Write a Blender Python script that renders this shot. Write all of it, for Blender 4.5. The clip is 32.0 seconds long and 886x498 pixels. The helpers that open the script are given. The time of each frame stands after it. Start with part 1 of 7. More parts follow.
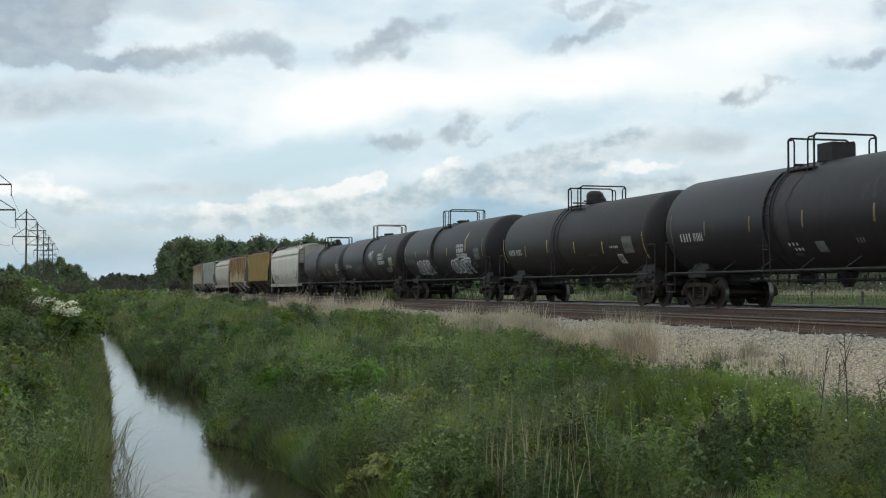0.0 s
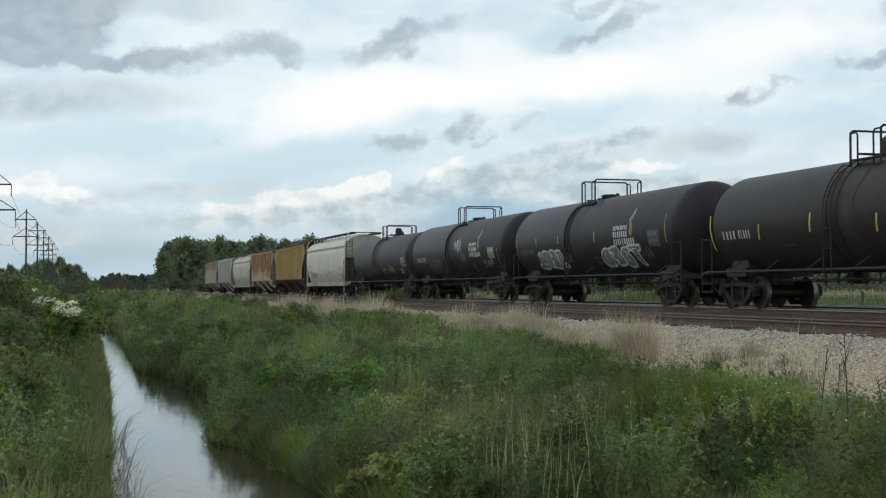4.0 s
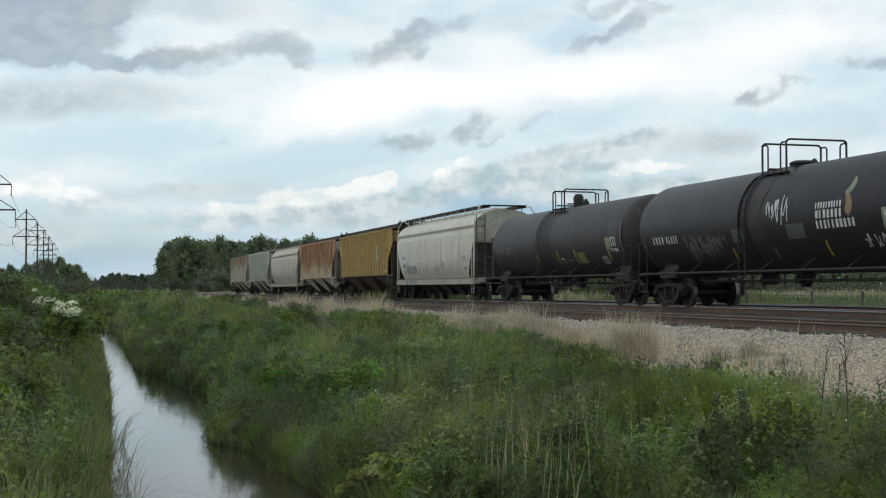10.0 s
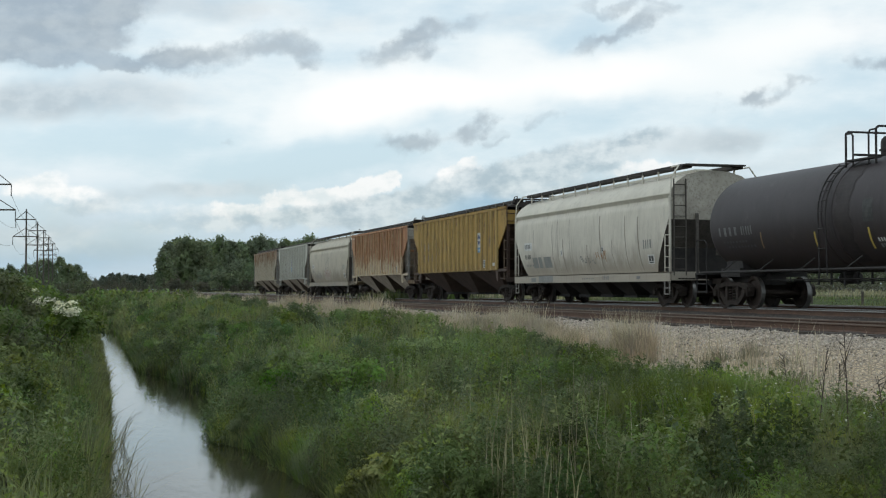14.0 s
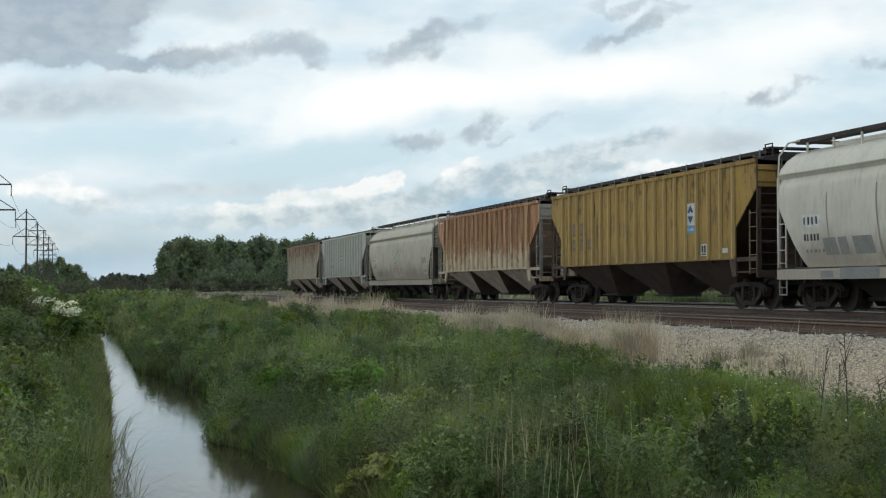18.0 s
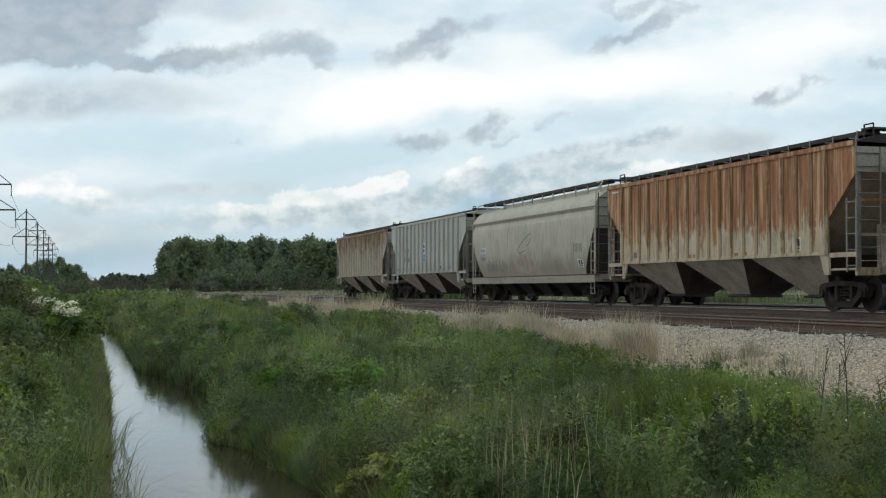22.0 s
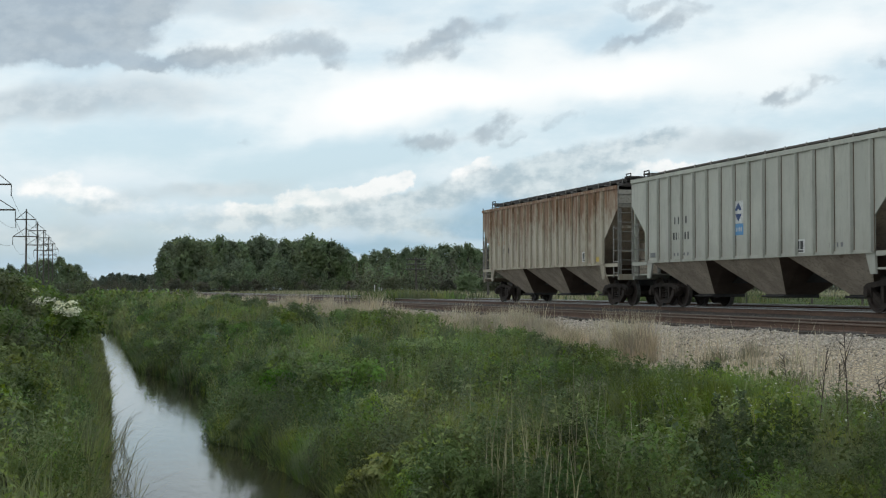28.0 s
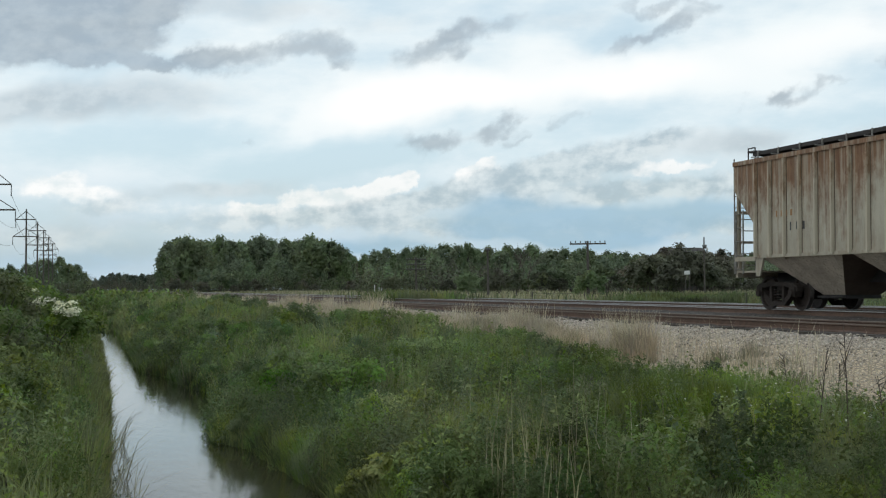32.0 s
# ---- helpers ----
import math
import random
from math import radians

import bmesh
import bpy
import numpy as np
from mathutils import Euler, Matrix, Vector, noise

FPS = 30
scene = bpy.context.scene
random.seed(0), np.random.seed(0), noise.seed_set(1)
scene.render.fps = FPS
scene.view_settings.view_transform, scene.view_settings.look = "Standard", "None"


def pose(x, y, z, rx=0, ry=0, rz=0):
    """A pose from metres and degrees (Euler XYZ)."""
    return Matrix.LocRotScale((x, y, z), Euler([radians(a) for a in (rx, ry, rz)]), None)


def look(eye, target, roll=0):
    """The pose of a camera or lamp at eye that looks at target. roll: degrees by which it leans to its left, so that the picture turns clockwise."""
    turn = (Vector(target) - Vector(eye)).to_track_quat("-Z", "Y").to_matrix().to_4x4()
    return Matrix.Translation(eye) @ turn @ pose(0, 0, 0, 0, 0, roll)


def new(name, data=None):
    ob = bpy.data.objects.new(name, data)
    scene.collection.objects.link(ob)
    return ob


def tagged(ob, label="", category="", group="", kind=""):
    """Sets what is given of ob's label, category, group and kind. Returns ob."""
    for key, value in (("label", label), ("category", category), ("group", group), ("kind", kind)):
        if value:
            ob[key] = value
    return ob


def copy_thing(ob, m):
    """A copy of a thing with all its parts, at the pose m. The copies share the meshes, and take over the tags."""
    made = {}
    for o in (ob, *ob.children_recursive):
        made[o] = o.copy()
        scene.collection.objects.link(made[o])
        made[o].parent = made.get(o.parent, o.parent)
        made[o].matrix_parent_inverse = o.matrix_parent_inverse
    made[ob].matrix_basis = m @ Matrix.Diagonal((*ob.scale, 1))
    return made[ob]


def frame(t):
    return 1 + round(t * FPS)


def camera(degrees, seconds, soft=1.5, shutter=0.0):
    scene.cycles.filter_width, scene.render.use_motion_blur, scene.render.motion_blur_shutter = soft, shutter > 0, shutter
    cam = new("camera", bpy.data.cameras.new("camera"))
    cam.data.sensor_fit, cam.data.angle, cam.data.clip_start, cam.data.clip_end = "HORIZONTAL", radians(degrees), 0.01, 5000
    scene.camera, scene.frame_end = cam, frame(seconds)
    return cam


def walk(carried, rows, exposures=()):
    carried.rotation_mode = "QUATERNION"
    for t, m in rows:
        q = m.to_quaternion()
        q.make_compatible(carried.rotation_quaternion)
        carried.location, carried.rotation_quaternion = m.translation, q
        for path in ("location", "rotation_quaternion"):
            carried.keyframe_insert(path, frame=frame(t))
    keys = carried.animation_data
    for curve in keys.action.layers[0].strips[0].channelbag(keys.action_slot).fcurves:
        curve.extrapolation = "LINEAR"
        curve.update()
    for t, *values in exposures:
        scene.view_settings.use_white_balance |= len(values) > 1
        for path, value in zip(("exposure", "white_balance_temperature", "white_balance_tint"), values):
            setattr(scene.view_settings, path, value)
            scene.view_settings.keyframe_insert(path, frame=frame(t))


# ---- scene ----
# x runs along the rails, y across them, z up from the rail head.
TAU = 2 * math.pi
YAW, PITCH, EYE = radians(74.60), 1.721, Vector((0.0, 0.0, 0.5455))
FORWARD = Vector((-math.sin(YAW), math.cos(YAW), math.tan(radians(PITCH))))
SPEED, PUSH = 5.7595, 0.0396      # the train's speed at 20 s and its gain per second

cam = camera(36.33, 32.0, soft=1.2)
walk(cam, [(0.0, look(EYE, EYE + FORWARD)), (32.0, look(EYE, EYE + FORWARD))], exposures=[(0.0, 0.0), (32.0, 0.0)])


def run(t):
    return SPEED * (t - 20) + PUSH * (t - 20) ** 2 / 2


# ---- light ----
SUN_AZ, SUN_EL = radians(-112), radians(46)
world = bpy.data.worlds.new("sky")
scene.world = world
world.use_nodes = True
wn = world.node_tree.nodes
sky = wn.new("ShaderNodeTexSky")
sky.sky_type, sky.sun_disc = "NISHITA", False
sky.sun_elevation, sky.sun_rotation = SUN_EL, math.pi / 2 - SUN_AZ
wn["Background"].inputs["Strength"].default_value = 0.12
world.node_tree.links.new(sky.outputs["Color"], wn["Background"].inputs["Color"])
sun = new("sun", bpy.data.lights.new("sun", "SUN"))
sun.data.energy, sun.data.angle, sun.data.color = 1.5, radians(20), (1.0, 0.96, 0.9)
sun_way = Vector((math.cos(SUN_AZ) * math.cos(SUN_EL), math.sin(SUN_AZ) * math.cos(SUN_EL), math.sin(SUN_EL)))
sun.matrix_world = look(sun_way * 900, (0, 0, 0))


# ---- node helpers ----
class Mat:
    """A node material with a principled surface, written step by step."""

    def __init__(self, name, rough=0.7, metal=0.0, spec=0.5):
        self.m = bpy.data.materials.new(name)
        self.m.use_nodes = True
        self.n, self.l = self.m.node_tree.nodes, self.m.node_tree.links
        self.p = self.n["Principled BSDF"]
        self.p.inputs["Roughness"].default_value = rough
        self.p.inputs["Metallic"].default_value = metal
        self.p.inputs["Specular IOR Level"].default_value = spec
        self.co = self.n.new("ShaderNodeTexCoord").outputs["Object"]

    def put(self, socket, value):
        if isinstance(value, bpy.types.NodeSocket):
            self.l.new(value, socket)
        elif isinstance(value, tuple) and len(value) == 3 and socket.type == "RGBA":
            socket.default_value = (*value, 1)
        else:
            socket.default_value = value

    def noise(self, scale, detail=4.0, stretch=(1, 1, 1), rough=0.6, co=None):
        m = self.n.new("ShaderNodeMapping")
        m.inputs["Scale"].default_value = stretch
        self.l.new(co or self.co, m.inputs["Vector"])
        t = self.n.new("ShaderNodeTexNoise")
        t.inputs["Scale"].default_value, t.inputs["Detail"].default_value, t.inputs["Roughness"].default_value = scale, detail, rough
        self.l.new(m.outputs["Vector"], t.inputs["Vector"])
        return t.outputs["Fac"]

    def ramp(self, value, lo, hi):
        r = self.n.new("ShaderNodeMapRange")
        r.interpolation_type = "SMOOTHSTEP"
        self.put(r.inputs["Value"], value)
        r.inputs["From Min"].default_value, r.inputs["From Max"].default_value = lo, hi
        return r.outputs["Result"]

    def mix(self, fac, a, b, how="MIX"):
        x = self.n.new("ShaderNodeMix")
        x.data_type, x.blend_type = "RGBA", how
        self.put(x.inputs["Factor"], fac)
        self.put(x.inputs["A"], a), self.put(x.inputs["B"], b)
        return x.outputs[2]

    def math(self, how, a, b=0.0):
        x = self.n.new("ShaderNodeMath")
        x.operation = how
        self.put(x.inputs[0], a), self.put(x.inputs[1], b)
        return x.outputs[0]

    def axis(self, name, co=None):
        s = self.n.new("ShaderNodeSeparateXYZ")
        self.l.new(co or self.co, s.inputs[0])
        return s.outputs[name]

    def island(self):
        return self.n.new("ShaderNodeNewGeometry").outputs["Random Per Island"]

    def chance(self):
        return self.n.new("ShaderNodeObjectInfo").outputs["Random"]

    def place(self):
        return self.n.new("ShaderNodeNewGeometry").outputs["Position"]

    def bump(self, height, strength=0.3, distance=0.02):
        b = self.n.new("ShaderNodeBump")
        b.inputs["Strength"].default_value, b.inputs["Distance"].default_value = strength, distance
        self.l.new(height, b.inputs["Height"])
        self.l.new(b.outputs["Normal"], self.p.inputs["Normal"])

    def colour(self, value):
        self.put(self.p.inputs["Base Color"], value)
        return self.m


def plain(name, a, b, scale=6.0, rough=0.7, metal=0.0, bump=0.15, spec=0.4):
    """Two tones of one paint or metal, mottled at two scales, with a fine relief."""
    k = Mat(name, rough, metal, spec)
    big, fine = k.noise(scale), k.noise(scale * 9, 3)
    c = k.mix(k.ramp(big, 0.3, 0.7), a, b)
    c = k.mix(k.ramp(fine, 0.45, 0.75), c, tuple(x * 0.75 for x in b))
    k.bump(fine, bump, 0.01)
    return k.colour(c)


def weathered(name, paint, rust, low, start=0.5, rough=0.65, streak=3.2, amount=0.5, grime=(0.085, 0.07, 0.055), deep=None, dirt=0.5, bare=0.0, top=4.2, dust=None, dusty=0.5, pale=None, wash=0.0):
    """Car-side paint with upright streaks of rust, grime that runs down, and fine pits."""
    k = Mat(name, rough, spec=0.3)
    off = k.n.new("ShaderNodeVectorMath")
    off.operation = "ADD"
    cmb = k.n.new("ShaderNodeCombineXYZ")
    k.put(cmb.inputs[0], k.math("MULTIPLY", k.chance(), 40.0))
    k.l.new(k.co, off.inputs[0]), k.l.new(cmb.outputs[0], off.inputs[1])
    co = off.outputs[0]
    wide = k.ramp(k.noise(streak, 5, (1, 1, 0.10), co=co), 0.33, 0.67)
    thin = k.ramp(k.noise(streak * 5, 4, (1, 1, 0.045), co=co), 0.35, 0.68)
    blotch = k.ramp(k.noise(0.8, 6, co=co), 0.3, 0.7)
    fine = k.noise(38, 4, co=co)
    run_ = k.ramp(k.noise(streak * 2.2, 7, (1, 1, 0.16), 0.75, co=co), 0.47, 0.72)
    high = k.ramp(k.axis("Z"), 1.4 + start, top)
    wear = k.math("ADD", k.math("MULTIPLY", wide, 0.36), k.math("MULTIPLY", thin, 0.22))
    wear = k.math("ADD", wear, k.math("ADD", k.math("MULTIPLY", high, low), k.math("MULTIPLY", blotch, 0.22)))
    mottle = k.ramp(k.noise(5.5, 7, (1, 1, 0.55), 0.7, co=co), 0.36, 0.64)
    wear = k.math("ADD", wear, k.math("MULTIPLY", k.math("SUBTRACT", mottle, 0.5), 0.30))
    c = k.mix(blotch, paint, tuple(x * 0.86 for x in paint))
    c = k.mix(k.math("MULTIPLY", k.ramp(fine, 0.5, 0.75), 0.25), c, tuple(x * 0.6 for x in paint))
    tone = k.mix(k.math("ADD", k.math("MULTIPLY", thin, 0.6), k.math("MULTIPLY", mottle, 0.4)), rust, deep or tuple(x * 0.55 for x in rust))
    c = k.mix(k.ramp(wear, 0.98 - amount - wash, 1.30 - amount + wash), c, tone)
    c = k.mix(k.math("MULTIPLY", run_, dirt), c, grime)
    if bare:
        c = k.mix(k.math("MULTIPLY", k.ramp(k.noise(streak * 4.1, 5, (1, 1, 0.05), co=co), 0.47, 0.66), bare), c, pale or paint)
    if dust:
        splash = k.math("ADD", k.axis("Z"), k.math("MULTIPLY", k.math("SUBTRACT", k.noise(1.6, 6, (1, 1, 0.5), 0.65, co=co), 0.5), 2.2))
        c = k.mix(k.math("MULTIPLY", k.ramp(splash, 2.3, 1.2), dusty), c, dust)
    k.bump(fine, 0.25, 0.006)
    return k.colour(c)


# ---- materials ----
M = {}
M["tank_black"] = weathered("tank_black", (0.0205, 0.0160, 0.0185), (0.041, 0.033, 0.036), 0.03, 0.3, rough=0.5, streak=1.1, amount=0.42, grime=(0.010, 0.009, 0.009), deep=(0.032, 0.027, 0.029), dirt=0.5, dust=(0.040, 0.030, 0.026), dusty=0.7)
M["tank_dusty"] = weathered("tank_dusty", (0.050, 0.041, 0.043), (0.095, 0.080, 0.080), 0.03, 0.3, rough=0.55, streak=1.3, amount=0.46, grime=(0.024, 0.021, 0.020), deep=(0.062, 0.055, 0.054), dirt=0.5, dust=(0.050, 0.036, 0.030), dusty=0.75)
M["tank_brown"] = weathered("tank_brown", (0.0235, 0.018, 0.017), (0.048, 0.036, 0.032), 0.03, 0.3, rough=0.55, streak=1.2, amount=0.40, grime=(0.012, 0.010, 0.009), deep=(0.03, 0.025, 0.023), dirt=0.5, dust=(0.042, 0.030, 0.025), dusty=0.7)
M["frame_black"] = plain("frame_black", (0.022, 0.020, 0.0195), (0.038, 0.033, 0.031), 5, 0.75)
M["truck_steel"] = plain("truck_steel", (0.028, 0.022, 0.0185), (0.048, 0.037, 0.031), 7, 0.85, spec=0.2)
M["wheel_steel"] = plain("wheel_steel", (0.034, 0.025, 0.021), (0.052, 0.038, 0.031), 9, 0.7, 0.2, spec=0.25)
M["tread"] = plain("tread", (0.17, 0.16, 0.15), (0.26, 0.25, 0.24), 9, 0.4, 0.8)
M["hopper_grey"] = weathered("hopper_grey", (0.475, 0.47, 0.405), (0.31, 0.24, 0.165), 0.0, 0.4, amount=0.22, dirt=0.2, dust=(0.26, 0.235, 0.195), dusty=0.35)
M["hopper_rust"] = weathered("hopper_rust", (0.47, 0.425, 0.335), (0.27, 0.145, 0.075), 0.80, 0.65, amount=0.43, streak=1.8, dirt=0.35, deep=(0.145, 0.072, 0.040), bare=0.45, dust=(0.24, 0.18, 0.12), dusty=0.3, wash=0.26)
M["hopper_orange"] = weathered("hopper_orange", (0.62, 0.54, 0.40), (0.45, 0.195, 0.085), 0.80, -0.05, amount=0.45, top=3.3, streak=1.9, dirt=0.55, deep=(0.215, 0.084, 0.038), bare=0.8, pale=(0.60, 0.42, 0.24), wash=0.02, grime=(0.085, 0.045, 0.026), dust=(0.24, 0.17, 0.11), dusty=0.35)
M["hopper_yellow"] = weathered("hopper_yellow", (0.40, 0.25, 0.066), (0.19, 0.105, 0.04), 0.18, 0.2, amount=0.44, dirt=0.75, grime=(0.13, 0.082, 0.032), dust=(0.14, 0.10, 0.05), dusty=0.6)
# brighter than the side sheets: light on the ribs is put into the colour
M["rib_lit_yellow"] = weathered("rib_lit_yellow", (0.52, 0.365, 0.14), (0.25, 0.15, 0.06), 0.05, 0.2, amount=0.30, dirt=0.4)
M["rib_buff"] = weathered("rib_buff", (0.60, 0.48, 0.32), (0.38, 0.19, 0.085), 0.66, -0.1, amount=0.40, dirt=0.25, bare=0.6, top=3.2)
M["rib_pale"] = weathered("rib_pale", (0.52, 0.46, 0.35), (0.33, 0.19, 0.10), 0.66, 0.7, amount=0.32, dirt=0.15, bare=0.55, wash=0.2)
M["rib_shade"] = plain("rib_shade", (0.10, 0.075, 0.05), (0.16, 0.12, 0.08), 6, 0.9)
M["hopper_white"] = weathered("hopper_white", (0.64, 0.60, 0.51), (0.42, 0.37, 0.30), 0.0, 0.4, amount=0.24, dirt=0.32, grime=(0.20, 0.17, 0.14), dust=(0.25, 0.205, 0.155), dusty=0.65)
M["hopper_cream"] = weathered("hopper_cream", (0.50, 0.455, 0.36), (0.27, 0.215, 0.155), 0.0, 0.4, amount=0.36, dirt=0.5, grime=(0.15, 0.125, 0.095), dust=(0.22, 0.18, 0.135), dusty=0.6)
M["end_shade_steel"] = plain("end_shade_steel", (0.12, 0.105, 0.092), (0.075, 0.065, 0.056), 2, 0.85)
M["rung_rust"] = plain("rung_rust", (0.20, 0.14, 0.09), (0.13, 0.09, 0.06), 5, 0.8)
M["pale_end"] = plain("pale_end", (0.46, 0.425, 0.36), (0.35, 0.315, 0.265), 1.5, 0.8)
M["bay_tan"] = plain("bay_tan", (0.58, 0.49, 0.39), (0.40, 0.32, 0.25), 1.6, 0.8)
M["bay_shade"] = plain("bay_shade", (0.085, 0.060, 0.046), (0.14, 0.10, 0.075), 1.4, 0.9)
M["bay_brown"] = plain("bay_brown", (0.10, 0.060, 0.044), (0.06, 0.040, 0.031), 1.6, 0.8)
M["bay_black"] = plain("bay_black", (0.036, 0.033, 0.030), (0.058, 0.049, 0.042), 1.6, 0.8)
M["roof_dark"] = plain("roof_dark", (0.028, 0.024, 0.023), (0.055, 0.044, 0.038), 3, 0.8)
M["pale_steel"] = plain("pale_steel", (0.30, 0.285, 0.26), (0.19, 0.17, 0.145), 5, 0.6)
M["mark_white"] = plain("mark_white", (0.72, 0.72, 0.69), (0.5, 0.5, 0.47), 6, 0.6)
M["mark_yellow"] = plain("mark_yellow", (0.66, 0.48, 0.10), (0.48, 0.34, 0.09), 6, 0.6)
M["mark_black"] = plain("mark_black", (0.03, 0.03, 0.03), (0.06, 0.06, 0.055), 6, 0.6)
M["mark_blue"] = plain("mark_blue", (0.10, 0.27, 0.50), (0.15, 0.32, 0.52), 6, 0.6)
M["mark_grey"] = plain("mark_grey", (0.22, 0.22, 0.22), (0.15, 0.15, 0.15), 6, 0.6)
M["mark_red"] = plain("mark_red", (0.35, 0.16, 0.13), (0.25, 0.12, 0.10), 6, 0.6)
M["rail_rust"] = plain("rail_rust", (0.085, 0.05, 0.035), (0.13, 0.075, 0.05), 6, 0.8)
# light grey colour stands in for sky shine on the polished rail heads
M["rail_shine"] = plain("rail_shine", (0.42, 0.41, 0.40), (0.32, 0.31, 0.30), 6, 0.42, 0.3)
M["rail_worn"] = plain("rail_worn", (0.20, 0.15, 0.12), (0.15, 0.11, 0.085), 6, 0.7)
M["tie_wood"] = plain("tie_wood", (0.05, 0.042, 0.036), (0.09, 0.075, 0.062), 5, 0.9)
M["pole_wood"] = plain("pole_wood", (0.07, 0.06, 0.05), (0.11, 0.095, 0.08), 3, 0.9)


# ---- mesh helpers ----
class Geo:
    """Vertices and faces, gathered shape by shape."""

    def __init__(self):
        self.v, self.f = [], []

    def add(self, vs, fs):
        b = len(self.v)
        self.v += [tuple(p) for p in vs]
        self.f += [tuple(b + i for i in q) for q in fs]
        return self

    def box(self, c, s, m=None):
        hx, hy, hz = (a / 2 for a in s)
        vs = [Vector((x, y, z)) for x in (-hx, hx) for y in (-hy, hy) for z in (-hz, hz)]
        vs = [(m @ p if m else p) + Vector(c) for p in vs]
        return self.add(vs, [(0, 1, 3, 2), (4, 6, 7, 5), (0, 4, 5, 1), (2, 3, 7, 6), (0, 2, 6, 4), (1, 5, 7, 3)])

    def tube(self, a, b, r, n=8, r2=None):
        a, b = Vector(a), Vector(b)
        r2 = r if r2 is None else r2
        m = (b - a).to_track_quat("Z", "Y").to_matrix()
        ring = [m @ Vector((math.cos(TAU * i / n), math.sin(TAU * i / n), 0)) for i in range(n)]
        vs = [a + q * r for q in ring] + [b + q * r2 for q in ring]
        fs = [(i, (i + 1) % n, n + (i + 1) % n, n + i) for i in range(n)]
        return self.add(vs, fs + [tuple(range(n - 1, -1, -1)), tuple(range(n, 2 * n))])

    def pipe(self, pts, r, n=6):
        for a, b in zip(pts, pts[1:]):
            self.tube(a, b, r, n)
        return self

    def lathe(self, prof, n=32, axis="x", c=(0, 0, 0)):
        """prof: (along, radius) pairs, turned about an axis through c."""
        vs = []
        for u, r in prof:
            for i in range(n):
                a, b = r * math.cos(TAU * i / n), r * math.sin(TAU * i / n)
                p = {"x": (u, a, b), "y": (a, u, b), "z": (a, b, u)}[axis]
                vs.append((p[0] + c[0], p[1] + c[1], p[2] + c[2]))
        fs = [(k * n + i, k * n + (i + 1) % n, (k + 1) * n + (i + 1) % n, (k + 1) * n + i) for k in range(len(prof) - 1) for i in range(n)]
        fs += [tuple(range(n - 1, -1, -1)), tuple(range((len(prof) - 1) * n, len(prof) * n))]
        return self.add(vs, fs)

    def prism(self, outline, y0, y1):
        """An outline of (x, z) pairs, pushed from y0 to y1."""
        n = len(outline)
        vs = [(x, y0, z) for x, z in outline] + [(x, y1, z) for x, z in outline]
        fs = [(i, (i + 1) % n, n + (i + 1) % n, n + i) for i in range(n)]
        return self.add(vs, fs + [tuple(range(n - 1, -1, -1)), tuple(range(n, 2 * n))])

    def mesh(self, name, material=None, smooth=False):
        me = bpy.data.meshes.new(name)
        me.from_pydata(self.v, [], self.f)
        if material:
            me.materials.append(material)
        bm = bmesh.new()
        bm.from_mesh(me)
        bmesh.ops.recalc_face_normals(bm, faces=bm.faces)
        bm.to_mesh(me)
        bm.free()
        if smooth:
            me.polygons.foreach_set("use_smooth", [True] * len(me.polygons))
            me.set_sharp_from_angle(angle=radians(38))
        return me


def part(name, geo, material, parent, label="", at=(0, 0, 0), smooth=False):
    """One mesh object under a thing or a part; geo may be a mesh that several parts share."""
    me = geo.mesh(name, material, smooth) if isinstance(geo, Geo) else geo
    ob = new(name, me)
    ob.parent, ob.location = parent, at
    return tagged(ob, label) if label else ob


def thing(name, label, category, at=(0, 0, 0), group="", kind="", data=None):
    ob = new(name, data)
    ob.location = at
    return tagged(ob, label, category, group, kind)


def solid(name, geo, material, label, category, at=(0, 0, 0), group="", kind="", smooth=False):
    return thing(name, label, category, at, group, kind, geo.mesh(name, material, smooth))


def quick(name, verts, faces, material, smooth=False):
    """A large mesh straight from arrays; all faces have the same number of corners."""
    me = bpy.data.meshes.new(name)
    k = faces.shape[1]
    me.vertices.add(len(verts)), me.loops.add(faces.size), me.polygons.add(len(faces))
    me.vertices.foreach_set("co", np.ascontiguousarray(verts, np.float32).ravel())
    me.loops.foreach_set("vertex_index", np.ascontiguousarray(faces, np.int32).ravel())
    me.polygons.foreach_set("loop_start", np.arange(0, faces.size, k, dtype=np.int32))
    if smooth:
        me.polygons.foreach_set("use_smooth", np.ones(len(faces), bool))
    me.materials.append(material)
    me.update(calc_edges=True)
    return me


# ---- sky: a cloud deck that drifts across ----
DECK = 350.0


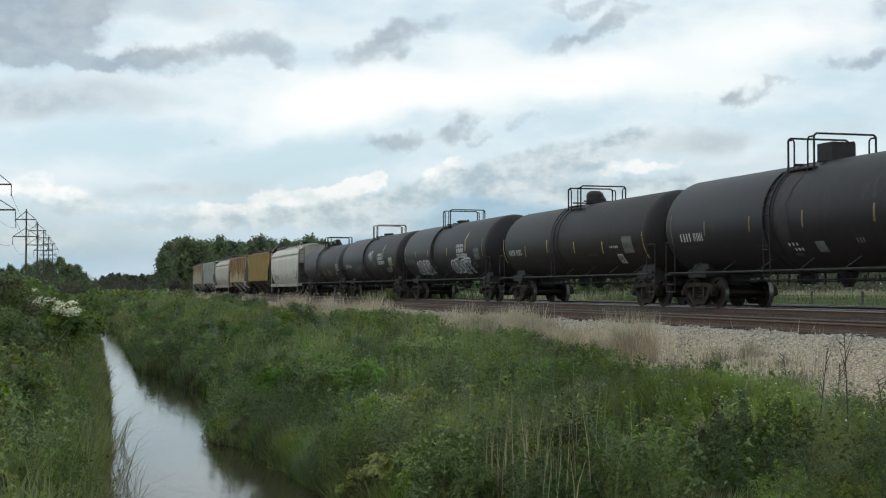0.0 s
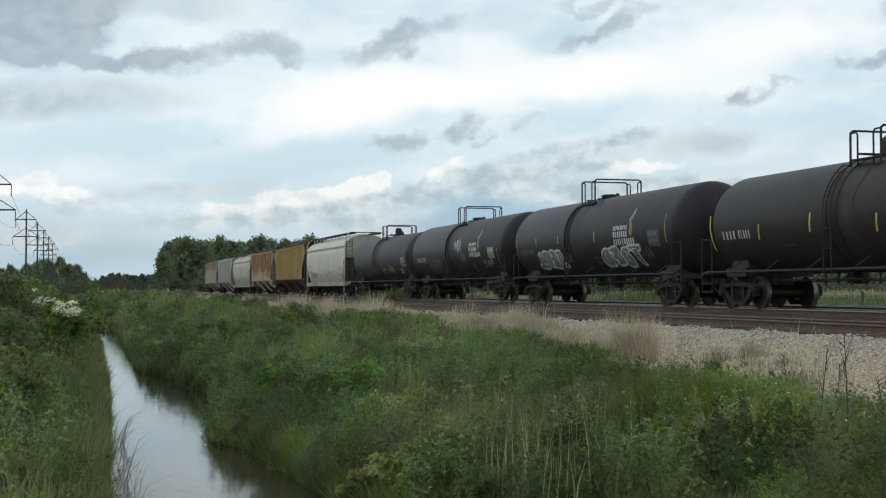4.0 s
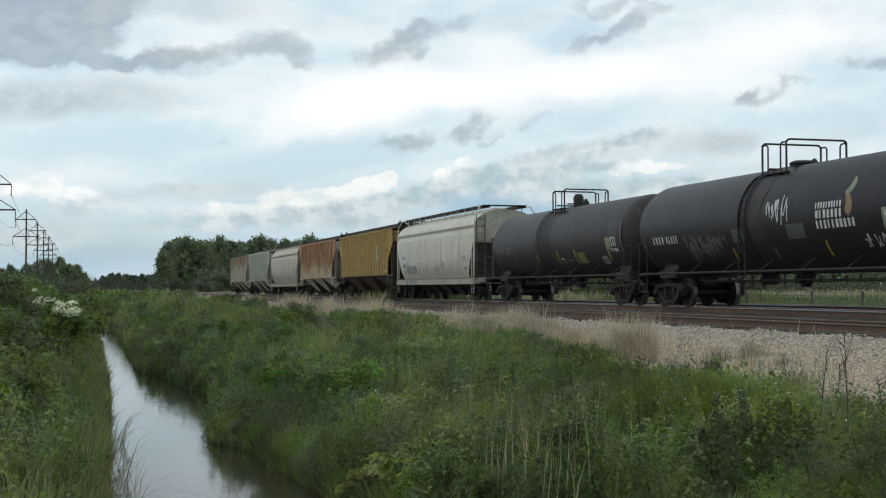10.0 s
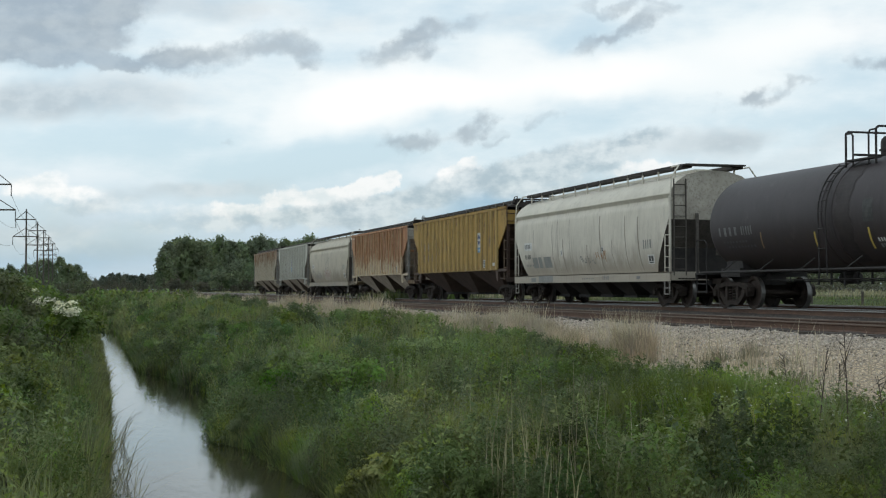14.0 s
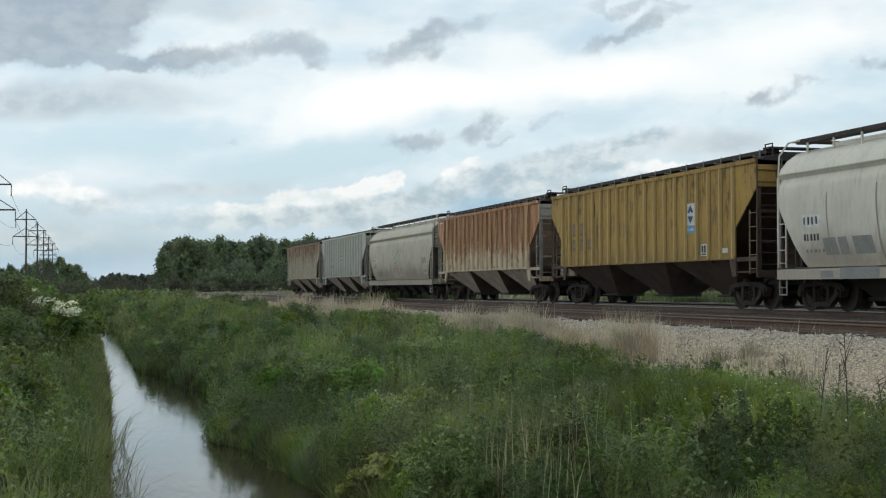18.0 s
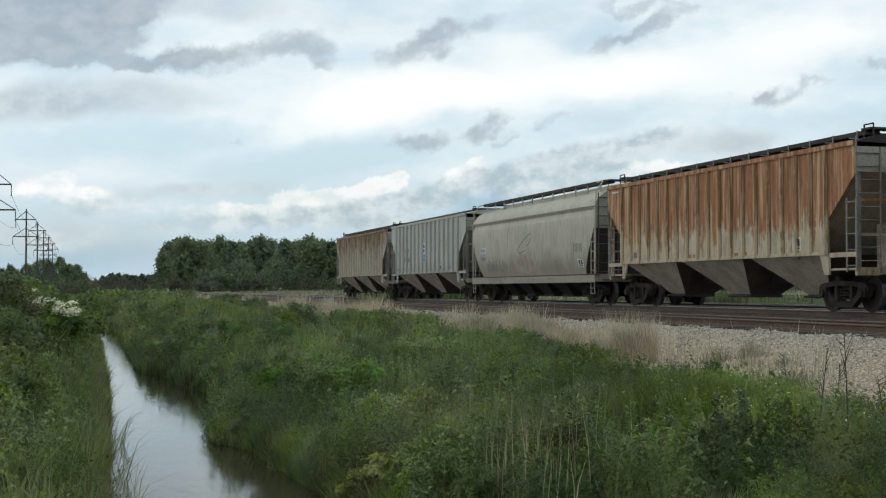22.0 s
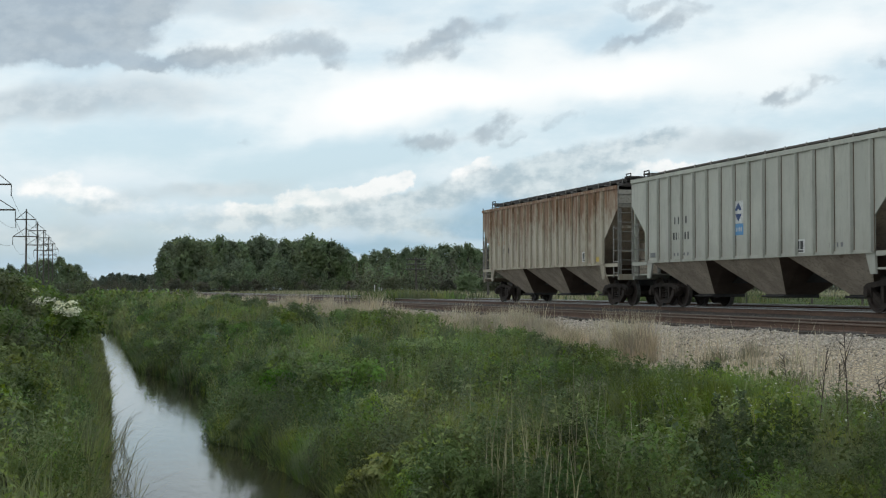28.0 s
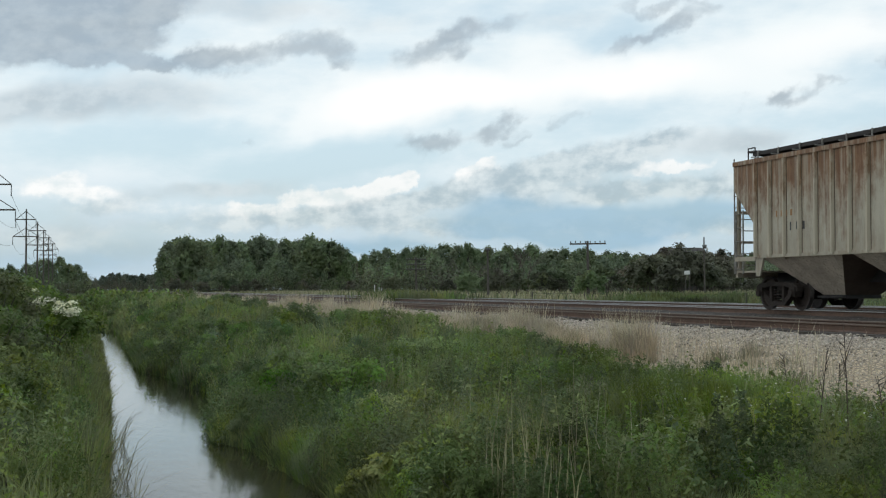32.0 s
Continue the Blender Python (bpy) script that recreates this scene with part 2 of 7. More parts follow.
def cloud_material():
    k = Mat("cloud_deck")
    k.m.cycles.emission_sampling = "NONE"
    k.n.remove(k.p)
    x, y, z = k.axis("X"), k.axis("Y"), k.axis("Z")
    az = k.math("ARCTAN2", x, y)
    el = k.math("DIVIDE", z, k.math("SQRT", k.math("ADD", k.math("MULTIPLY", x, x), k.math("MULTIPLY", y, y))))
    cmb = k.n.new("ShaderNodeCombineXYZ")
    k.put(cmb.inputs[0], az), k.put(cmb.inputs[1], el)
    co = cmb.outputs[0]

    def warped(*layers):
        """The coordinates pushed about by noise: (scale, detail, reach across, reach up) for each layer."""
        at = co
        for scale, detail, across, up in layers:
            t = k.n.new("ShaderNodeTexNoise")
            t.inputs["Scale"].default_value, t.inputs["Detail"].default_value, t.inputs["Roughness"].default_value = scale, detail, 0.55
            k.l.new(co, t.inputs["Vector"])
            sub = k.n.new("ShaderNodeVectorMath")
            sub.operation = "SUBTRACT"
            k.l.new(t.outputs["Color"], sub.inputs[0])
            sub.inputs[1].default_value = (0.5, 0.5, 0.5)
            mad = k.n.new("ShaderNodeVectorMath")
            mad.operation = "MULTIPLY_ADD"
            k.l.new(sub.outputs[0], mad.inputs[0])
            mad.inputs[1].default_value = (across, up, 0)
            k.l.new(at, mad.inputs[2])
            at = mad.outputs[0]
        return at

    def blobs(rows, at, inner=0.1):
        total = None
        for az0, el0, ra, re, turn, weight in rows:
            m = k.n.new("ShaderNodeMapping")
            m.vector_type = "TEXTURE"
            m.inputs["Location"].default_value = (az0, el0, 0)
            m.inputs["Rotation"].default_value = (0, 0, radians(turn))
            m.inputs["Scale"].default_value = (ra * 1.15, re * 1.2, 1)
            k.l.new(at, m.inputs["Vector"])
            le = k.n.new("ShaderNodeVectorMath")
            le.operation = "LENGTH"
            k.l.new(m.outputs[0], le.inputs[0])
            v = k.math("MULTIPLY", k.ramp(le.outputs["Value"], 1.25, inner), weight)
            total = v if total is None else k.math("ADD", total, v)
        return total

    torn = warped((13, 4, 0.065, 0.032), (42, 6, 0.050, 0.032))
    puffy = warped((20, 3, 0.020, 0.010), (75, 5, 0.022, 0.017))
    calm = warped((9, 4, 0.11, 0.05))
    soft = k.noise(8, 6, (1, 2.6, 1), 0.55, co)
    wisp = k.noise(24, 7, (1, 1.9, 1), 0.58, co)
    curl = k.noise(62, 5, (1, 1.3, 1), 0.55, co)
    lump = k.math("ADD", k.math("MULTIPLY", k.math("SUBTRACT", wisp, 0.5), 1.5), k.math("MULTIPLY", k.math("SUBTRACT", curl, 0.5), 1.1))
    low = k.ramp(el, 0.115, 0.01)
    # pale blue behind a thin white veil
    veil = k.math("ADD", k.math("MULTIPLY", soft, 0.75), k.math("MULTIPLY", wisp, 0.15))
    veil = k.math("SUBTRACT", k.math("ADD", veil, k.math("MULTIPLY", blobs(GLOW, calm), 0.30)), k.math("MULTIPLY", blobs(BLUE_GAPS, calm), 0.26))
    cover = k.ramp(veil, 0.22, 0.66)
    c = k.mix(cover, (0.655, 0.82, 0.90), (0.865, 0.93, 0.95))
    c = k.mix(k.ramp(blobs(GLOW, calm), 0.2, 1.45), c, (1.0, 1.0, 0.995))
    c = k.mix(k.math("MULTIPLY", low, 0.85), c, (0.455, 0.605, 0.725))
    # broad grey veils, heaped bright tops, then the grey bodies and torn scraps
    haze = k.ramp(k.math("MULTIPLY", blobs(SOFT_CLOUDS, calm), k.math("ADD", k.math("MULTIPLY", lump, 0.8), 1.0)), 0.08, 1.1)
    c = k.mix(k.math("MULTIPLY", haze, 0.9), c, k.mix(k.ramp(lump, -0.3, 0.3), (0.48, 0.555, 0.60), (0.64, 0.715, 0.75)))
    puff = k.ramp(k.math("MULTIPLY", blobs(BRIGHT_CLOUDS, puffy, 0.3), k.math("ADD", k.math("MULTIPLY", lump, 0.8), 1.0)), 0.16, 0.95)
    c = k.mix(k.math("MULTIPLY", puff, 0.95), c, k.mix(k.ramp(lump, -0.3, 0.16), (0.78, 0.85, 0.87), (1.0, 1.0, 0.99)))
    body = k.ramp(k.math("MULTIPLY", blobs(LOW_CLOUDS, puffy), k.math("ADD", k.math("MULTIPLY", lump, 0.9), 1.0)), 0.12, 0.95)
    c = k.mix(k.math("MULTIPLY", body, 0.88), c, k.mix(k.ramp(lump, -0.27, 0.27), (0.385, 0.49, 0.555), (0.71, 0.785, 0.81)))
    bank = k.ramp(blobs(BLUE_BASES, calm), 0.05, 1.0)
    c = k.mix(k.math("MULTIPLY", bank, 0.78), c, (0.30, 0.495, 0.65))
    shade = k.ramp(k.math("MULTIPLY", blobs(DARK_CLOUDS, torn), k.math("ADD", k.math("MULTIPLY", lump, 1.0), 1.0)), 0.12, 0.95)
    c = k.mix(k.math("MULTIPLY", shade, 0.95), c, k.mix(k.ramp(lump, -0.3, 0.3), (0.365, 0.435, 0.49), (0.47, 0.54, 0.585)))
    em = k.n.new("ShaderNodeEmission")
    k.put(em.inputs["Color"], c)
    em.inputs["Strength"].default_value = 1.035
    thin = k.n.new("ShaderNodeBsdfTransparent")
    mx = k.n.new("ShaderNodeMixShader")
    k.put(mx.inputs[0], k.math("MAXIMUM", k.math("ADD", k.math("MULTIPLY", cover, 0.3), 0.7), 0.0))
    k.l.new(thin.outputs[0], mx.inputs[1]), k.l.new(em.outputs[0], mx.inputs[2])
    k.l.new(mx.outputs[0], k.n["Material Output"].inputs["Surface"])
    return k.m


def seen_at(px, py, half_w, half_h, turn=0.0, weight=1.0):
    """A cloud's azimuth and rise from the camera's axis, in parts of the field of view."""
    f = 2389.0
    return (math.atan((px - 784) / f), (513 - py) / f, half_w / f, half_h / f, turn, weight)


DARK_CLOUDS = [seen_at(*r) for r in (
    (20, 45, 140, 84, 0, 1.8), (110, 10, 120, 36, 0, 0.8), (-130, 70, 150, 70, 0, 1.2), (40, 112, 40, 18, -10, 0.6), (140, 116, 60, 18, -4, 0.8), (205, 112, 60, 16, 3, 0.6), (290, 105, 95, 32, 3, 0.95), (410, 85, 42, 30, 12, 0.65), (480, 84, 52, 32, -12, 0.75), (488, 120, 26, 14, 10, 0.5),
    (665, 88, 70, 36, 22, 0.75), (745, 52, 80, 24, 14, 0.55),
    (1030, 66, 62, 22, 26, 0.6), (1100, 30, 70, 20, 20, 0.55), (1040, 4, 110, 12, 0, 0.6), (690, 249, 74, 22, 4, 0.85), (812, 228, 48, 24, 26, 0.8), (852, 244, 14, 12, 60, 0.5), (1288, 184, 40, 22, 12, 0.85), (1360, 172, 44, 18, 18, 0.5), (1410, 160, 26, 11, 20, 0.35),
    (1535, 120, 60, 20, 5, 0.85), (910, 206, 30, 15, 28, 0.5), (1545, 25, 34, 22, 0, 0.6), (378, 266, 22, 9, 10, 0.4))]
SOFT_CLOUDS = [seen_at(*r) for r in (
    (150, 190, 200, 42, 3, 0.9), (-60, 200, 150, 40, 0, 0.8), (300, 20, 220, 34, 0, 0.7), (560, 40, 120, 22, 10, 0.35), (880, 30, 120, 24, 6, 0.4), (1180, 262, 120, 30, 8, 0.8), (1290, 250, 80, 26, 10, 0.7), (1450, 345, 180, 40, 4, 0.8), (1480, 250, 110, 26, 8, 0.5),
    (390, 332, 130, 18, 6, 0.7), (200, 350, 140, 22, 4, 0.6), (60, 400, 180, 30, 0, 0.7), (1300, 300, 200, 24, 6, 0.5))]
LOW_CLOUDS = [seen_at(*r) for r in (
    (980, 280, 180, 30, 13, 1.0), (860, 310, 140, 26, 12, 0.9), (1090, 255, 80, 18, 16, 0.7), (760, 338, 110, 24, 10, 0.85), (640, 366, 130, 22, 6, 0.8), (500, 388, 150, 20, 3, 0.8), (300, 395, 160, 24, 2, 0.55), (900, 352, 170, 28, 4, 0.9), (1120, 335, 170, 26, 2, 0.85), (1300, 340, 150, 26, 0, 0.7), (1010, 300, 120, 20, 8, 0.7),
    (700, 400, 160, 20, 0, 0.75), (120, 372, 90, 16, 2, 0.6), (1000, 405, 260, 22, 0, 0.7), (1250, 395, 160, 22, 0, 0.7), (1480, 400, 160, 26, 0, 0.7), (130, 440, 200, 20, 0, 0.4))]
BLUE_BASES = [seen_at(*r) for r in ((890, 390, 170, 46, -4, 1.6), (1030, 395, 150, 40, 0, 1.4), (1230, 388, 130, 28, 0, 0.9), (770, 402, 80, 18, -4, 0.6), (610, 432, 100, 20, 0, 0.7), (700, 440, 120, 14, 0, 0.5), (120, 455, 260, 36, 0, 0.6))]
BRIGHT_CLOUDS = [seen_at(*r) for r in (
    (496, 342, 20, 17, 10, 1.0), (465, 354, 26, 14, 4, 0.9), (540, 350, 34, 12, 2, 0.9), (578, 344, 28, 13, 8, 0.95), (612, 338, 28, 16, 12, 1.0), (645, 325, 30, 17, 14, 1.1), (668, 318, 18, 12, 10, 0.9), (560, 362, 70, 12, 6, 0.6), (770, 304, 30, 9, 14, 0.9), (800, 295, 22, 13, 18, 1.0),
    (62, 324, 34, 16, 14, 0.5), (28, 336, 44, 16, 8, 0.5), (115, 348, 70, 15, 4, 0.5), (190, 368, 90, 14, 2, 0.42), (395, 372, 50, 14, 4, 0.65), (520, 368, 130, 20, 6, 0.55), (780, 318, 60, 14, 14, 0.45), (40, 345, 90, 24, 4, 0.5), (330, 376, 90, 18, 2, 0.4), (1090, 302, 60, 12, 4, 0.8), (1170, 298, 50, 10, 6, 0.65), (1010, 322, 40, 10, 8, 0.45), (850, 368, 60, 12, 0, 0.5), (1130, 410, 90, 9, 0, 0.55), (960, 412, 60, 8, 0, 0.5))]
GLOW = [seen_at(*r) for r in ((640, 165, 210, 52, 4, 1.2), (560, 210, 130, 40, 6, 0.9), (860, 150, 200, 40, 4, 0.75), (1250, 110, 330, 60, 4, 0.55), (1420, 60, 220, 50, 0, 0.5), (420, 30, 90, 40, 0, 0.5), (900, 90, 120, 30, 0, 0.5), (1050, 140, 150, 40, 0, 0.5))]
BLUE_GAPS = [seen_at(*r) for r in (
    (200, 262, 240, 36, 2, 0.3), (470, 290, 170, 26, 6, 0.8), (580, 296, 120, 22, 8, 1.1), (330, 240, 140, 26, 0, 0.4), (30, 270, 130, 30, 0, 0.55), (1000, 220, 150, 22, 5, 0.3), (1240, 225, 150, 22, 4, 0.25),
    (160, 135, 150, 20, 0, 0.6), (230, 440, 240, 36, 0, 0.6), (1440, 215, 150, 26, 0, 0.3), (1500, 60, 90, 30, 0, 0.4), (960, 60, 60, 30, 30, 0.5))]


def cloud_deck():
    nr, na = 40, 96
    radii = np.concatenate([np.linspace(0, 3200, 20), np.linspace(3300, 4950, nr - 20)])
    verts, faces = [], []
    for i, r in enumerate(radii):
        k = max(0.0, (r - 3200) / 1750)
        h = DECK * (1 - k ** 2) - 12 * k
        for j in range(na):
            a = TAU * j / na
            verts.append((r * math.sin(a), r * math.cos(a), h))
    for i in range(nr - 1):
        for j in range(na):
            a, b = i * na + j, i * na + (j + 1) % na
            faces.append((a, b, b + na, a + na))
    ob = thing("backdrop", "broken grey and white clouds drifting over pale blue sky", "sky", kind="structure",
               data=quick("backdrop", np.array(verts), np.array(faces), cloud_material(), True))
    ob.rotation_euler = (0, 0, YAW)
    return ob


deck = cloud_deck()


# ---- ground ----
def lerp(x, xs, ys):
    return np.interp(x, xs, ys)


WATER = -2.05
DITCH_X = (-400.0, -110.0, -83.0, -62.0, -54.0, -43.5, -40.3, -36.0, -33.5, -30.0, -26.6, -23.3, -22.0, -17.5, 0.0)
DITCH_R = (3.0, 2.9, 2.6, 2.4, 2.3, 2.1, 2.8, 3.0, 3.45, 3.05, 2.65, 2.35, 2.8, 3.05, 3.1)
EDGE_X = (-400.0, -75.0, -33.0, -16.0, 0.0)
EDGE_L = (1.6, 1.42, 0.85, 0.36, 0.15)


def terrain(x, y):
    """Height of the ground: ditch, banks, ballast beds and the flat land beyond."""
    right = np.interp(x, DITCH_X, DITCH_R)
    y = np.asarray(y, float)
    left = np.interp(x, EDGE_X, EDGE_L)
    mid = (left + right) / 2
    s = np.where(y < mid, np.minimum(y - (left - 0.85), 1.8), np.maximum(y - (right - 2.9), 1.8))
    z = np.interp(s, [-400, -60, -5.0, -2.2, -0.6, 0.75, 1.1, 2.0, 2.7, 3.05, 4.0, 6.0, 8.5],
                  [-1.2, -1.1, -0.95, -1.0, -1.35, -1.98, -2.2, -2.5, -2.3, -1.95, -1.55, -1.2, -1.0])
    bed = np.interp(y, [8.5, 10.3, 11.2, 13.3, 13.8, 14.4, 16.9, 17.5, 18.3, 26.8, 28.6, 34, 60, 120, 2600],
                    [-1.0, -0.9, -0.80, -0.40, -0.315, -0.285, -0.285, -0.30, -0.19, -0.19, -0.6, -0.35, -0.1, 0.1, 0.1])
    return np.where(s < 8.5, np.where(y > 8.5, bed, z), bed)


def bumpy(x, y):
    return 0.06 * np.sin(x * 0.9 + 1.3 * np.sin(y * 0.7)) + 0.05 * np.sin(y * 1.7 + x * 0.35)


def ground_material():
    k = Mat("soil_and_grass", 0.95, spec=0.1)
    big, mid, fine = k.noise(0.05, 4), k.noise(0.9, 5), k.noise(14, 4)
    c = k.mix(k.ramp(mid, 0.35, 0.65), (0.035, 0.055, 0.016), (0.06, 0.085, 0.025))
    c = k.mix(k.ramp(big, 0.45, 0.65), c, (0.085, 0.095, 0.035))
    c = k.mix(k.math("MULTIPLY", k.ramp(fine, 0.5, 0.75), 0.6), c, (0.07, 0.055, 0.03))
    k.bump(fine, 0.6, 0.05)
    return k.colour(c)


def grid_sheet(name, xs, ys, height, material):
    gx, gy = np.meshgrid(xs, ys, indexing="ij")
    gz = height(gx, gy)
    n, m = len(xs), len(ys)
    v = np.stack([gx, gy, gz], -1).reshape(-1, 3)
    i = (np.arange(n - 1)[:, None] * m + np.arange(m - 1)[None]).ravel()
    return quick(name, v, np.stack([i, i + m, i + m + 1, i + 1], 1), material, True)


xs = np.concatenate([-np.geomspace(2600, 130, 40), np.arange(-128, 12, 0.8), np.geomspace(13, 900, 16)])
ys = np.concatenate([-np.geomspace(2200, 12, 22), np.arange(-11, 10, 0.3), np.array([10.3, 10.8, 11.2, 12.2, 13.3, 13.8, 14.4, 16.9, 17.5, 18.3, 20, 22.5, 25, 26.8, 28.6]), np.geomspace(31, 2600, 26)])
def ground_height(x, y):
    soft = np.clip(np.minimum(np.abs(x) / 8, 1), 0, 1) * (y < 9.5) * (np.abs(y - 1.9) > 1.3)
    return terrain(x, y) + bumpy(x, y) * soft * (y > -60)
thing("ground", "flat grassy land with a ditch cut beside the railway bed", "ground", kind="structure", data=grid_sheet("ground", xs, ys, ground_height, ground_material()))


def water_material():
    k = Mat("ditch_water", 0.04, spec=0.5)
    k.p.inputs["IOR"].default_value = 1.33
    ripple = k.noise(2.6, 5, (0.5, 1.6, 1))
    k.bump(ripple, 0.2, 0.03)
    return k.colour(k.mix(k.ramp(k.noise(0.3), 0.3, 0.7), (0.028, 0.026, 0.016), (0.04, 0.036, 0.022)))


wx = np.concatenate([-np.geomspace(420, 100, 10), np.arange(-98, 0, 2.0), np.geomspace(2, 300, 12)])
thing("water", "still murky ditch water reflecting the cloudy sky", "water", kind="structure",
      data=grid_sheet("water", wx, np.linspace(0.1, 4.0, 8), lambda x, y: np.full_like(x, WATER), water_material()))


def gravel_material(name, a, b, c3, foot=None):
    k = Mat(name, 0.95, spec=0.2)
    v = k.n.new("ShaderNodeTexVoronoi")
    v.inputs["Scale"].default_value = 18
    k.l.new(k.co, v.inputs["Vector"])
    sep = k.n.new("ShaderNodeSeparateColor")
    k.l.new(v.outputs["Color"], sep.inputs[0])
    c = k.mix(sep.outputs[0], a, b)
    c = k.mix(k.ramp(k.noise(1.1, 5), 0.45, 0.65), c, c3)
    if foot:
        c = k.mix(k.math("MULTIPLY", k.ramp(k.math("ADD", k.axis("Y"), k.math("MULTIPLY", k.noise(0.6, 4), 1.6)), 14.6, 12.9), 0.9), c, foot)
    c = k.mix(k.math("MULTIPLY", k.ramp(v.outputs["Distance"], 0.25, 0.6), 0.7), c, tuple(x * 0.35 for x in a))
    k.bump(v.outputs["Distance"], 0.8, 0.03)
    return k.colour(c)


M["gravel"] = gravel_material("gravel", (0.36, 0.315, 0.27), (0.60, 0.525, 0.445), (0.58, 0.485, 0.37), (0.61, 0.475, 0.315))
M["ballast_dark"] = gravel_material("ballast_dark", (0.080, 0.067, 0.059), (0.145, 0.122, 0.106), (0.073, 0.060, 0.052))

bx = np.concatenate([-np.geomspace(900, 82, 30), np.arange(-80, 30, 0.5), np.geomspace(31, 320, 24)])
def shoulder(x, y):
    return terrain(x, y) + 0.035 + 0.02 * np.sin(x * 2.1 + y * 3) + 0.015 * np.sin(x * 5.3 - y * 4.4) - 0.25 * (y < 9.8)
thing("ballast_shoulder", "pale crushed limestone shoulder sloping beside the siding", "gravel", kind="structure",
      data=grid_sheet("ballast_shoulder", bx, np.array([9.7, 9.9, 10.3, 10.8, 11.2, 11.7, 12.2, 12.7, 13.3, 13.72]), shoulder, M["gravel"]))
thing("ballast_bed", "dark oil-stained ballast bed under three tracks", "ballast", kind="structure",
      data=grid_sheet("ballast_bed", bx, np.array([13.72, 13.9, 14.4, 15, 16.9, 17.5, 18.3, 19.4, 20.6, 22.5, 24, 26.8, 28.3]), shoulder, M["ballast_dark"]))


def stones():
    """Loose crushed stones lying on the shoulder."""
    g = np.random.default_rng(5)
    n = 9000
    x, y = -np.exp(g.uniform(math.log(8), math.log(60), n)), 9.9 + 3.8 * np.sqrt(g.random(n))
    z = shoulder(x, y)
    size = g.uniform(0.012, 0.036, n) * (1 + np.abs(x) * 0.010)
    corner = np.array([[1, 0, 0], [-1, 0, 0], [0, 1, 0], [0, -1, 0], [0, 0, 1], [0, 0, -1.0]])
    v = np.stack([x, y, z + size * 0.25], 1)[:, None] + corner[None] * size[:, None, None] * g.uniform(0.5, 1.0, (n, 6, 1))
    tri = np.array([[0, 2, 4], [2, 1, 4], [1, 3, 4], [3, 0, 4], [2, 0, 5], [1, 2, 5], [3, 1, 5], [0, 3, 5]])
    f = (np.arange(n)[:, None, None] * 6 + tri[None]).reshape(-1, 3)
    k = Mat("loose_stone", 0.95, spec=0.2)
    c = k.mix(k.island(), (0.23, 0.195, 0.16), (0.64, 0.555, 0.46))
    thing("loose_stones", "loose pale crushed stones on the shoulder", "gravel", kind="stuff", data=quick("loose_stones", v.reshape(-1, 3), f, k.colour(c)))


stones()

# ---- tracks ----
RAIL_PROFILE = [(-0.07, -0.17), (0.07, -0.17), (0.07, -0.155), (0.012, -0.13), (0.012, -0.045), (0.037, -0.035), (0.037, 0.0), (-0.037, 0.0), (-0.037, -0.035),
                (-0.012, -0.045), (-0.012, -0.13), (-0.07, -0.155)]


def track(y, z, head, name, label):
    t = thing(name, label, "railway track", (0, y, z), "tracks", "structure")
    for side in (-0.755, 0.755):
        g = Geo()
        n = len(RAIL_PROFILE)
        for x0, x1 in ((-900, -450), (-450, -200), (-200, -80), (-80, 60), (60, 300)):
            vs = [(x, side + a, b) for x in (x0, x1) for a, b in RAIL_PROFILE]
            g.add(vs, [(i, (i + 1) % n, n + (i + 1) % n, n + i) for i in range(n)])
        r = part("rail", g, M["rail_rust"], t)
        part("rail_head", Geo().box((-300, side, -0.010), (1200, 0.082, 0.022)), head, r, "worn running surface")
    tie = Geo().box((0, 0, -0.255), (0.22, 2.6, 0.17)).mesh("tie", M["tie_wood"])
    for i in range(150):
        part("tie", tie, None, t, at=(-6 - i * 0.53, 0.03 * math.sin(i * 7.3), -0.004 + 0.006 * math.sin(i * 3.1)))
    g = Geo()
    for i in range(800):
        g.box((-6 - (150 + i) * 0.53, 0, -0.255), (0.22, 2.6, 0.17))
    for i in range(1, 570):
        g.box((-6 + i * 0.53, 0, -0.255), (0.22, 2.6, 0.17))
    part("far_ties", g, M["tie_wood"], t)["kind"] = "stuff"
    return t


track(14.95, -0.10, M["rail_worn"], "siding_track", "rusty little-used siding on wooden ties")
track(20.0, 0.0, M["rail_shine"], "main_track", "polished main line on wooden ties in dark ballast")
track(25.0, 0.0, M["rail_shine"], "second_track", "polished second main line on wooden ties")


# ---- the train ----
R_WHEEL = 0.457
WHEELS = []          # (axle object, x in the car's space)
MESH = {}


def wheel_mesh():
    g = Geo()
    prof = [(-0.07, 0.16), (-0.07, 0.11), (0.07, 0.11), (0.07, 0.17), (0.02, 0.2), (0.03, 0.38), (0.065, 0.40), (0.065, 0.457), (-0.05, 0.463), (-0.075, 0.485), (-0.075, 0.40), (-0.02, 0.37), (-0.035, 0.2)]
    g.lathe(prof + prof[:1], 28, "y")
    me = g.mesh("wheel", M["wheel_steel"], True)
    me.materials.append(M["tread"])
    for f in me.polygons:
        if all(math.hypot(me.vertices[i].co.x, me.vertices[i].co.z) > 0.45 for i in f.vertices):
            f.material_index = 1
    return me


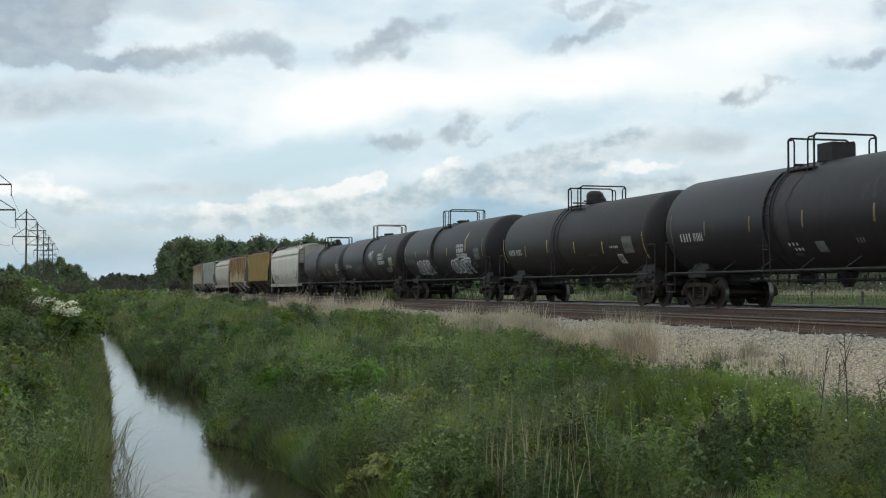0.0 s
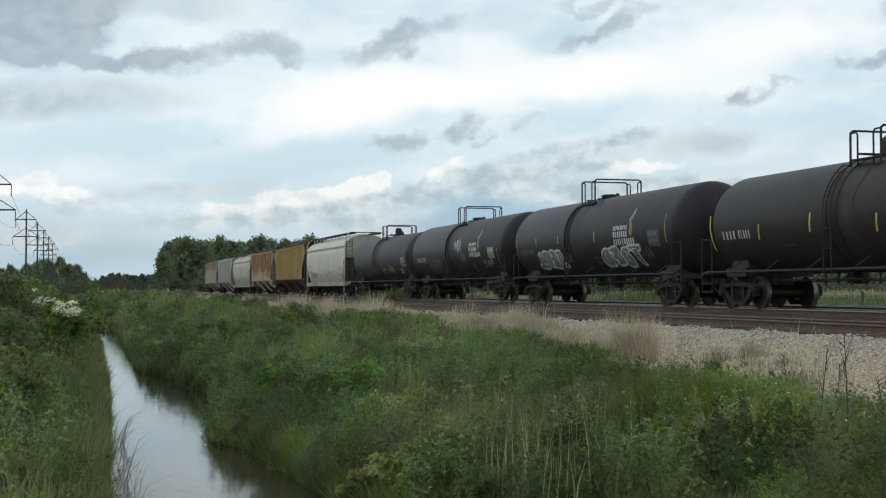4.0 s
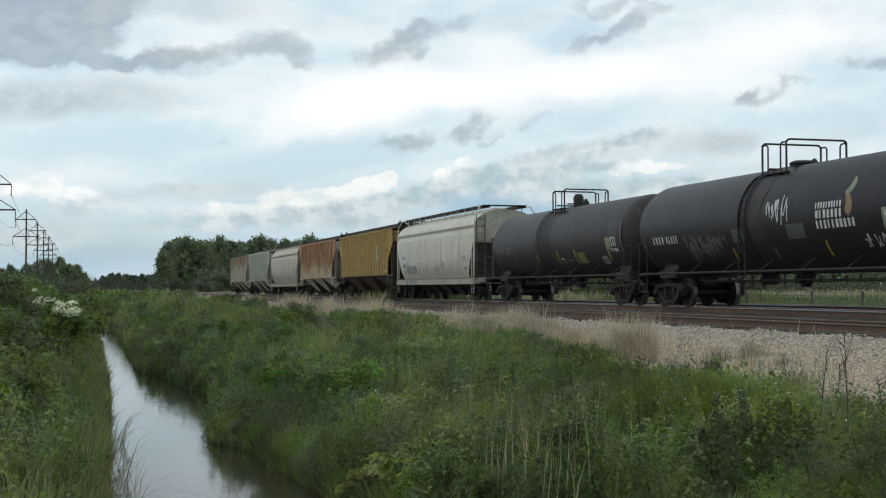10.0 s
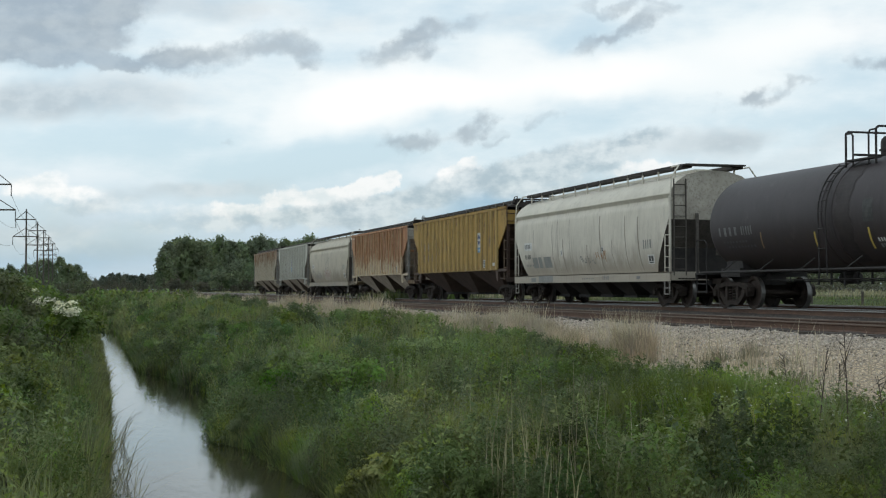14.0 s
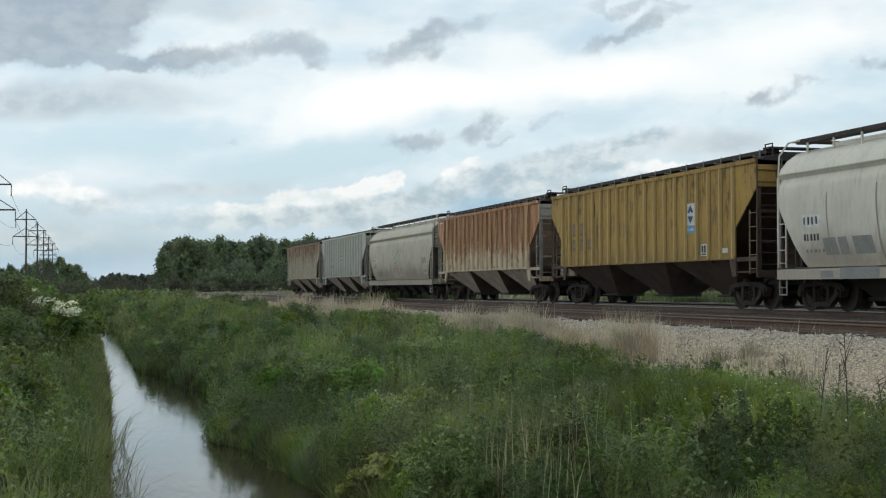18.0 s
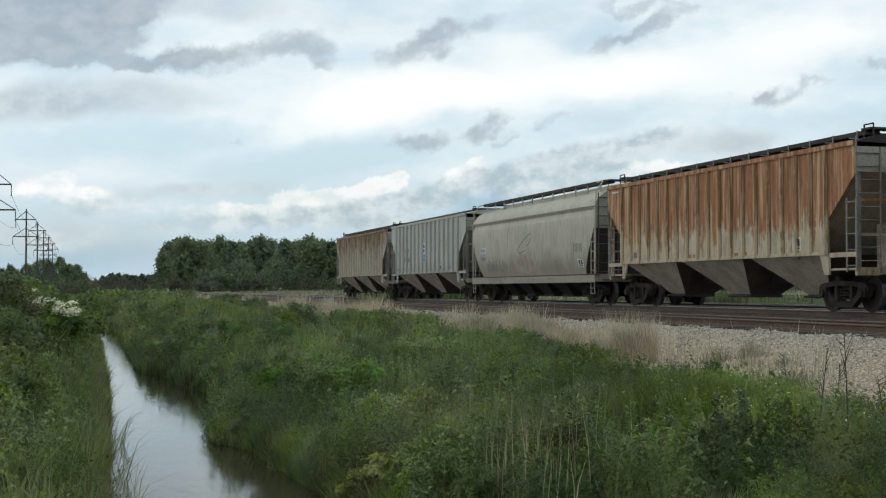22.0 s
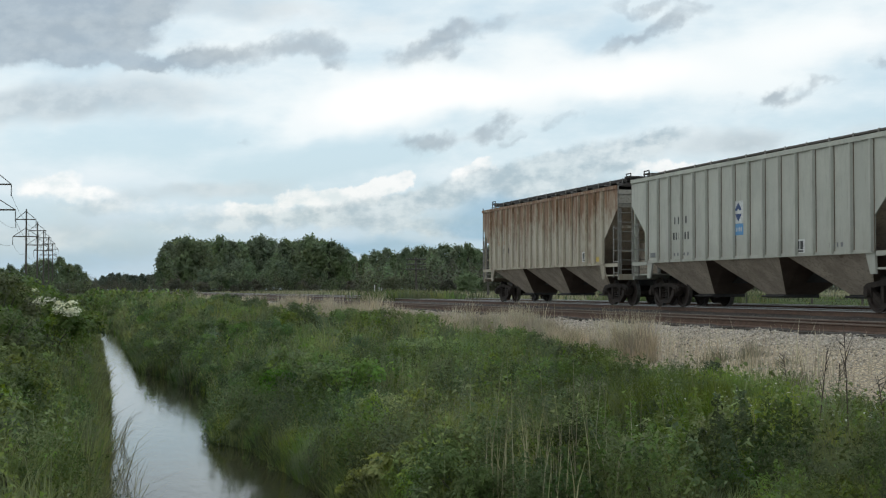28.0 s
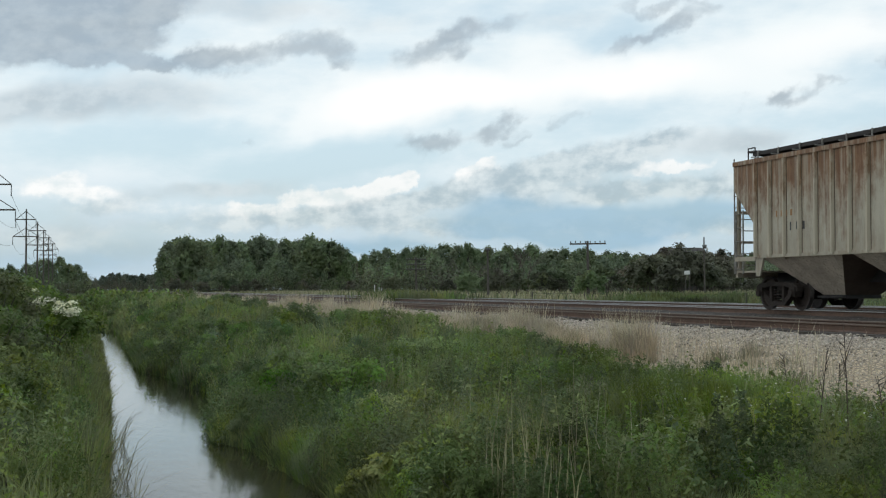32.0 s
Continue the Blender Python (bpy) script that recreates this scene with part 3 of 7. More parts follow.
def side_frame_mesh():
    """A cast truck side: bowed top, two columns round the springs, and boxes over the axle ends."""
    g = Geo()
    top = [(-1.12, 0.62), (-0.98, 0.70), (-0.45, 0.76), (0.45, 0.76), (0.98, 0.70), (1.12, 0.62), (1.12, 0.50), (0.9, 0.56), (0.42, 0.64), (-0.42, 0.64), (-0.9, 0.56), (-1.12, 0.50)]
    g.prism(top, -0.09, 0.09)
    g.prism([(-0.98, 0.52), (-0.84, 0.58), (-0.30, 0.22), (0.30, 0.22), (0.84, 0.58), (0.98, 0.52), (0.40, 0.10), (-0.40, 0.10)], -0.08, 0.08)
    for s in (-1, 1):
        g.box((s * 0.34, 0, 0.43), (0.12, 0.16, 0.44))
        g.box((s * 0.89, -0.02, 0.48), (0.30, 0.22, 0.26))
        g.lathe([(-0.19, 0.0001), (-0.19, 0.10), (-0.10, 0.12), (0.0, 0.12), (0.0, 0.0001)], 12, "y", (s * 0.89, 0, 0.457))
    return g.mesh("side_frame", M["truck_steel"])


def springs_mesh():
    g = Geo()
    for x in (-0.16, 0.0, 0.16):
        for k in range(5):
            g.lathe([(k * 0.075, 0.05), (k * 0.075 + 0.02, 0.075), (k * 0.075 + 0.045, 0.05)], 10, "z", (x, 0, 0.22))
    return g.mesh("spring_group", M["truck_steel"])


MESH["wheel"], MESH["side"], MESH["spring"] = wheel_mesh(), side_frame_mesh(), springs_mesh()
MESH["axle"] = Geo().lathe([(-0.95, 0.07), (-0.7, 0.075), (0.7, 0.075), (0.95, 0.07)], 12, "y").mesh("axle", M["wheel_steel"], True)
MESH["bolster"] = Geo().box((0, 0, 0.62), (0.36, 1.9, 0.2)).box((0, 0, 0.76), (0.3, 0.8, 0.14)).tube((-0.5, -0.7, 0.35), (-0.5, 0.7, 0.35), 0.06).tube((0.5, -0.7, 0.35), (0.5, 0.7, 0.35), 0.06).mesh("truck", M["truck_steel"])


def add_trucks(car, spread):
    for s in (-1, 1):
        x = s * spread / 2
        t = part("truck", MESH["bolster"], None, car, "cast steel two-axle truck", (x, 0, 0))
        for side in (-1, 1):
            f = part("side_frame", MESH["side"], None, t, at=(0, side * 0.98, 0))
            f.rotation_euler = (0, 0, 0 if side < 0 else math.pi)
            tagged(part("spring_group", MESH["spring"], None, t, at=(0, side * 0.98, 0)), kind="stuff")
        for dx in (-0.89, 0.89):
            ax = part("axle", MESH["axle"], None, car, at=(x + dx, 0, R_WHEEL))
            for side in (-1, 1):
                w = part("wheel", MESH["wheel"], None, ax, "steel wheel with worn tread", (0, side * 0.745, 0))
                w.rotation_euler = (0, 0, 0 if side < 0 else math.pi)
            WHEELS.append(ax)


def add_coupler(car, x, s):
    g = Geo().box((x + s * 0.25, 0, 0.83), (0.9, 0.2, 0.2)).box((x + s * 0.74, 0, 0.83), (0.34, 0.3, 0.32))
    g.tube((x + s * 0.3, -0.25, 0.7), (x + s * 0.85, -0.3, 0.42), 0.025).tube((x + s * 0.3, -0.25, 0.9), (x + s * 0.2, -1.3, 0.9), 0.018)
    part("coupler", g, M["truck_steel"], car, "knuckle coupler with an air hose")


def ladder(car, x0, x1, y, z0, z1, rungs, mat, name="ladder"):
    g = Geo()
    for x in (x0, x1):
        g.box((x, y, (z0 + z1) / 2), (0.045, 0.03, z1 - z0))
    for i in range(rungs):
        z = z0 + 0.15 + (z1 - z0 - 0.25) * i / (rungs - 1)
        g.tube((x0, y - 0.01, z), (x1, y - 0.01, z), 0.016, 6)
    return part(name, g, mat, car)


TANK_R, TANK_Z = 1.52, 2.54
SMALL, LARGE = (1.45, 2.49), (1.52, 2.54)


def tank_size(size):
    global TANK_R, TANK_Z
    TANK_R, TANK_Z = size



def tank_car(cx, label, paint, dome, tag, size, TANK_HALF):
    tank_size(size)
    car = thing("tank_car", label, "tank car", (cx + run(0), 20.0, 0), "freight cars of the train")
    prof = [(-TANK_HALF, 0.0005)]
    for i in range(1, 9):
        a = math.pi / 2 * i / 8
        prof.append((-TANK_HALF + 0.62 * (1 - math.cos(a)), TANK_R * math.sin(a) ** 0.9))
    prof = prof + [(-u, r) for u, r in reversed(prof)]
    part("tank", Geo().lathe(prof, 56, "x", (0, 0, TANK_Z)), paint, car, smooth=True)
    for x in (tag["platform"] - 1.05, tag["platform"] - 0.55):
        g = Geo().lathe([(x - 0.07, TANK_R), (x - 0.05, TANK_R + 0.022), (x + 0.05, TANK_R + 0.022), (x + 0.07, TANK_R)], 56, "x", (0, 0, TANK_Z))
        part("ring_seam", g, paint, car, "raised weld band", smooth=True)
    for s in (-1, 1):
        part("stub_sill", Geo().box((s * 7.2, 0, 0.86), (2.6, 0.5, 0.34)).box((s * 6.8, 0, 1.05), (1.2, 2.2, 0.25)), M["frame_black"], car)
        part("saddle", Geo().prism([(s * 6.2, 1.0), (s * 7.4, 1.0), (s * 7.2, 1.6), (s * 6.4, 1.6)], -0.95, 0.95), M["frame_black"], car)
        e = part("end_platform", Geo().box((s * 8.05, 0, 1.03), (0.7, 2.9, 0.06)).box((s * 8.38, 0, 0.98), (0.06, 2.9, 0.16)), M["frame_black"], car, "steel end walkway")
        for y in (-1.42, 1.42):
            g = Geo().pipe([(s * 7.7, y, 0.45), (s * 7.7, y, 1.95), (s * 7.85, y, 2.05), (s * 8.36, y, 2.05), (s * 8.36, y, 0.95)], 0.02)
            g.tube((s * 7.72, y, 0.47), (s * 8.34, y, 0.47), 0.02)
            g.tube((s * 7.72, y, 0.72), (s * 8.34, y, 0.72), 0.02).tube((s * 8.34, y, 0.47), (s * 8.36, y, 0.95), 0.02)
            part("handrail", g, M["frame_black"], e)
        add_coupler(car, s * 7.9, s)
    for y in (-1.48, 1.48):
        g = Geo().tube((-8.0, y, 1.06), (8.0, y, 1.06), 0.035, 8)
        for x in np.linspace(-6.6, 6.6, 7):
            g.tube((x, y, 1.06), (x + 0.25, y * 0.78, 1.38), 0.02)
        part("side_handrail", g, M["frame_black"], car)
    # top platform with its railings
    px = tag["platform"]
    g = Geo()
    for y in (-0.86, 0.90):
        g.box((px, y, 3.82), (1.34, 0.2, 0.04))
    for x in (-0.6, 0.6):
        g.box((px + x, 0, 3.99), (0.12, 1.5, 0.05))
    pf = part("top_platform", g, M["frame_black"], car, "black steel loading platform")
    for x in (px - 0.67, px + 0.67):
        top = tag.get("top", 4.72)
        g = Geo().pipe([(x, -0.92, 3.66), (x, -0.92, top - 0.06), (x, -0.84, top), (x, 0.88, top), (x, 0.96, top - 0.06), (x, 0.96, 3.62)], 0.03)
        part("end_rail", g, M["frame_black"], pf)
        for y in (-0.92, 0.96):
            d = 0.32 if x < px else -0.32
            g = Geo().pipe([(x, y, top - 0.07), (x + d * 0.8, y, top - 0.07), (x + d, y, top - 0.14), (x + d, y, 3.66)], 0.024)
            part("side_rail", g, M["frame_black"], pf)
    # manway and valves
    fat = tag.get("fat", 1.0)
    if dome == "round":
        g = Geo().lathe([(3.95, 0.34 * fat), (4.28, 0.34 * fat), (4.36, 0.31 * fat), (4.44, 0.2 * fat), (4.46, 0.001)], 20, "z", (px - 0.15, 0, 0))
    elif dome == "box":
        g = Geo().box((px + 0.25, 0, 4.26), (0.75, 0.7, 0.52)).prism([(px - 0.5, 4.0), (px - 0.1, 4.0), (px - 0.1, 4.3)], -0.2, 0.2)
    else:
        g = Geo().lathe([(3.95, 0.3), (4.1, 0.3), (4.1, 0.36), (4.15, 0.36), (4.2, 0.26), (4.22, 0.001)], 18, "z", (px - 0.05, 0, 0))
    part("manway", g, M["frame_black"], car, "bolted manway cover", smooth=True)
    for dx, h in ((0.42, 0.22), (-0.46, 0.16), (0.52, 0.14)):
        g = Geo().lathe([(3.95, 0.09), (4.0 + h * 0.6, 0.09), (4.0 + h, 0.05), (4.0 + h, 0.001)], 10, "z", (px + dx, 0.1, 0))
        part("valve", g, M["frame_black"], car)
    # side ladder, outlet and rigging
    for y in (-1.52, 1.52):
        g = Geo()
        for x in (px - 0.98, px - 0.62):
            pts = [(x, y, 0.9)] + [(x, math.copysign(1.56 * math.cos(a), y), TANK_Z + 1.56 * math.sin(a)) for a in np.linspace(0.0, 0.95, 7)]
            g.pipe(pts, 0.02)
        for i in range(8):
            a = -0.3 + i * 0.17
            yy, zz = math.copysign(1.57 * math.cos(max(a, 0)), y), TANK_Z + 1.57 * math.sin(a) if a > 0 else TANK_Z + a * 3
            g.tube((px - 0.98, yy, zz), (px - 0.62, yy, zz), 0.014)
        part("ladder", g, M["frame_black"], car)
    part("bottom_outlet", Geo().lathe([(0.62, 0.12), (0.75, 0.2), (1.0, 0.3), (1.1, 0.3)], 14, "z").tube((0, 0, 0.64), (0.5, -0.5, 0.72), 0.03), M["frame_black"], car)
    g = Geo().tube((-6, -0.35, 0.82), (6, -0.35, 0.82), 0.02).tube((-6, 0.3, 0.78), (6, 0.3, 0.78), 0.02)
    for x in np.linspace(-3.2, 3.2, 11):
        g.box((x, -0.3, 0.84 - 0.05 * math.sin(x * 5)), (0.04, 0.05, 0.26 + 0.1 * math.sin(x * 9)))
    part("brake_rigging", g, M["frame_black"], car)
    part("air_tank", Geo().lathe([(-3.3, 0.001), (-3.25, 0.16), (-2.55, 0.16), (-2.5, 0.001)], 14, "x", (0, 0.5, 0.86)), M["frame_black"], car, smooth=True)
    add_trucks(car, 13.6)
    return car


def rib_hopper(x0, x1, label, paint, bay, ribs, zt=4.05, worn=None, end=None, walk_mat=None):
    """A covered hopper with ribbed sides, three bays below and open ends."""
    half, cx = (x1 - x0) / 2, (x0 + x1) / 2
    car = thing("hopper_car", label, "hopper car", (cx + run(0), 20.0, 0), "freight cars of the train")
    w, zb = 1.57, 1.43
    dark = end is not None
    end = end or paint
    rungs = end if dark else M["pale_steel"]
    e = half - 1.25
    side = [(-half, zt), (half, zt), (half, 3.38), (e, 2.3), (e, zb), (-e, zb), (-e, 2.3), (-half, 3.38)]
    for s in (-1, 1):
        part("side_sheet", Geo().prism(side, s * w - 0.02, s * w + 0.02), paint, car)
    # slope sheets and ends
    for s in (-1, 1):
        g = Geo().add([(s * (half - 0.05), -w + 0.02, 3.45), (s * (half - 0.05), w - 0.02, 3.45), (s * (e - 1.6), w - 0.02, zb - 0.1), (s * (e - 1.6), -w + 0.02, zb - 0.1)], [(0, 1, 2, 3)])
        part("slope_sheet", g, bay, car)
        part("end_sheet", Geo().box((s * (half - 0.03), 0, 3.74), (0.04, 2 * w - 0.04, 0.62)), paint if dark else M["pale_end"], car)
        for y in (-w + 0.1, 0.0, w - 0.1):
            part("end_post", Geo().box((s * (half - 0.06), y, 2.2), (0.09, 0.09, 2.4)), rungs if s > 0 else end, car)
        part("end_beam", Geo().box((s * (half - 0.1), 0, 2.75), (0.07, 2 * w - 0.1, 0.09)).box((s * (half - 0.1), 0, 1.9), (0.07, 2 * w - 0.1, 0.07)), end, car)
        part("end_sill", Geo().box((s * (half - 0.05), 0, 0.99), (0.1, 3.1, 0.2)).box((s * (half - 0.65), 0, 1.05), (1.2, 3.05, 0.05)), end, car)
        for y in (-w + 0.02, w - 0.02):
            part("bolster_web", Geo().prism([(s * (e + 0.0), zb + 0.02), (s * (e - 0.42), zb + 0.02), (s * (e - 0.2), 0.92), (s * (e + 0.02), 0.92)], y - 0.03, y + 0.03), end, car)
            part("side_sill", Geo().box((s * (half - 0.6), y, zb - 0.02), (1.2, 0.06, 0.12)), end, car)
            ladder(car, s * (half - 0.03), s * (half - 0.45), y - math.copysign(0.01, -y) * 0, 0.98, 2.8, 5, M["rung_rust"] if dark else M["pale_steel"])
        g = Geo().tube((s * (half + 0.02), -w, 1.0), (s * (half + 0.02), -w, 4.3), 0.022).tube((s * (half + 0.02), -0.9, 1.0), (s * (half + 0.02), -0.9, 4.05), 0.022)
        for i in range(9):
            z = 1.25 + i * 0.33
            g.tube((s * (half + 0.02), -w, z), (s * (half + 0.02), -0.9, z), 0.014)
        part("end_ladder", g, rungs, car)
        add_coupler(car, s * (half - 0.25), s)
        part("draft_sill", Geo().box((s * (half - 1.2), 0, 0.86), (2.4, 0.5, 0.34)), M["frame_black"], car)
        part("slope_support", Geo().box((s * (half - 0.9), 0, 1.6), (0.5, 0.5, 1.2)), bay, car)
    part("center_sill", Geo().box((0, 0, 0.92), (2 * half - 2.6, 0.4, 0.36)), M["frame_black"], car)
    # ribs
    g, lo, hi = Geo(), zb + 0.02, zt - 0.1
    g.add([(x, y, z) for z in (lo, hi) for x, y in ((-0.055, 0), (-0.034, -0.085), (0.034, -0.085), (0.055, 0))], [(0, 1, 5, 4), (1, 2, 6, 5), (2, 3, 7, 6), (0, 3, 2, 1), (4, 5, 6, 7)])
    # flat dark strips beside the rib paint in the shade along its edges
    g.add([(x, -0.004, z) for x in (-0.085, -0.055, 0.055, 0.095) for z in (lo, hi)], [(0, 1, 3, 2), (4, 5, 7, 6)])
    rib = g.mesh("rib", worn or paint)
    rib.materials.append(M["rib_shade"])
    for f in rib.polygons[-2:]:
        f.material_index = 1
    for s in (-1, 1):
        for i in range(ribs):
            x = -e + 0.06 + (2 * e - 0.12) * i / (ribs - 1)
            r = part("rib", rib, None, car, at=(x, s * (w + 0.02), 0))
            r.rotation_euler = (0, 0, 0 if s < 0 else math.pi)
    for s in (-1, 1):
        part("top_chord", Geo().box((0, s * (w + 0.02), zt - 0.03), (2 * half, 0.09, 0.12)), paint, car)
        part("bottom_chord", Geo().box((0, s * (w + 0.012), zb + 0.03), (2 * e, 0.07, 0.09)), paint, car)
    # bays
    step = 2 * e / 3
    for i in (-1, 0, 1):
        a, b, wt, wb, z1 = step * 0.5, 0.52, w - 0.04, 0.5, 0.40
        c = i * step
        t = a - 0.22
        vs = [(c - t, -wt, zb), (c + t, -wt, zb), (c + t, wt, zb), (c - t, wt, zb), (c - b, -wb, z1), (c + b, -wb, z1), (c + b, wb, z1), (c - b, wb, z1)]
        h = part("hopper_bay", Geo().add(vs, [(0, 1, 5, 4), (2, 3, 7, 6), (4, 5, 6, 7)]), bay, car)
        # slopes between the bays get a darker colour that paints in their shade
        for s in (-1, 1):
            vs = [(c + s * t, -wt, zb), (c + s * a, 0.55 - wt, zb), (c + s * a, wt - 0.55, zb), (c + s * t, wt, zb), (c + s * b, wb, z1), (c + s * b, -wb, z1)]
            part("bay_slope", Geo().add(vs, [(0, 1, 5), (1, 2, 4, 5), (2, 3, 4)]), M["bay_shade"], h)
        part("outlet_gate", Geo().box((c, 0, 0.36), (1.16, 1.05, 0.1)).tube((c - 0.62, -0.62, 0.35), (c + 0.62, -0.62, 0.35), 0.03), M["frame_black"], h)
    roof_and_board(car, half, w, zt, zt + 0.24, M["roof_dark"] if paint != M["hopper_grey"] else M["hopper_grey"], walk_mat)
    add_trucks(car, 13.1 * (2 * half) / 16.0)
    return car


def roof_and_board(car, half, w, zt, zc, mat, walk_mat=None):
    g, h = Geo(), zt - (4.27 if walk_mat else 4.17)
    prof = [(-w, zt), (-1.0, zc - 0.08), (0, zc), (1.0, zc - 0.08), (w, zt), (0, zt - 0.05)]
    vs = [(x, y, z) for x in (-half, half) for y, z in prof]
    n = len(prof)
    g.add(vs, [(i, (i + 1) % n, n + (i + 1) % n, n + i) for i in range(n)] + [tuple(range(n)), tuple(range(2 * n - 1, n - 1, -1))])
    part("roof", g, mat, car)
    for s in (-1, 1):
        b = part("running_board", Geo().box((0, s * 0.92, 4.43 + h + (0.03 if walk_mat else 0)), (2 * half - 0.5, 0.40, 0.05 if walk_mat else 0.11)), walk_mat or M["roof_dark"], car, "steel roof walkway")
        bracket = Geo().box((0, s * 1.14, 4.40 + h), (0.04, 0.03, 0.20)).box((0, s * 1.24, 4.31 + h), (0.04, 0.24, 0.03)).mesh("bracket", M["pale_steel"])
        for x in np.linspace(-half + 0.6, half - 0.6, 14):
            part("bracket", bracket, None, b, at=(x, 0, 0))
    hatch = Geo().box((0, 0, 4.46 + h - 0.04), (2 * half - 1.6, 0.62, 0.1))
    for x in np.linspace(-half + 1.0, half - 1.0, 22):
        hatch.box((x, 0, 4.52 + h - 0.04), (0.06, 0.72, 0.06))
    part("roof_hatch", hatch, M["roof_dark"], car, "long trough hatch with clamps")
    for s in (-1, 1):
        g = Geo()
        g.box((s * (half - 0.2), 0, 4.55 + h - 0.04), (0.42, 2.3, 0.05))
        g.pipe([(s * (half - 0.35), -1.1, 4.3 + h - 0.04), (s * (half - 0.35), -1.1, 4.66 + h - 0.04), (s * (half + 0.05), -1.1, 4.66 + h - 0.04), (s * (half + 0.05), -1.1, 4.3 + h - 0.04)], 0.02)
        g.pipe([(s * (half - 0.35), 1.1, 4.3 + h - 0.04), (s * (half - 0.35), 1.1, 4.66 + h - 0.04), (s * (half + 0.05), 1.1, 4.66 + h - 0.04), (s * (half + 0.05), 1.1, 4.3 + h - 0.04)], 0.02)
        part("end_walkway", g, M["roof_dark"], car)


def round_hopper(x0, x1, label, paint):
    """A covered hopper with smooth bulging sides over a straight side sill."""
    half, cx = (x1 - x0) / 2, (x0 + x1) / 2
    car = thing("hopper_car", label, "hopper car", (cx + run(0), 20.0, 0), "freight cars of the train")
    prof = [(1.40, 1.1), (1.50, 1.4), (1.56, 1.8), (1.59, 2.3), (1.60, 2.8), (1.585, 3.2), (1.56, 3.34), (1.50, 3.42), (1.49, 3.50), (1.53, 3.56), (1.565, 3.62), (1.49, 3.80), (1.30, 4.02), (1.0, 4.22), (0.5, 4.36), (0, 4.40)]
    full = [(-y, z) for y, z in prof] + [(y, z) for y, z in reversed(prof[:-1])]
    n = len(full)

    def reach(z):
        return half - 0.04 - 1.25 * max(0.0, (2.85 - z) / 1.75) ** 1.05

    g = Geo()
    xs_ = (-1, -0.5, 0, 0.5, 1)
    vs = [(k * reach(z), y, z) for k in xs_ for y, z in full]
    fs = [(j * n + i, j * n + (i + 1) % n, (j + 1) * n + (i + 1) % n, (j + 1) * n + i) for j in range(len(xs_) - 1) for i in range(n - 1)]
    g.add(vs, fs)
    part("body", g, paint, car, smooth=True)
    for s in (-1, 1):
        # the lower end slope is coloured darker to stand in for its shade
        for low, mat, name in ((True, M["end_shade_steel"], "end_slope"), (False, M["pale_end"], "end_sheet")):
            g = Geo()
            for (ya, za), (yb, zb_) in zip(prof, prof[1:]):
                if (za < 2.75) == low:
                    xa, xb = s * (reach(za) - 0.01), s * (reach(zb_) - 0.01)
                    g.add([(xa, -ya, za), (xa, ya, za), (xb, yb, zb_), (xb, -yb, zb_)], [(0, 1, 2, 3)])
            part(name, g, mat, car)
    for s in (-1, 1):
        part("side_sill", Geo().box((0, s * 1.575, 0.965), (2 * half, 0.05, 0.31)).box((0, s * 1.5, 1.1), (2 * half, 0.2, 0.03)), paint, car)
        part("roof_ledge", Geo().box((0, s * 1.55, 3.63), (2 * half - 0.1, 0.05, 0.03)), paint, car)
        part("end_bulkhead", Geo().box((s * (half - 0.75), 0, 1.9), (0.08, 2.6, 1.7)), M["frame_black"], car)
        part("end_sill", Geo().box((s * (half - 0.05), 0, 0.98), (0.1, 3.05, 0.28)).box((s * (half - 0.5), 0, 1.05), (0.9, 3.0, 0.05)), paint, car)
        part("draft_sill", Geo().box((s * (half - 1.2), 0, 0.86), (2.4, 0.5, 0.34)), M["frame_black"], car)
        for y in (-1.56, 1.56):
            part("corner_post", Geo().box((s * (half - 0.04), y, 2.3), (0.08, 0.06, 2.5)), paint, car)
            ladder(car, s * (half - 0.06), s * (half - 0.42), y, 1.1, 3.1, 6, paint)
            part("grab_iron", Geo().pipe([(s * (half - 0.02), y, 3.5), (s * half, y * 0.97, 4.15), (s * (half - 0.03), y * 0.8, 4.52), (s * (half - 0.6), y * 0.8, 4.52)], 0.025), paint, car)
            part("step", Geo().pipe([(s * (half - 0.08), y, 0.85), (s * (half - 0.08), y, 0.4), (s * (half - 0.45), y, 0.4), (s * (half - 0.45), y, 0.85)], 0.022).tube((s * (half - 0.08), y, 0.6), (s * (half - 0.45), y, 0.6), 0.018), M["pale_steel"], car)
        for y in (-0.62, 0.62):
            part("end_post", Geo().box((s * (half - 0.02), y, 2.0), (0.07, 0.09, 2.0)), M["end_shade_steel"], car)
        g = Geo()
        for y in (-1.44, -1.02):
            g.box((s * half, y, 2.55), (0.04, 0.035, 3.1))
        for i in range(9):
            g.tube((s * half, -1.44, 1.2 + i * 0.34), (s * half, -1.02, 1.2 + i * 0.34), 0.015)
        part("end_ladder", g, M["end_shade_steel"], car)
        part("brake_gear", Geo().lathe([(0.0, 0.28), (0.03, 0.31), (0.06, 0.28)], 20, "x", (s * (half + 0.02), 0.25, 2.2)).box((s * (half + 0.01), 0.25, 2.2), (0.03, 0.58, 0.04)).box((s * (half + 0.01), 0.25, 2.2), (0.03, 0.04, 0.58)).box((s * (half - 0.08), 0.25, 1.9), (0.14, 0.3, 0.5)), M["end_shade_steel"], car, "round hand-brake wheel over its gear box")
        add_coupler(car, s * (half - 0.2), s)
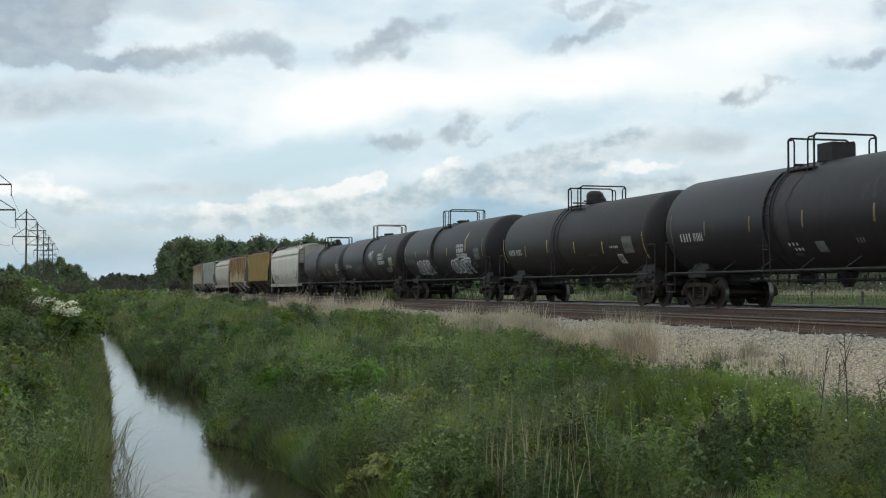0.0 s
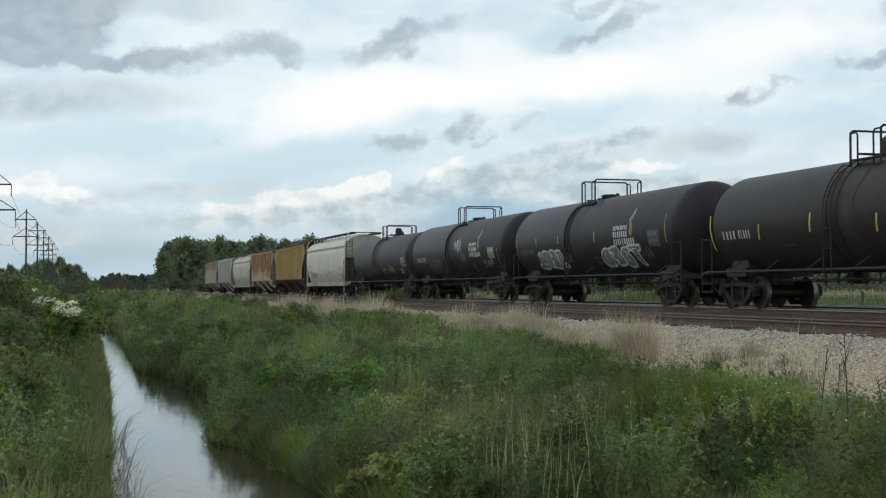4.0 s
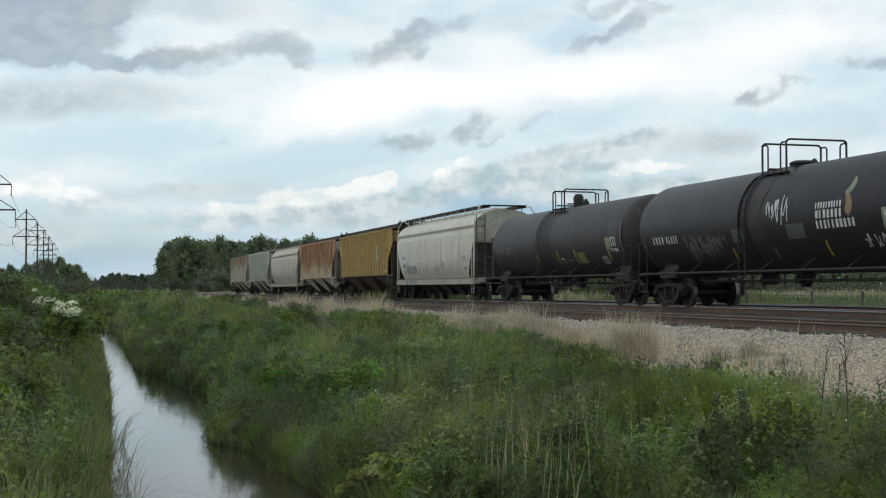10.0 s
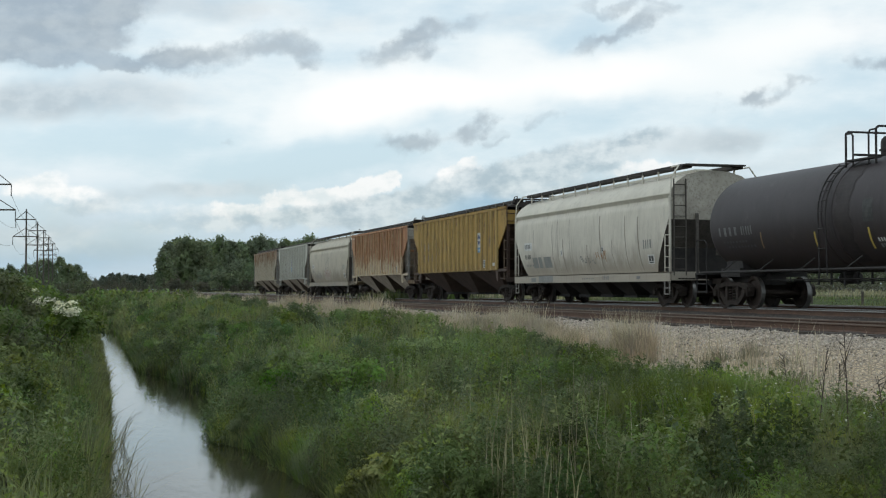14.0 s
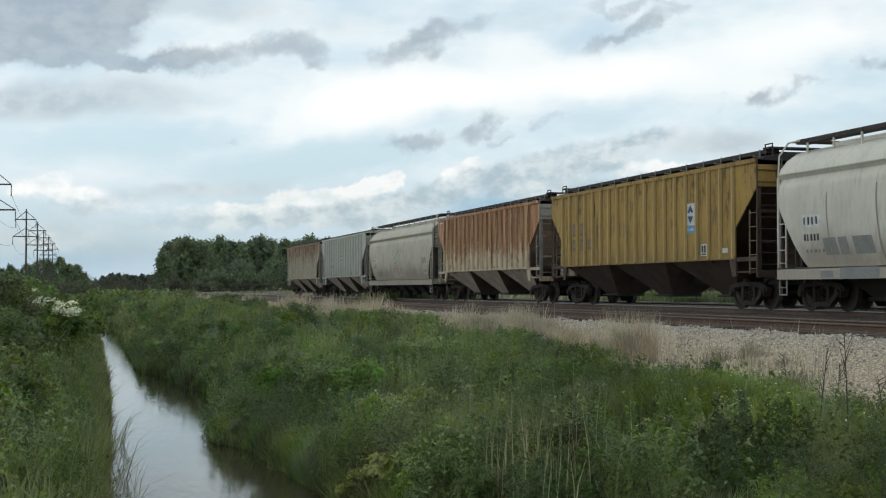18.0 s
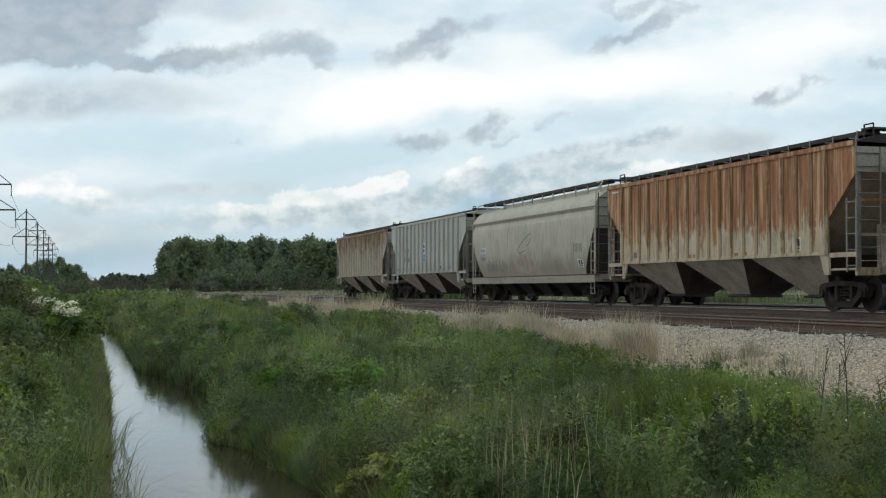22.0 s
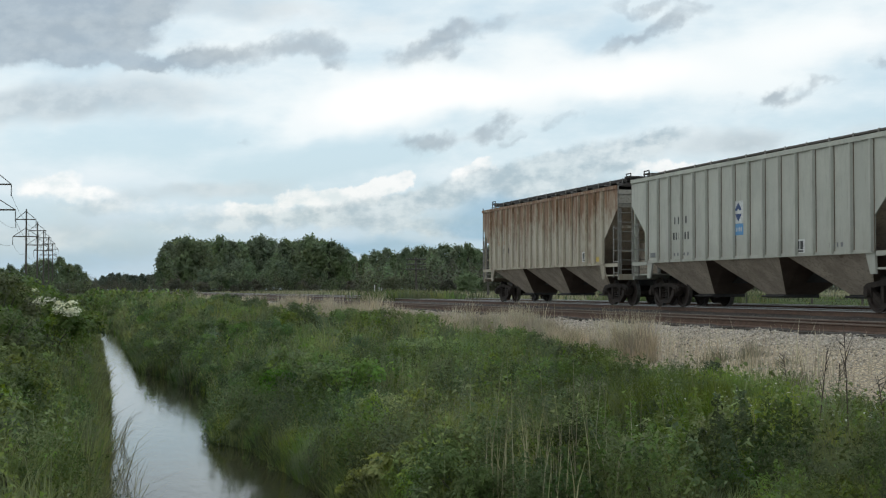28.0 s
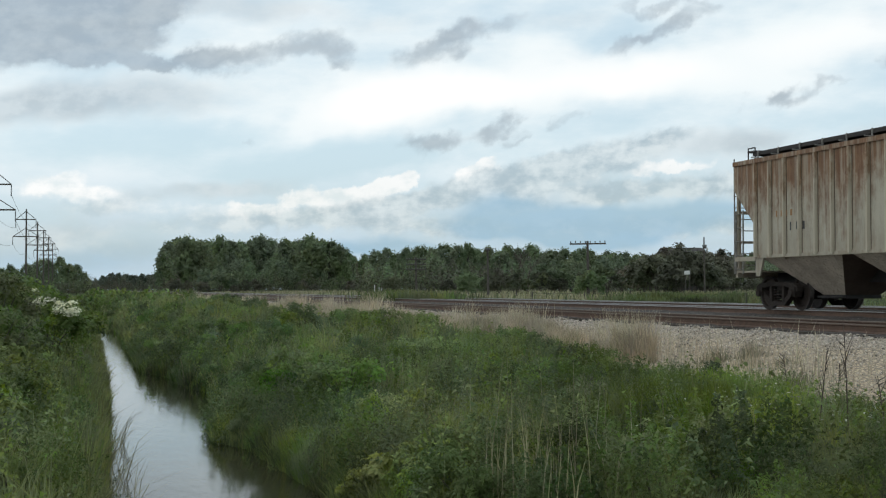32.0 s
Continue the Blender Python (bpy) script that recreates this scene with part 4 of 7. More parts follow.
    for i in range(-2, 3):
        c, a, b = i * (half - 2.4) / 2.4, 1.15, 0.45
        vs = [(c - a, -1.3, 1.12), (c + a, -1.3, 1.12), (c + a, 1.3, 1.12), (c - a, 1.3, 1.12), (c - b, -0.5, 0.36), (c + b, -0.5, 0.36), (c + b, 0.5, 0.36), (c - b, 0.5, 0.36)]
        h = part("hopper_bay", Geo().add(vs, [(0, 1, 5, 4), (1, 2, 6, 5), (2, 3, 7, 6), (3, 0, 4, 7), (4, 5, 6, 7)]), M["bay_black"], car)
        part("outlet_gate", Geo().box((c, 0, 0.31), (1.2, 1.1, 0.1)), M["frame_black"], h)
    for s in (-1, 1):
        b = part("running_board", Geo().box((0, s * 0.9, 4.53), (2 * half - 0.3, 0.36, 0.12)), M["roof_dark"], car, "steel roof walkway")
        bracket = Geo().box((0, s * 1.06, 4.36), (0.06, 0.04, 0.42)).mesh("bracket", paint)
        for x in np.linspace(-half + 0.7, half - 0.7, 12):
            part("bracket", bracket, None, b, at=(x, 0, 0))
    part("roof_hatch", Geo().box((0, 0, 4.44), (2 * half - 1.6, 0.6, 0.1)), paint, car)
    for s in (-1, 1):
        part("end_walkway", Geo().box((s * (half - 0.1), 0, 4.56), (0.45, 2.1, 0.05)), M["roof_dark"], car)
    add_trucks(car, 13.1 * (2 * half) / 15.7)
    return car


CARS = {}
CARS["E"] = rib_hopper(-107.2, -91.2, "ribbed covered hopper, buff sides streaked with brown rust", M["hopper_rust"], M["bay_tan"], 18, 4.17, M["rib_pale"])
CARS["D"] = rib_hopper(-89.95, -74.3, "pale grey ribbed covered hopper with a blue and white emblem", M["hopper_grey"], M["bay_tan"], 16, 4.24, None, None, M["end_shade_steel"])
CARS["C"] = round_hopper(-73.15, -57.6, "cream smooth-sided covered hopper with scrawled spray paint", M["hopper_cream"])
CARS["B"] = rib_hopper(-56.3, -40.6, "ribbed covered hopper, orange rust over dirty white paint", M["hopper_orange"], M["bay_tan"], 19, 4.17, M["rib_buff"])
CARS["A"] = rib_hopper(-39.1, -22.5, "mustard yellow ribbed covered hopper on brown bays", M["hopper_yellow"], M["bay_brown"], 19, 4.19, M["rib_lit_yellow"], M["bay_brown"])
CARS["W"] = round_hopper(-21.35, -5.75, "off-white smooth-sided covered hopper with grey paint patches", M["hopper_white"])
CARS["T1"] = tank_car(4.2, "black tank car with yellow and white stencil patches", M["tank_dusty"], "round", {"platform": -0.15, "top": 4.58, "fat": 0.62}, SMALL, 7.95)
CARS["T2"] = tank_car(21.6, "black tank car with white lettering and faint scrawls", M["tank_black"], "low", {"platform": -0.1}, LARGE, 8.65)
CARS["T3"] = tank_car(39.6, "black tank car with large white spray-paint tags", M["tank_black"], "low", {"platform": -0.8}, LARGE, 8.4)
CARS["T4"] = tank_car(57.8, "brownish black tank car with yellow reflector stripes", M["tank_brown"], "round", {"platform": -0.3, "top": 4.58}, SMALL, 8.1)
CARS["T5"] = tank_car(75.4, "black tank car with a boxed dome and yellow stripes", M["tank_black"], "box", {"platform": -0.8}, LARGE, 8.7)


# ---- paint, stencils and spray on the cars ----
def on_tank(z, lift=0.006):
    return -math.sqrt(max(0.0, (TANK_R + lift) ** 2 - (z - TANK_Z) ** 2))


def on_round(z, lift=0.006):
    return -float(np.interp(z, [1.1, 1.4, 1.8, 2.3, 2.8, 3.2, 3.4], [1.40, 1.50, 1.56, 1.59, 1.60, 1.58, 1.545])) - lift


def on_sill(z, lift=0.004):
    return -1.60 - lift


def on_flat(z, lift=0.006):
    return -1.59 - lift


def patch(car, surf, x0, x1, z0, z1, mat, name="stencil", label="", skew=0.0, lift=0.006):
    """A thin painted panel that follows the side of a car."""
    g, n = Geo(), 5
    rows = []
    for i in range(n + 1):
        z = z0 + (z1 - z0) * i / n
        rows.append(((x0 + skew * i / n, surf(z, lift), z), (x1 + skew * i / n, surf(z, lift), z)))
    for (a, b), (c, d) in zip(rows, rows[1:]):
        g.add([a, b, d, c], [(0, 1, 2, 3)])
    return part(name, g, mat, car, label)


def marks(car, surf, x0, x1, z0, z1, n, mat, seed=0, gap=0.3, lift=0.008):
    """A row of upright bars where a line of characters stands."""
    q = random.Random(seed)
    w = (x1 - x0) / n
    for i in range(n):
        a = x0 + i * w
        patch(car, surf, a, a + w * (1 - gap) * q.uniform(0.55, 0.95), z0 + q.uniform(0, 0.08) * (z1 - z0), z1, mat, "mark_bar", lift=lift)


def stroke(car, surf, pts, width, mat, name="spray_line", lift=0.010, smooth=3):
    """A ribbon of paint along points (x, z), rounded off."""
    p = [np.array(a, float) for a in pts]
    for _ in range(smooth):
        q = [p[0]]
        for a, b in zip(p, p[1:]):
            q += [a * 0.75 + b * 0.25, a * 0.25 + b * 0.75]
        p = q + [p[-1]]
    g = Geo()
    vs = []
    for i, a in enumerate(p):
        d = p[min(i + 1, len(p) - 1)] - p[max(i - 1, 0)]
        d = d / (np.linalg.norm(d) + 1e-9)
        nrm = np.array([-d[1], d[0]]) * width / 2
        for b in (a + nrm, a - nrm):
            vs.append((b[0], surf(b[1], lift), b[1]))
    g.add(vs, [(2 * i, 2 * i + 1, 2 * i + 3, 2 * i + 2) for i in range(len(p) - 1)])
    return part(name, g, mat, car)


def blob(car, surf, pts, mat, name="spray_fill", lift=0.007, label="", rings=4):
    """A filled patch of paint inside an outline of (x, z) points."""
    n = len(pts)
    cx, cz = sum(a for a, b in pts) / n, sum(b for a, b in pts) / n
    vs = [(cx, surf(cz, lift), cz)]
    for k in range(1, rings + 1):
        for a, b in pts:
            z = cz + (b - cz) * k / rings
            vs.append((cx + (a - cx) * k / rings, surf(z, lift), z))
    fs = [(0, 1 + i, 1 + (i + 1) % n) for i in range(n)]
    for k in range(rings - 1):
        b = 1 + k * n
        fs += [(b + i, b + n + i, b + n + (i + 1) % n, b + (i + 1) % n) for i in range(n)]
    return part(name, Geo().add(vs, fs), mat, car, label)


def shapes_tag(car, surf, x0, x1, z0, z1, letters, seed, fill_mat, line_mat):
    """A row of swollen overlapping spray-paint shapes with pale outlines."""
    q = random.Random(seed)
    kinds = (((-0.7, 0.7), (-0.15, 1.0), (0.55, 0.85), (0.85, 0.2), (0.6, -0.7), (0.0, -1.0), (-0.55, -0.75), (-0.42, 0.0)),
             ((-0.6, 0.95), (0.7, 0.8), (0.75, 0.35), (0.2, 0.3), (0.7, 0.05), (0.65, -0.35), (0.15, -0.4), (0.85, -0.65), (0.7, -1.0), (-0.5, -0.85), (-0.75, 0.0)),
             ((-0.5, 0.9), (0.3, 1.0), (0.8, 0.6), (0.3, 0.35), (0.75, -0.1), (0.7, -0.8), (0.0, -1.0), (-0.75, -0.7), (-0.1, -0.4), (-0.7, 0.2)),
             ((-0.9, 0.9), (0.9, 0.95), (0.85, 0.5), (0.3, 0.45), (0.4, -0.9), (-0.2, -1.0), (-0.25, 0.4), (-0.85, 0.4)))
    inner = (((-0.05, 0.6), (0.3, 0.2), (0.1, -0.5)), ((-0.3, 0.4), (-0.25, -0.4)), ((0.1, 0.7), (-0.2, 0.3), (0.3, -0.1), (0.0, -0.6)), ((-0.3, 0.7), (0.4, 0.72)))
    w = (x1 - x0) / letters
    h, zm = (z1 - z0) / 2, (z0 + z1) / 2
    for i in range(letters):
        c, k = x0 + (i + 0.5) * w, (i + seed) % 4
        up = q.uniform(-0.12, 0.12) * h
        pts = [(c - (dx + 0.25 * dz) * w * 0.68 * q.uniform(0.9, 1.15), zm + up + (dz if i % 2 else -dz) * h * q.uniform(0.88, 1.08)) for dx, dz in kinds[k]]
        b = blob(car, surf, pts, fill_mat, lift=0.006 + 0.002 * i, label="grey spray-paint fill")
        stroke(b, surf, pts + pts[:1], 0.075, line_mat, lift=0.0075 + 0.002 * i, smooth=2)
        stroke(b, surf, [(c - dx * w * 0.6 - dz * 0.1, zm + up + dz * h * 0.8) for dx, dz in inner[k]], 0.05, line_mat, lift=0.0075 + 0.002 * i)


def scrawl(car, surf, x0, x1, z0, z1, n, seed, mat, width=0.03):
    """Loose thin scribbles."""
    q = random.Random(seed)
    for i in range(n):
        a = x0 + (x1 - x0) * (i + q.uniform(0, 0.6)) / n
        pts = [(a, q.uniform(z0, z1))]
        for _ in range(4):
            pts.append((pts[-1][0] + q.uniform(-0.25, 0.45) * (x1 - x0) / n * 1.6, q.uniform(z0, z1)))
        stroke(car, surf, pts, width, mat)


def tick(car, x, z0, z1, mat=None, skew=-0.12, w=0.075):
    patch(car, on_tank, x, x + w, z0, z1, mat or M["mark_yellow"], "reflector", "upright yellow reflective stripe", -skew)


def head_stripe(car, x, z0, z1, mat):
    """A yellow stripe round the edge of a tank's head."""
    g = Geo()
    rows = []
    for i in range(9):
        z = z0 + (z1 - z0) * i / 8
        y = on_tank(z, 0.006)
        rows.append(((x, y * 0.992, z), (x + 0.09, y, z)))
    for (a, b), (c, d) in zip(rows, rows[1:]):
        g.add([a, b, d, c], [(0, 1, 2, 3)])
    part("reflector", g, mat, car, "curved yellow stripe at the tank's end")


def emblem(car, x0, x1, z0, z1, zm):
    """A white panel with two dark blue wedges over a pale blue base."""
    e = patch(car, on_flat, x0, x1, zm, z1, M["mark_white"], "emblem", "white and blue company panel")
    patch(e, on_flat, x0, x1, z0, zm - 0.01, M["mark_blue"], "emblem_base", lift=0.006)
    c, h, w = (x0 + x1) / 2, z1 - zm, (x1 - x0)
    blob(e, on_flat, [(c - w * 0.36, zm + h * 0.6), (c, z1 - h * 0.06), (c + w * 0.36, zm + h * 0.6), (c + w * 0.14, zm + h * 0.56), (c, zm + h * 0.74), (c - w * 0.14, zm + h * 0.56)], M["mark_navy"], "emblem_wedge", lift=0.009)
    blob(e, on_flat, [(c - w * 0.34, zm + h * 0.42), (c + w * 0.34, zm + h * 0.42), (c, zm + h * 0.08)], M["mark_navy"], "emblem_wedge", lift=0.009)
    marks(e, on_flat, x0 + w * 0.12, x1 - w * 0.1, z0 + (zm - z0) * 0.3, zm - (zm - z0) * 0.35, 5, M["mark_white"], 4)


def service_box(car, surf, x0, x1, z0, z1):
    """A black square stencil framed in white."""
    b = patch(car, surf, x0, x1, z0, z1, M["mark_white"], "service_stencil", "white-framed black stencil")
    w, h = x1 - x0, z1 - z0
    patch(b, surf, x0 + w * 0.14, x0 + w * 0.45, z0 + h * 0.28, z1 - h * 0.12, M["mark_black"], "stencil_field", lift=0.010)
    patch(b, surf, x0 + w * 0.54, x1 - w * 0.14, z0 + h * 0.28, z1 - h * 0.12, M["mark_black"], "stencil_field", lift=0.010)
    patch(b, surf, x0 + w * 0.14, x1 - w * 0.14, z0 + h * 0.08, z0 + h * 0.2, M["mark_black"], "stencil_field", lift=0.010)


M["mark_navy"] = plain("mark_navy", (0.03, 0.06, 0.16), (0.05, 0.08, 0.18), 6, 0.6)
M["mark_faint"] = plain("mark_faint", (0.10, 0.10, 0.10), (0.07, 0.07, 0.07), 6, 0.6)
M["mark_tan"] = plain("mark_tan", (0.30, 0.20, 0.10), (0.22, 0.15, 0.09), 6, 0.6)
M["mark_olive"] = plain("mark_olive", (0.24, 0.22, 0.06), (0.16, 0.15, 0.045), 6, 0.6)
M["mark_leaf"] = plain("mark_leaf", (0.27, 0.29, 0.19), (0.18, 0.20, 0.13), 6, 0.6)
M["spray_grey"] = plain("spray_grey", (0.13, 0.14, 0.16), (0.20, 0.21, 0.23), 2, 0.6)
M["streak"] = plain("streak", (0.26, 0.23, 0.185), (0.33, 0.30, 0.245), 3, 0.8)
M["patch_grey"] = plain("patch_grey", (0.20, 0.205, 0.19), (0.255, 0.255, 0.235), 2, 0.7)
M["stencil_grey"] = plain("stencil_grey", (0.12, 0.115, 0.10), (0.17, 0.16, 0.14), 4, 0.7)
WH, YE, BK, GY = M["mark_white"], M["mark_yellow"], M["mark_black"], M["mark_grey"]


def bean_sign(car):
    """Three lines of white bars beside a pale green sprig over a brown pod."""
    marks(car, on_tank, 3.05, 4.3, 2.62, 2.78, 10, WH, 1)
    marks(car, on_tank, 3.05, 4.35, 2.36, 2.58, 7, WH, 2)
    marks(car, on_tank, 3.05, 4.9, 2.10, 2.32, 10, WH, 3)
    blob(car, on_tank, [(4.4, 2.95), (4.62, 2.9), (4.75, 2.7), (4.72, 2.48), (4.58, 2.36), (4.42, 2.5)], M["mark_tan"], "pod_shape", label="brown painted pod")
    blob(car, on_tank, [(4.36, 2.96), (4.52, 3.12), (4.6, 3.36), (4.72, 3.3), (4.78, 3.14), (4.66, 2.98), (4.5, 2.9)], M["mark_leaf"], "leaf_shape", label="pale green painted leaf")


def paint_tanks():
    t = CARS["T1"]
    tank_size(SMALL)
    marks(t, on_tank, -6.85, -5.6, 2.10, 2.36, 4, GY, 1, 0.48), marks(t, on_tank, -5.5, -4.8, 2.10, 2.36, 5, GY, 2, 0.48)
    marks(t, on_tank, -6.7, -5.2, 1.9, 1.96, 8, M["mark_faint"], 3), marks(t, on_tank, -6.5, -4.8, 1.76, 1.82, 9, M["mark_faint"], 4)
    tick(t, -4.55, 1.7, 2.15, M["mark_tan"]), tick(t, -1.75, 1.65, 2.05), tick(t, 0.72, 1.55, 2.06, YE), tick(t, 2.62, 1.55, 2.08, YE), tick(t, 6.0, 1.6, 2.15, YE)
    patch(t, on_tank, 0.72, 1.15, 2.2, 2.75, BK, "dark_panel"), patch(t, on_tank, 2.95, 3.7, 1.55, 1.95, M["mark_olive"], "placard", "faded yellow stencil panel")
    marks(t, on_tank, 1.1, 1.45, 1.7, 1.8, 3, WH, 5), marks(t, on_tank, 1.1, 1.6, 1.56, 1.66, 4, GY, 6), marks(t, on_tank, 1.7, 2.5, 1.66, 1.72, 5, GY, 7)
    patch(t, on_tank, 6.0, 6.5, 2.0, 2.42, M["mark_leaf"], "placard"), service_box(t, on_tank, 6.55, 6.95, 2.1, 2.42), marks(t, on_tank, 6.4, 7.1, 1.9, 2.02, 5, WH, 8)
    patch(t, on_tank, 6.3, 7.1, 2.48, 2.95, BK, "dark_panel"), service_box(t, on_tank, 5.3, 5.75, 1.5, 1.75)
    head_stripe(t, 7.4, 1.9, 2.9, GY)
    t = CARS["T2"]
    tank_size(LARGE)
    marks(t, on_tank, -7.1, -6.2, 2.0, 2.25, 4, WH, 1, 0.48), marks(t, on_tank, -6.1, -5.2, 2.0, 2.25, 5, WH, 2, 0.48)
    marks(t, on_tank, -7.0, -5.4, 1.78, 1.84, 8, M["mark_faint"], 3)
    scrawl(t, on_tank, -4.9, -2.2, 1.4, 2.25, 18, 5, GY, 0.03), scrawl(t, on_tank, -4.7, -2.4, 1.5, 2.2, 16, 15, GY, 0.022), scrawl(t, on_tank, 0.45, 1.6, 2.3, 3.1, 9, 6, WH, 0.04), scrawl(t, on_tank, 5.0, 6.4, 1.55, 2.0, 8, 7, WH, 0.03)
    bean_sign(t)
    tick(t, -4.6, 1.4, 1.9, M["mark_tan"]), tick(t, -2.0, 1.4, 1.75, YE), tick(t, 3.1, 1.4, 1.8, YE), tick(t, 0.4, 1.4, 1.7, M["mark_tan"])
    patch(t, on_tank, 6.0, 6.95, 1.98, 2.5, M["mark_leaf"], "placard", "faded stencil panel"), marks(t, on_tank, 6.1, 6.85, 2.3, 2.42, 4, WH, 9), marks(t, on_tank, 6.1, 6.85, 2.08, 2.18, 5, GY, 10)
    patch(t, on_tank, 1.5, 2.4, 1.9, 2.3, M["mark_faint"], "dark_panel"), patch(t, on_tank, -1.6, -0.95, 1.9, 2.3, M["mark_faint"], "dark_panel")
    head_stripe(t, 7.35, 1.5, 2.4, YE), head_stripe(t, -7.9, 1.5, 2.3, M["mark_tan"])
    t = CARS["T3"]
    tank_size(LARGE)
    marks(t, on_tank, -7.2, -6.3, 1.98, 2.22, 4, GY, 1, 0.48), marks(t, on_tank, -6.2, -5.5, 1.98, 2.22, 5, GY, 2, 0.48)
    shapes_tag(t, on_tank, -5.4, -2.3, 1.38, 2.12, 4, 11, M["spray_grey"], WH), shapes_tag(t, on_tank, 1.55, 5.2, 1.32, 2.08, 4, 12, M["spray_grey"], WH)
    bean_sign(t)
    for x, z0, z1 in ((-5.2, 2.32, 2.66), (-2.62, 2.34, 2.66), (1.2, 2.28, 2.68)):
        tick(t, x, z0, z1, YE, 0.0)
    patch(t, on_tank, 5.95, 6.85, 1.98, 2.52, M["mark_faint"], "placard"), marks(t, on_tank, 6.05, 6.75, 2.34, 2.44, 4, GY, 9), marks(t, on_tank, 6.05, 6.75, 2.1, 2.2, 5, GY, 10)
    marks(t, on_tank, 0.8, 1.4, 1.66, 1.74, 4, GY, 13), marks(t, on_tank, 0.8, 1.3, 1.5, 1.58, 3, GY, 14)
    scrawl(t, on_tank, -2.2, -1.5, 1.6, 1.9, 4, 15, GY, 0.03), scrawl(t, on_tank, 5.3, 5.9, 1.5, 2.0, 4, 16, GY, 0.03)
    head_stripe(t, 7.3, 2.1, 3.0, YE), head_stripe(t, -7.75, 1.9, 3.0, YE)
    t = CARS["T4"]
    tank_size(SMALL)
    marks(t, on_tank, -7.0, -6.15, 2.0, 2.25, 4, WH, 1, 0.48), marks(t, on_tank, -6.05, -5.3, 2.0, 2.25, 5, WH, 2, 0.48)
    for x, z0, z1 in ((-4.95, 1.94, 2.38), (-2.2, 2.05, 2.55), (0.8, 1.94, 2.38), (3.62, 1.86, 2.3)):
        tick(t, x, z0, z1, YE)
    service_box(t, on_tank, 4.85, 5.3, 1.48, 1.8), patch(t, on_tank, 5.6, 6.45, 1.82, 2.4, M["stencil_grey"], "placard", "dull grey stencil panel")
    marks(t, on_tank, 5.6, 6.35, 2.2, 2.32, 5, M["mark_leaf"], 6), marks(t, on_tank, 5.7, 6.35, 1.98, 2.14, 5, BK, 7), marks(t, on_tank, 4.4, 5.2, 2.02, 2.1, 5, WH, 8)
    marks(t, on_tank, -3.9, -3.1, 1.72, 1.78, 4, M["mark_faint"], 8), marks(t, on_tank, 2.2, 3.0, 1.8, 1.86, 4, M["mark_faint"], 9)
    head_stripe(t, 7.3, 1.6, 2.5, YE), head_stripe(t, -7.8, 1.7, 2.75, YE)
    t = CARS["T5"]
    tank_size(LARGE)
    marks(t, on_tank, -7.15, -6.35, 2.02, 2.28, 4, WH, 1, 0.48), marks(t, on_tank, -6.25, -5.6, 2.02, 2.28, 6, WH, 2, 0.48)
    for x, z0, z1 in ((-5.5, 2.17, 2.62), (-2.7, 2.18, 2.62), (0.18, 2.18, 2.64), (3.48, 2.18, 2.62)):
        tick(t, x, z0, z1, M["mark_tan"], -0.05)
    marks(t, on_tank, -0.8, -0.2, 1.72, 1.8, 3, WH, 4), marks(t, on_tank, -0.6, -0.1, 1.58, 1.66, 3, WH, 5), marks(t, on_tank, -0.7, -0.3, 1.46, 1.52, 3, GY, 6)
    patch(t, on_tank, 0.55, 1.0, 1.52, 1.8, GY, "placard"), marks(t, on_tank, 2.5, 2.9, 1.7, 1.82, 3, GY, 7), marks(t, on_tank, -2.6, -1.9, 1.74, 1.8, 4, M["mark_faint"], 8)
    marks(t, on_tank, -7.0, -6.0, 1.82, 1.88, 6, M["mark_faint"], 9)
    head_stripe(t, -7.85, 1.95, 2.9, M["mark_tan"])


DISCS = ((-2.1, 1.97), (2.09, 1.98))


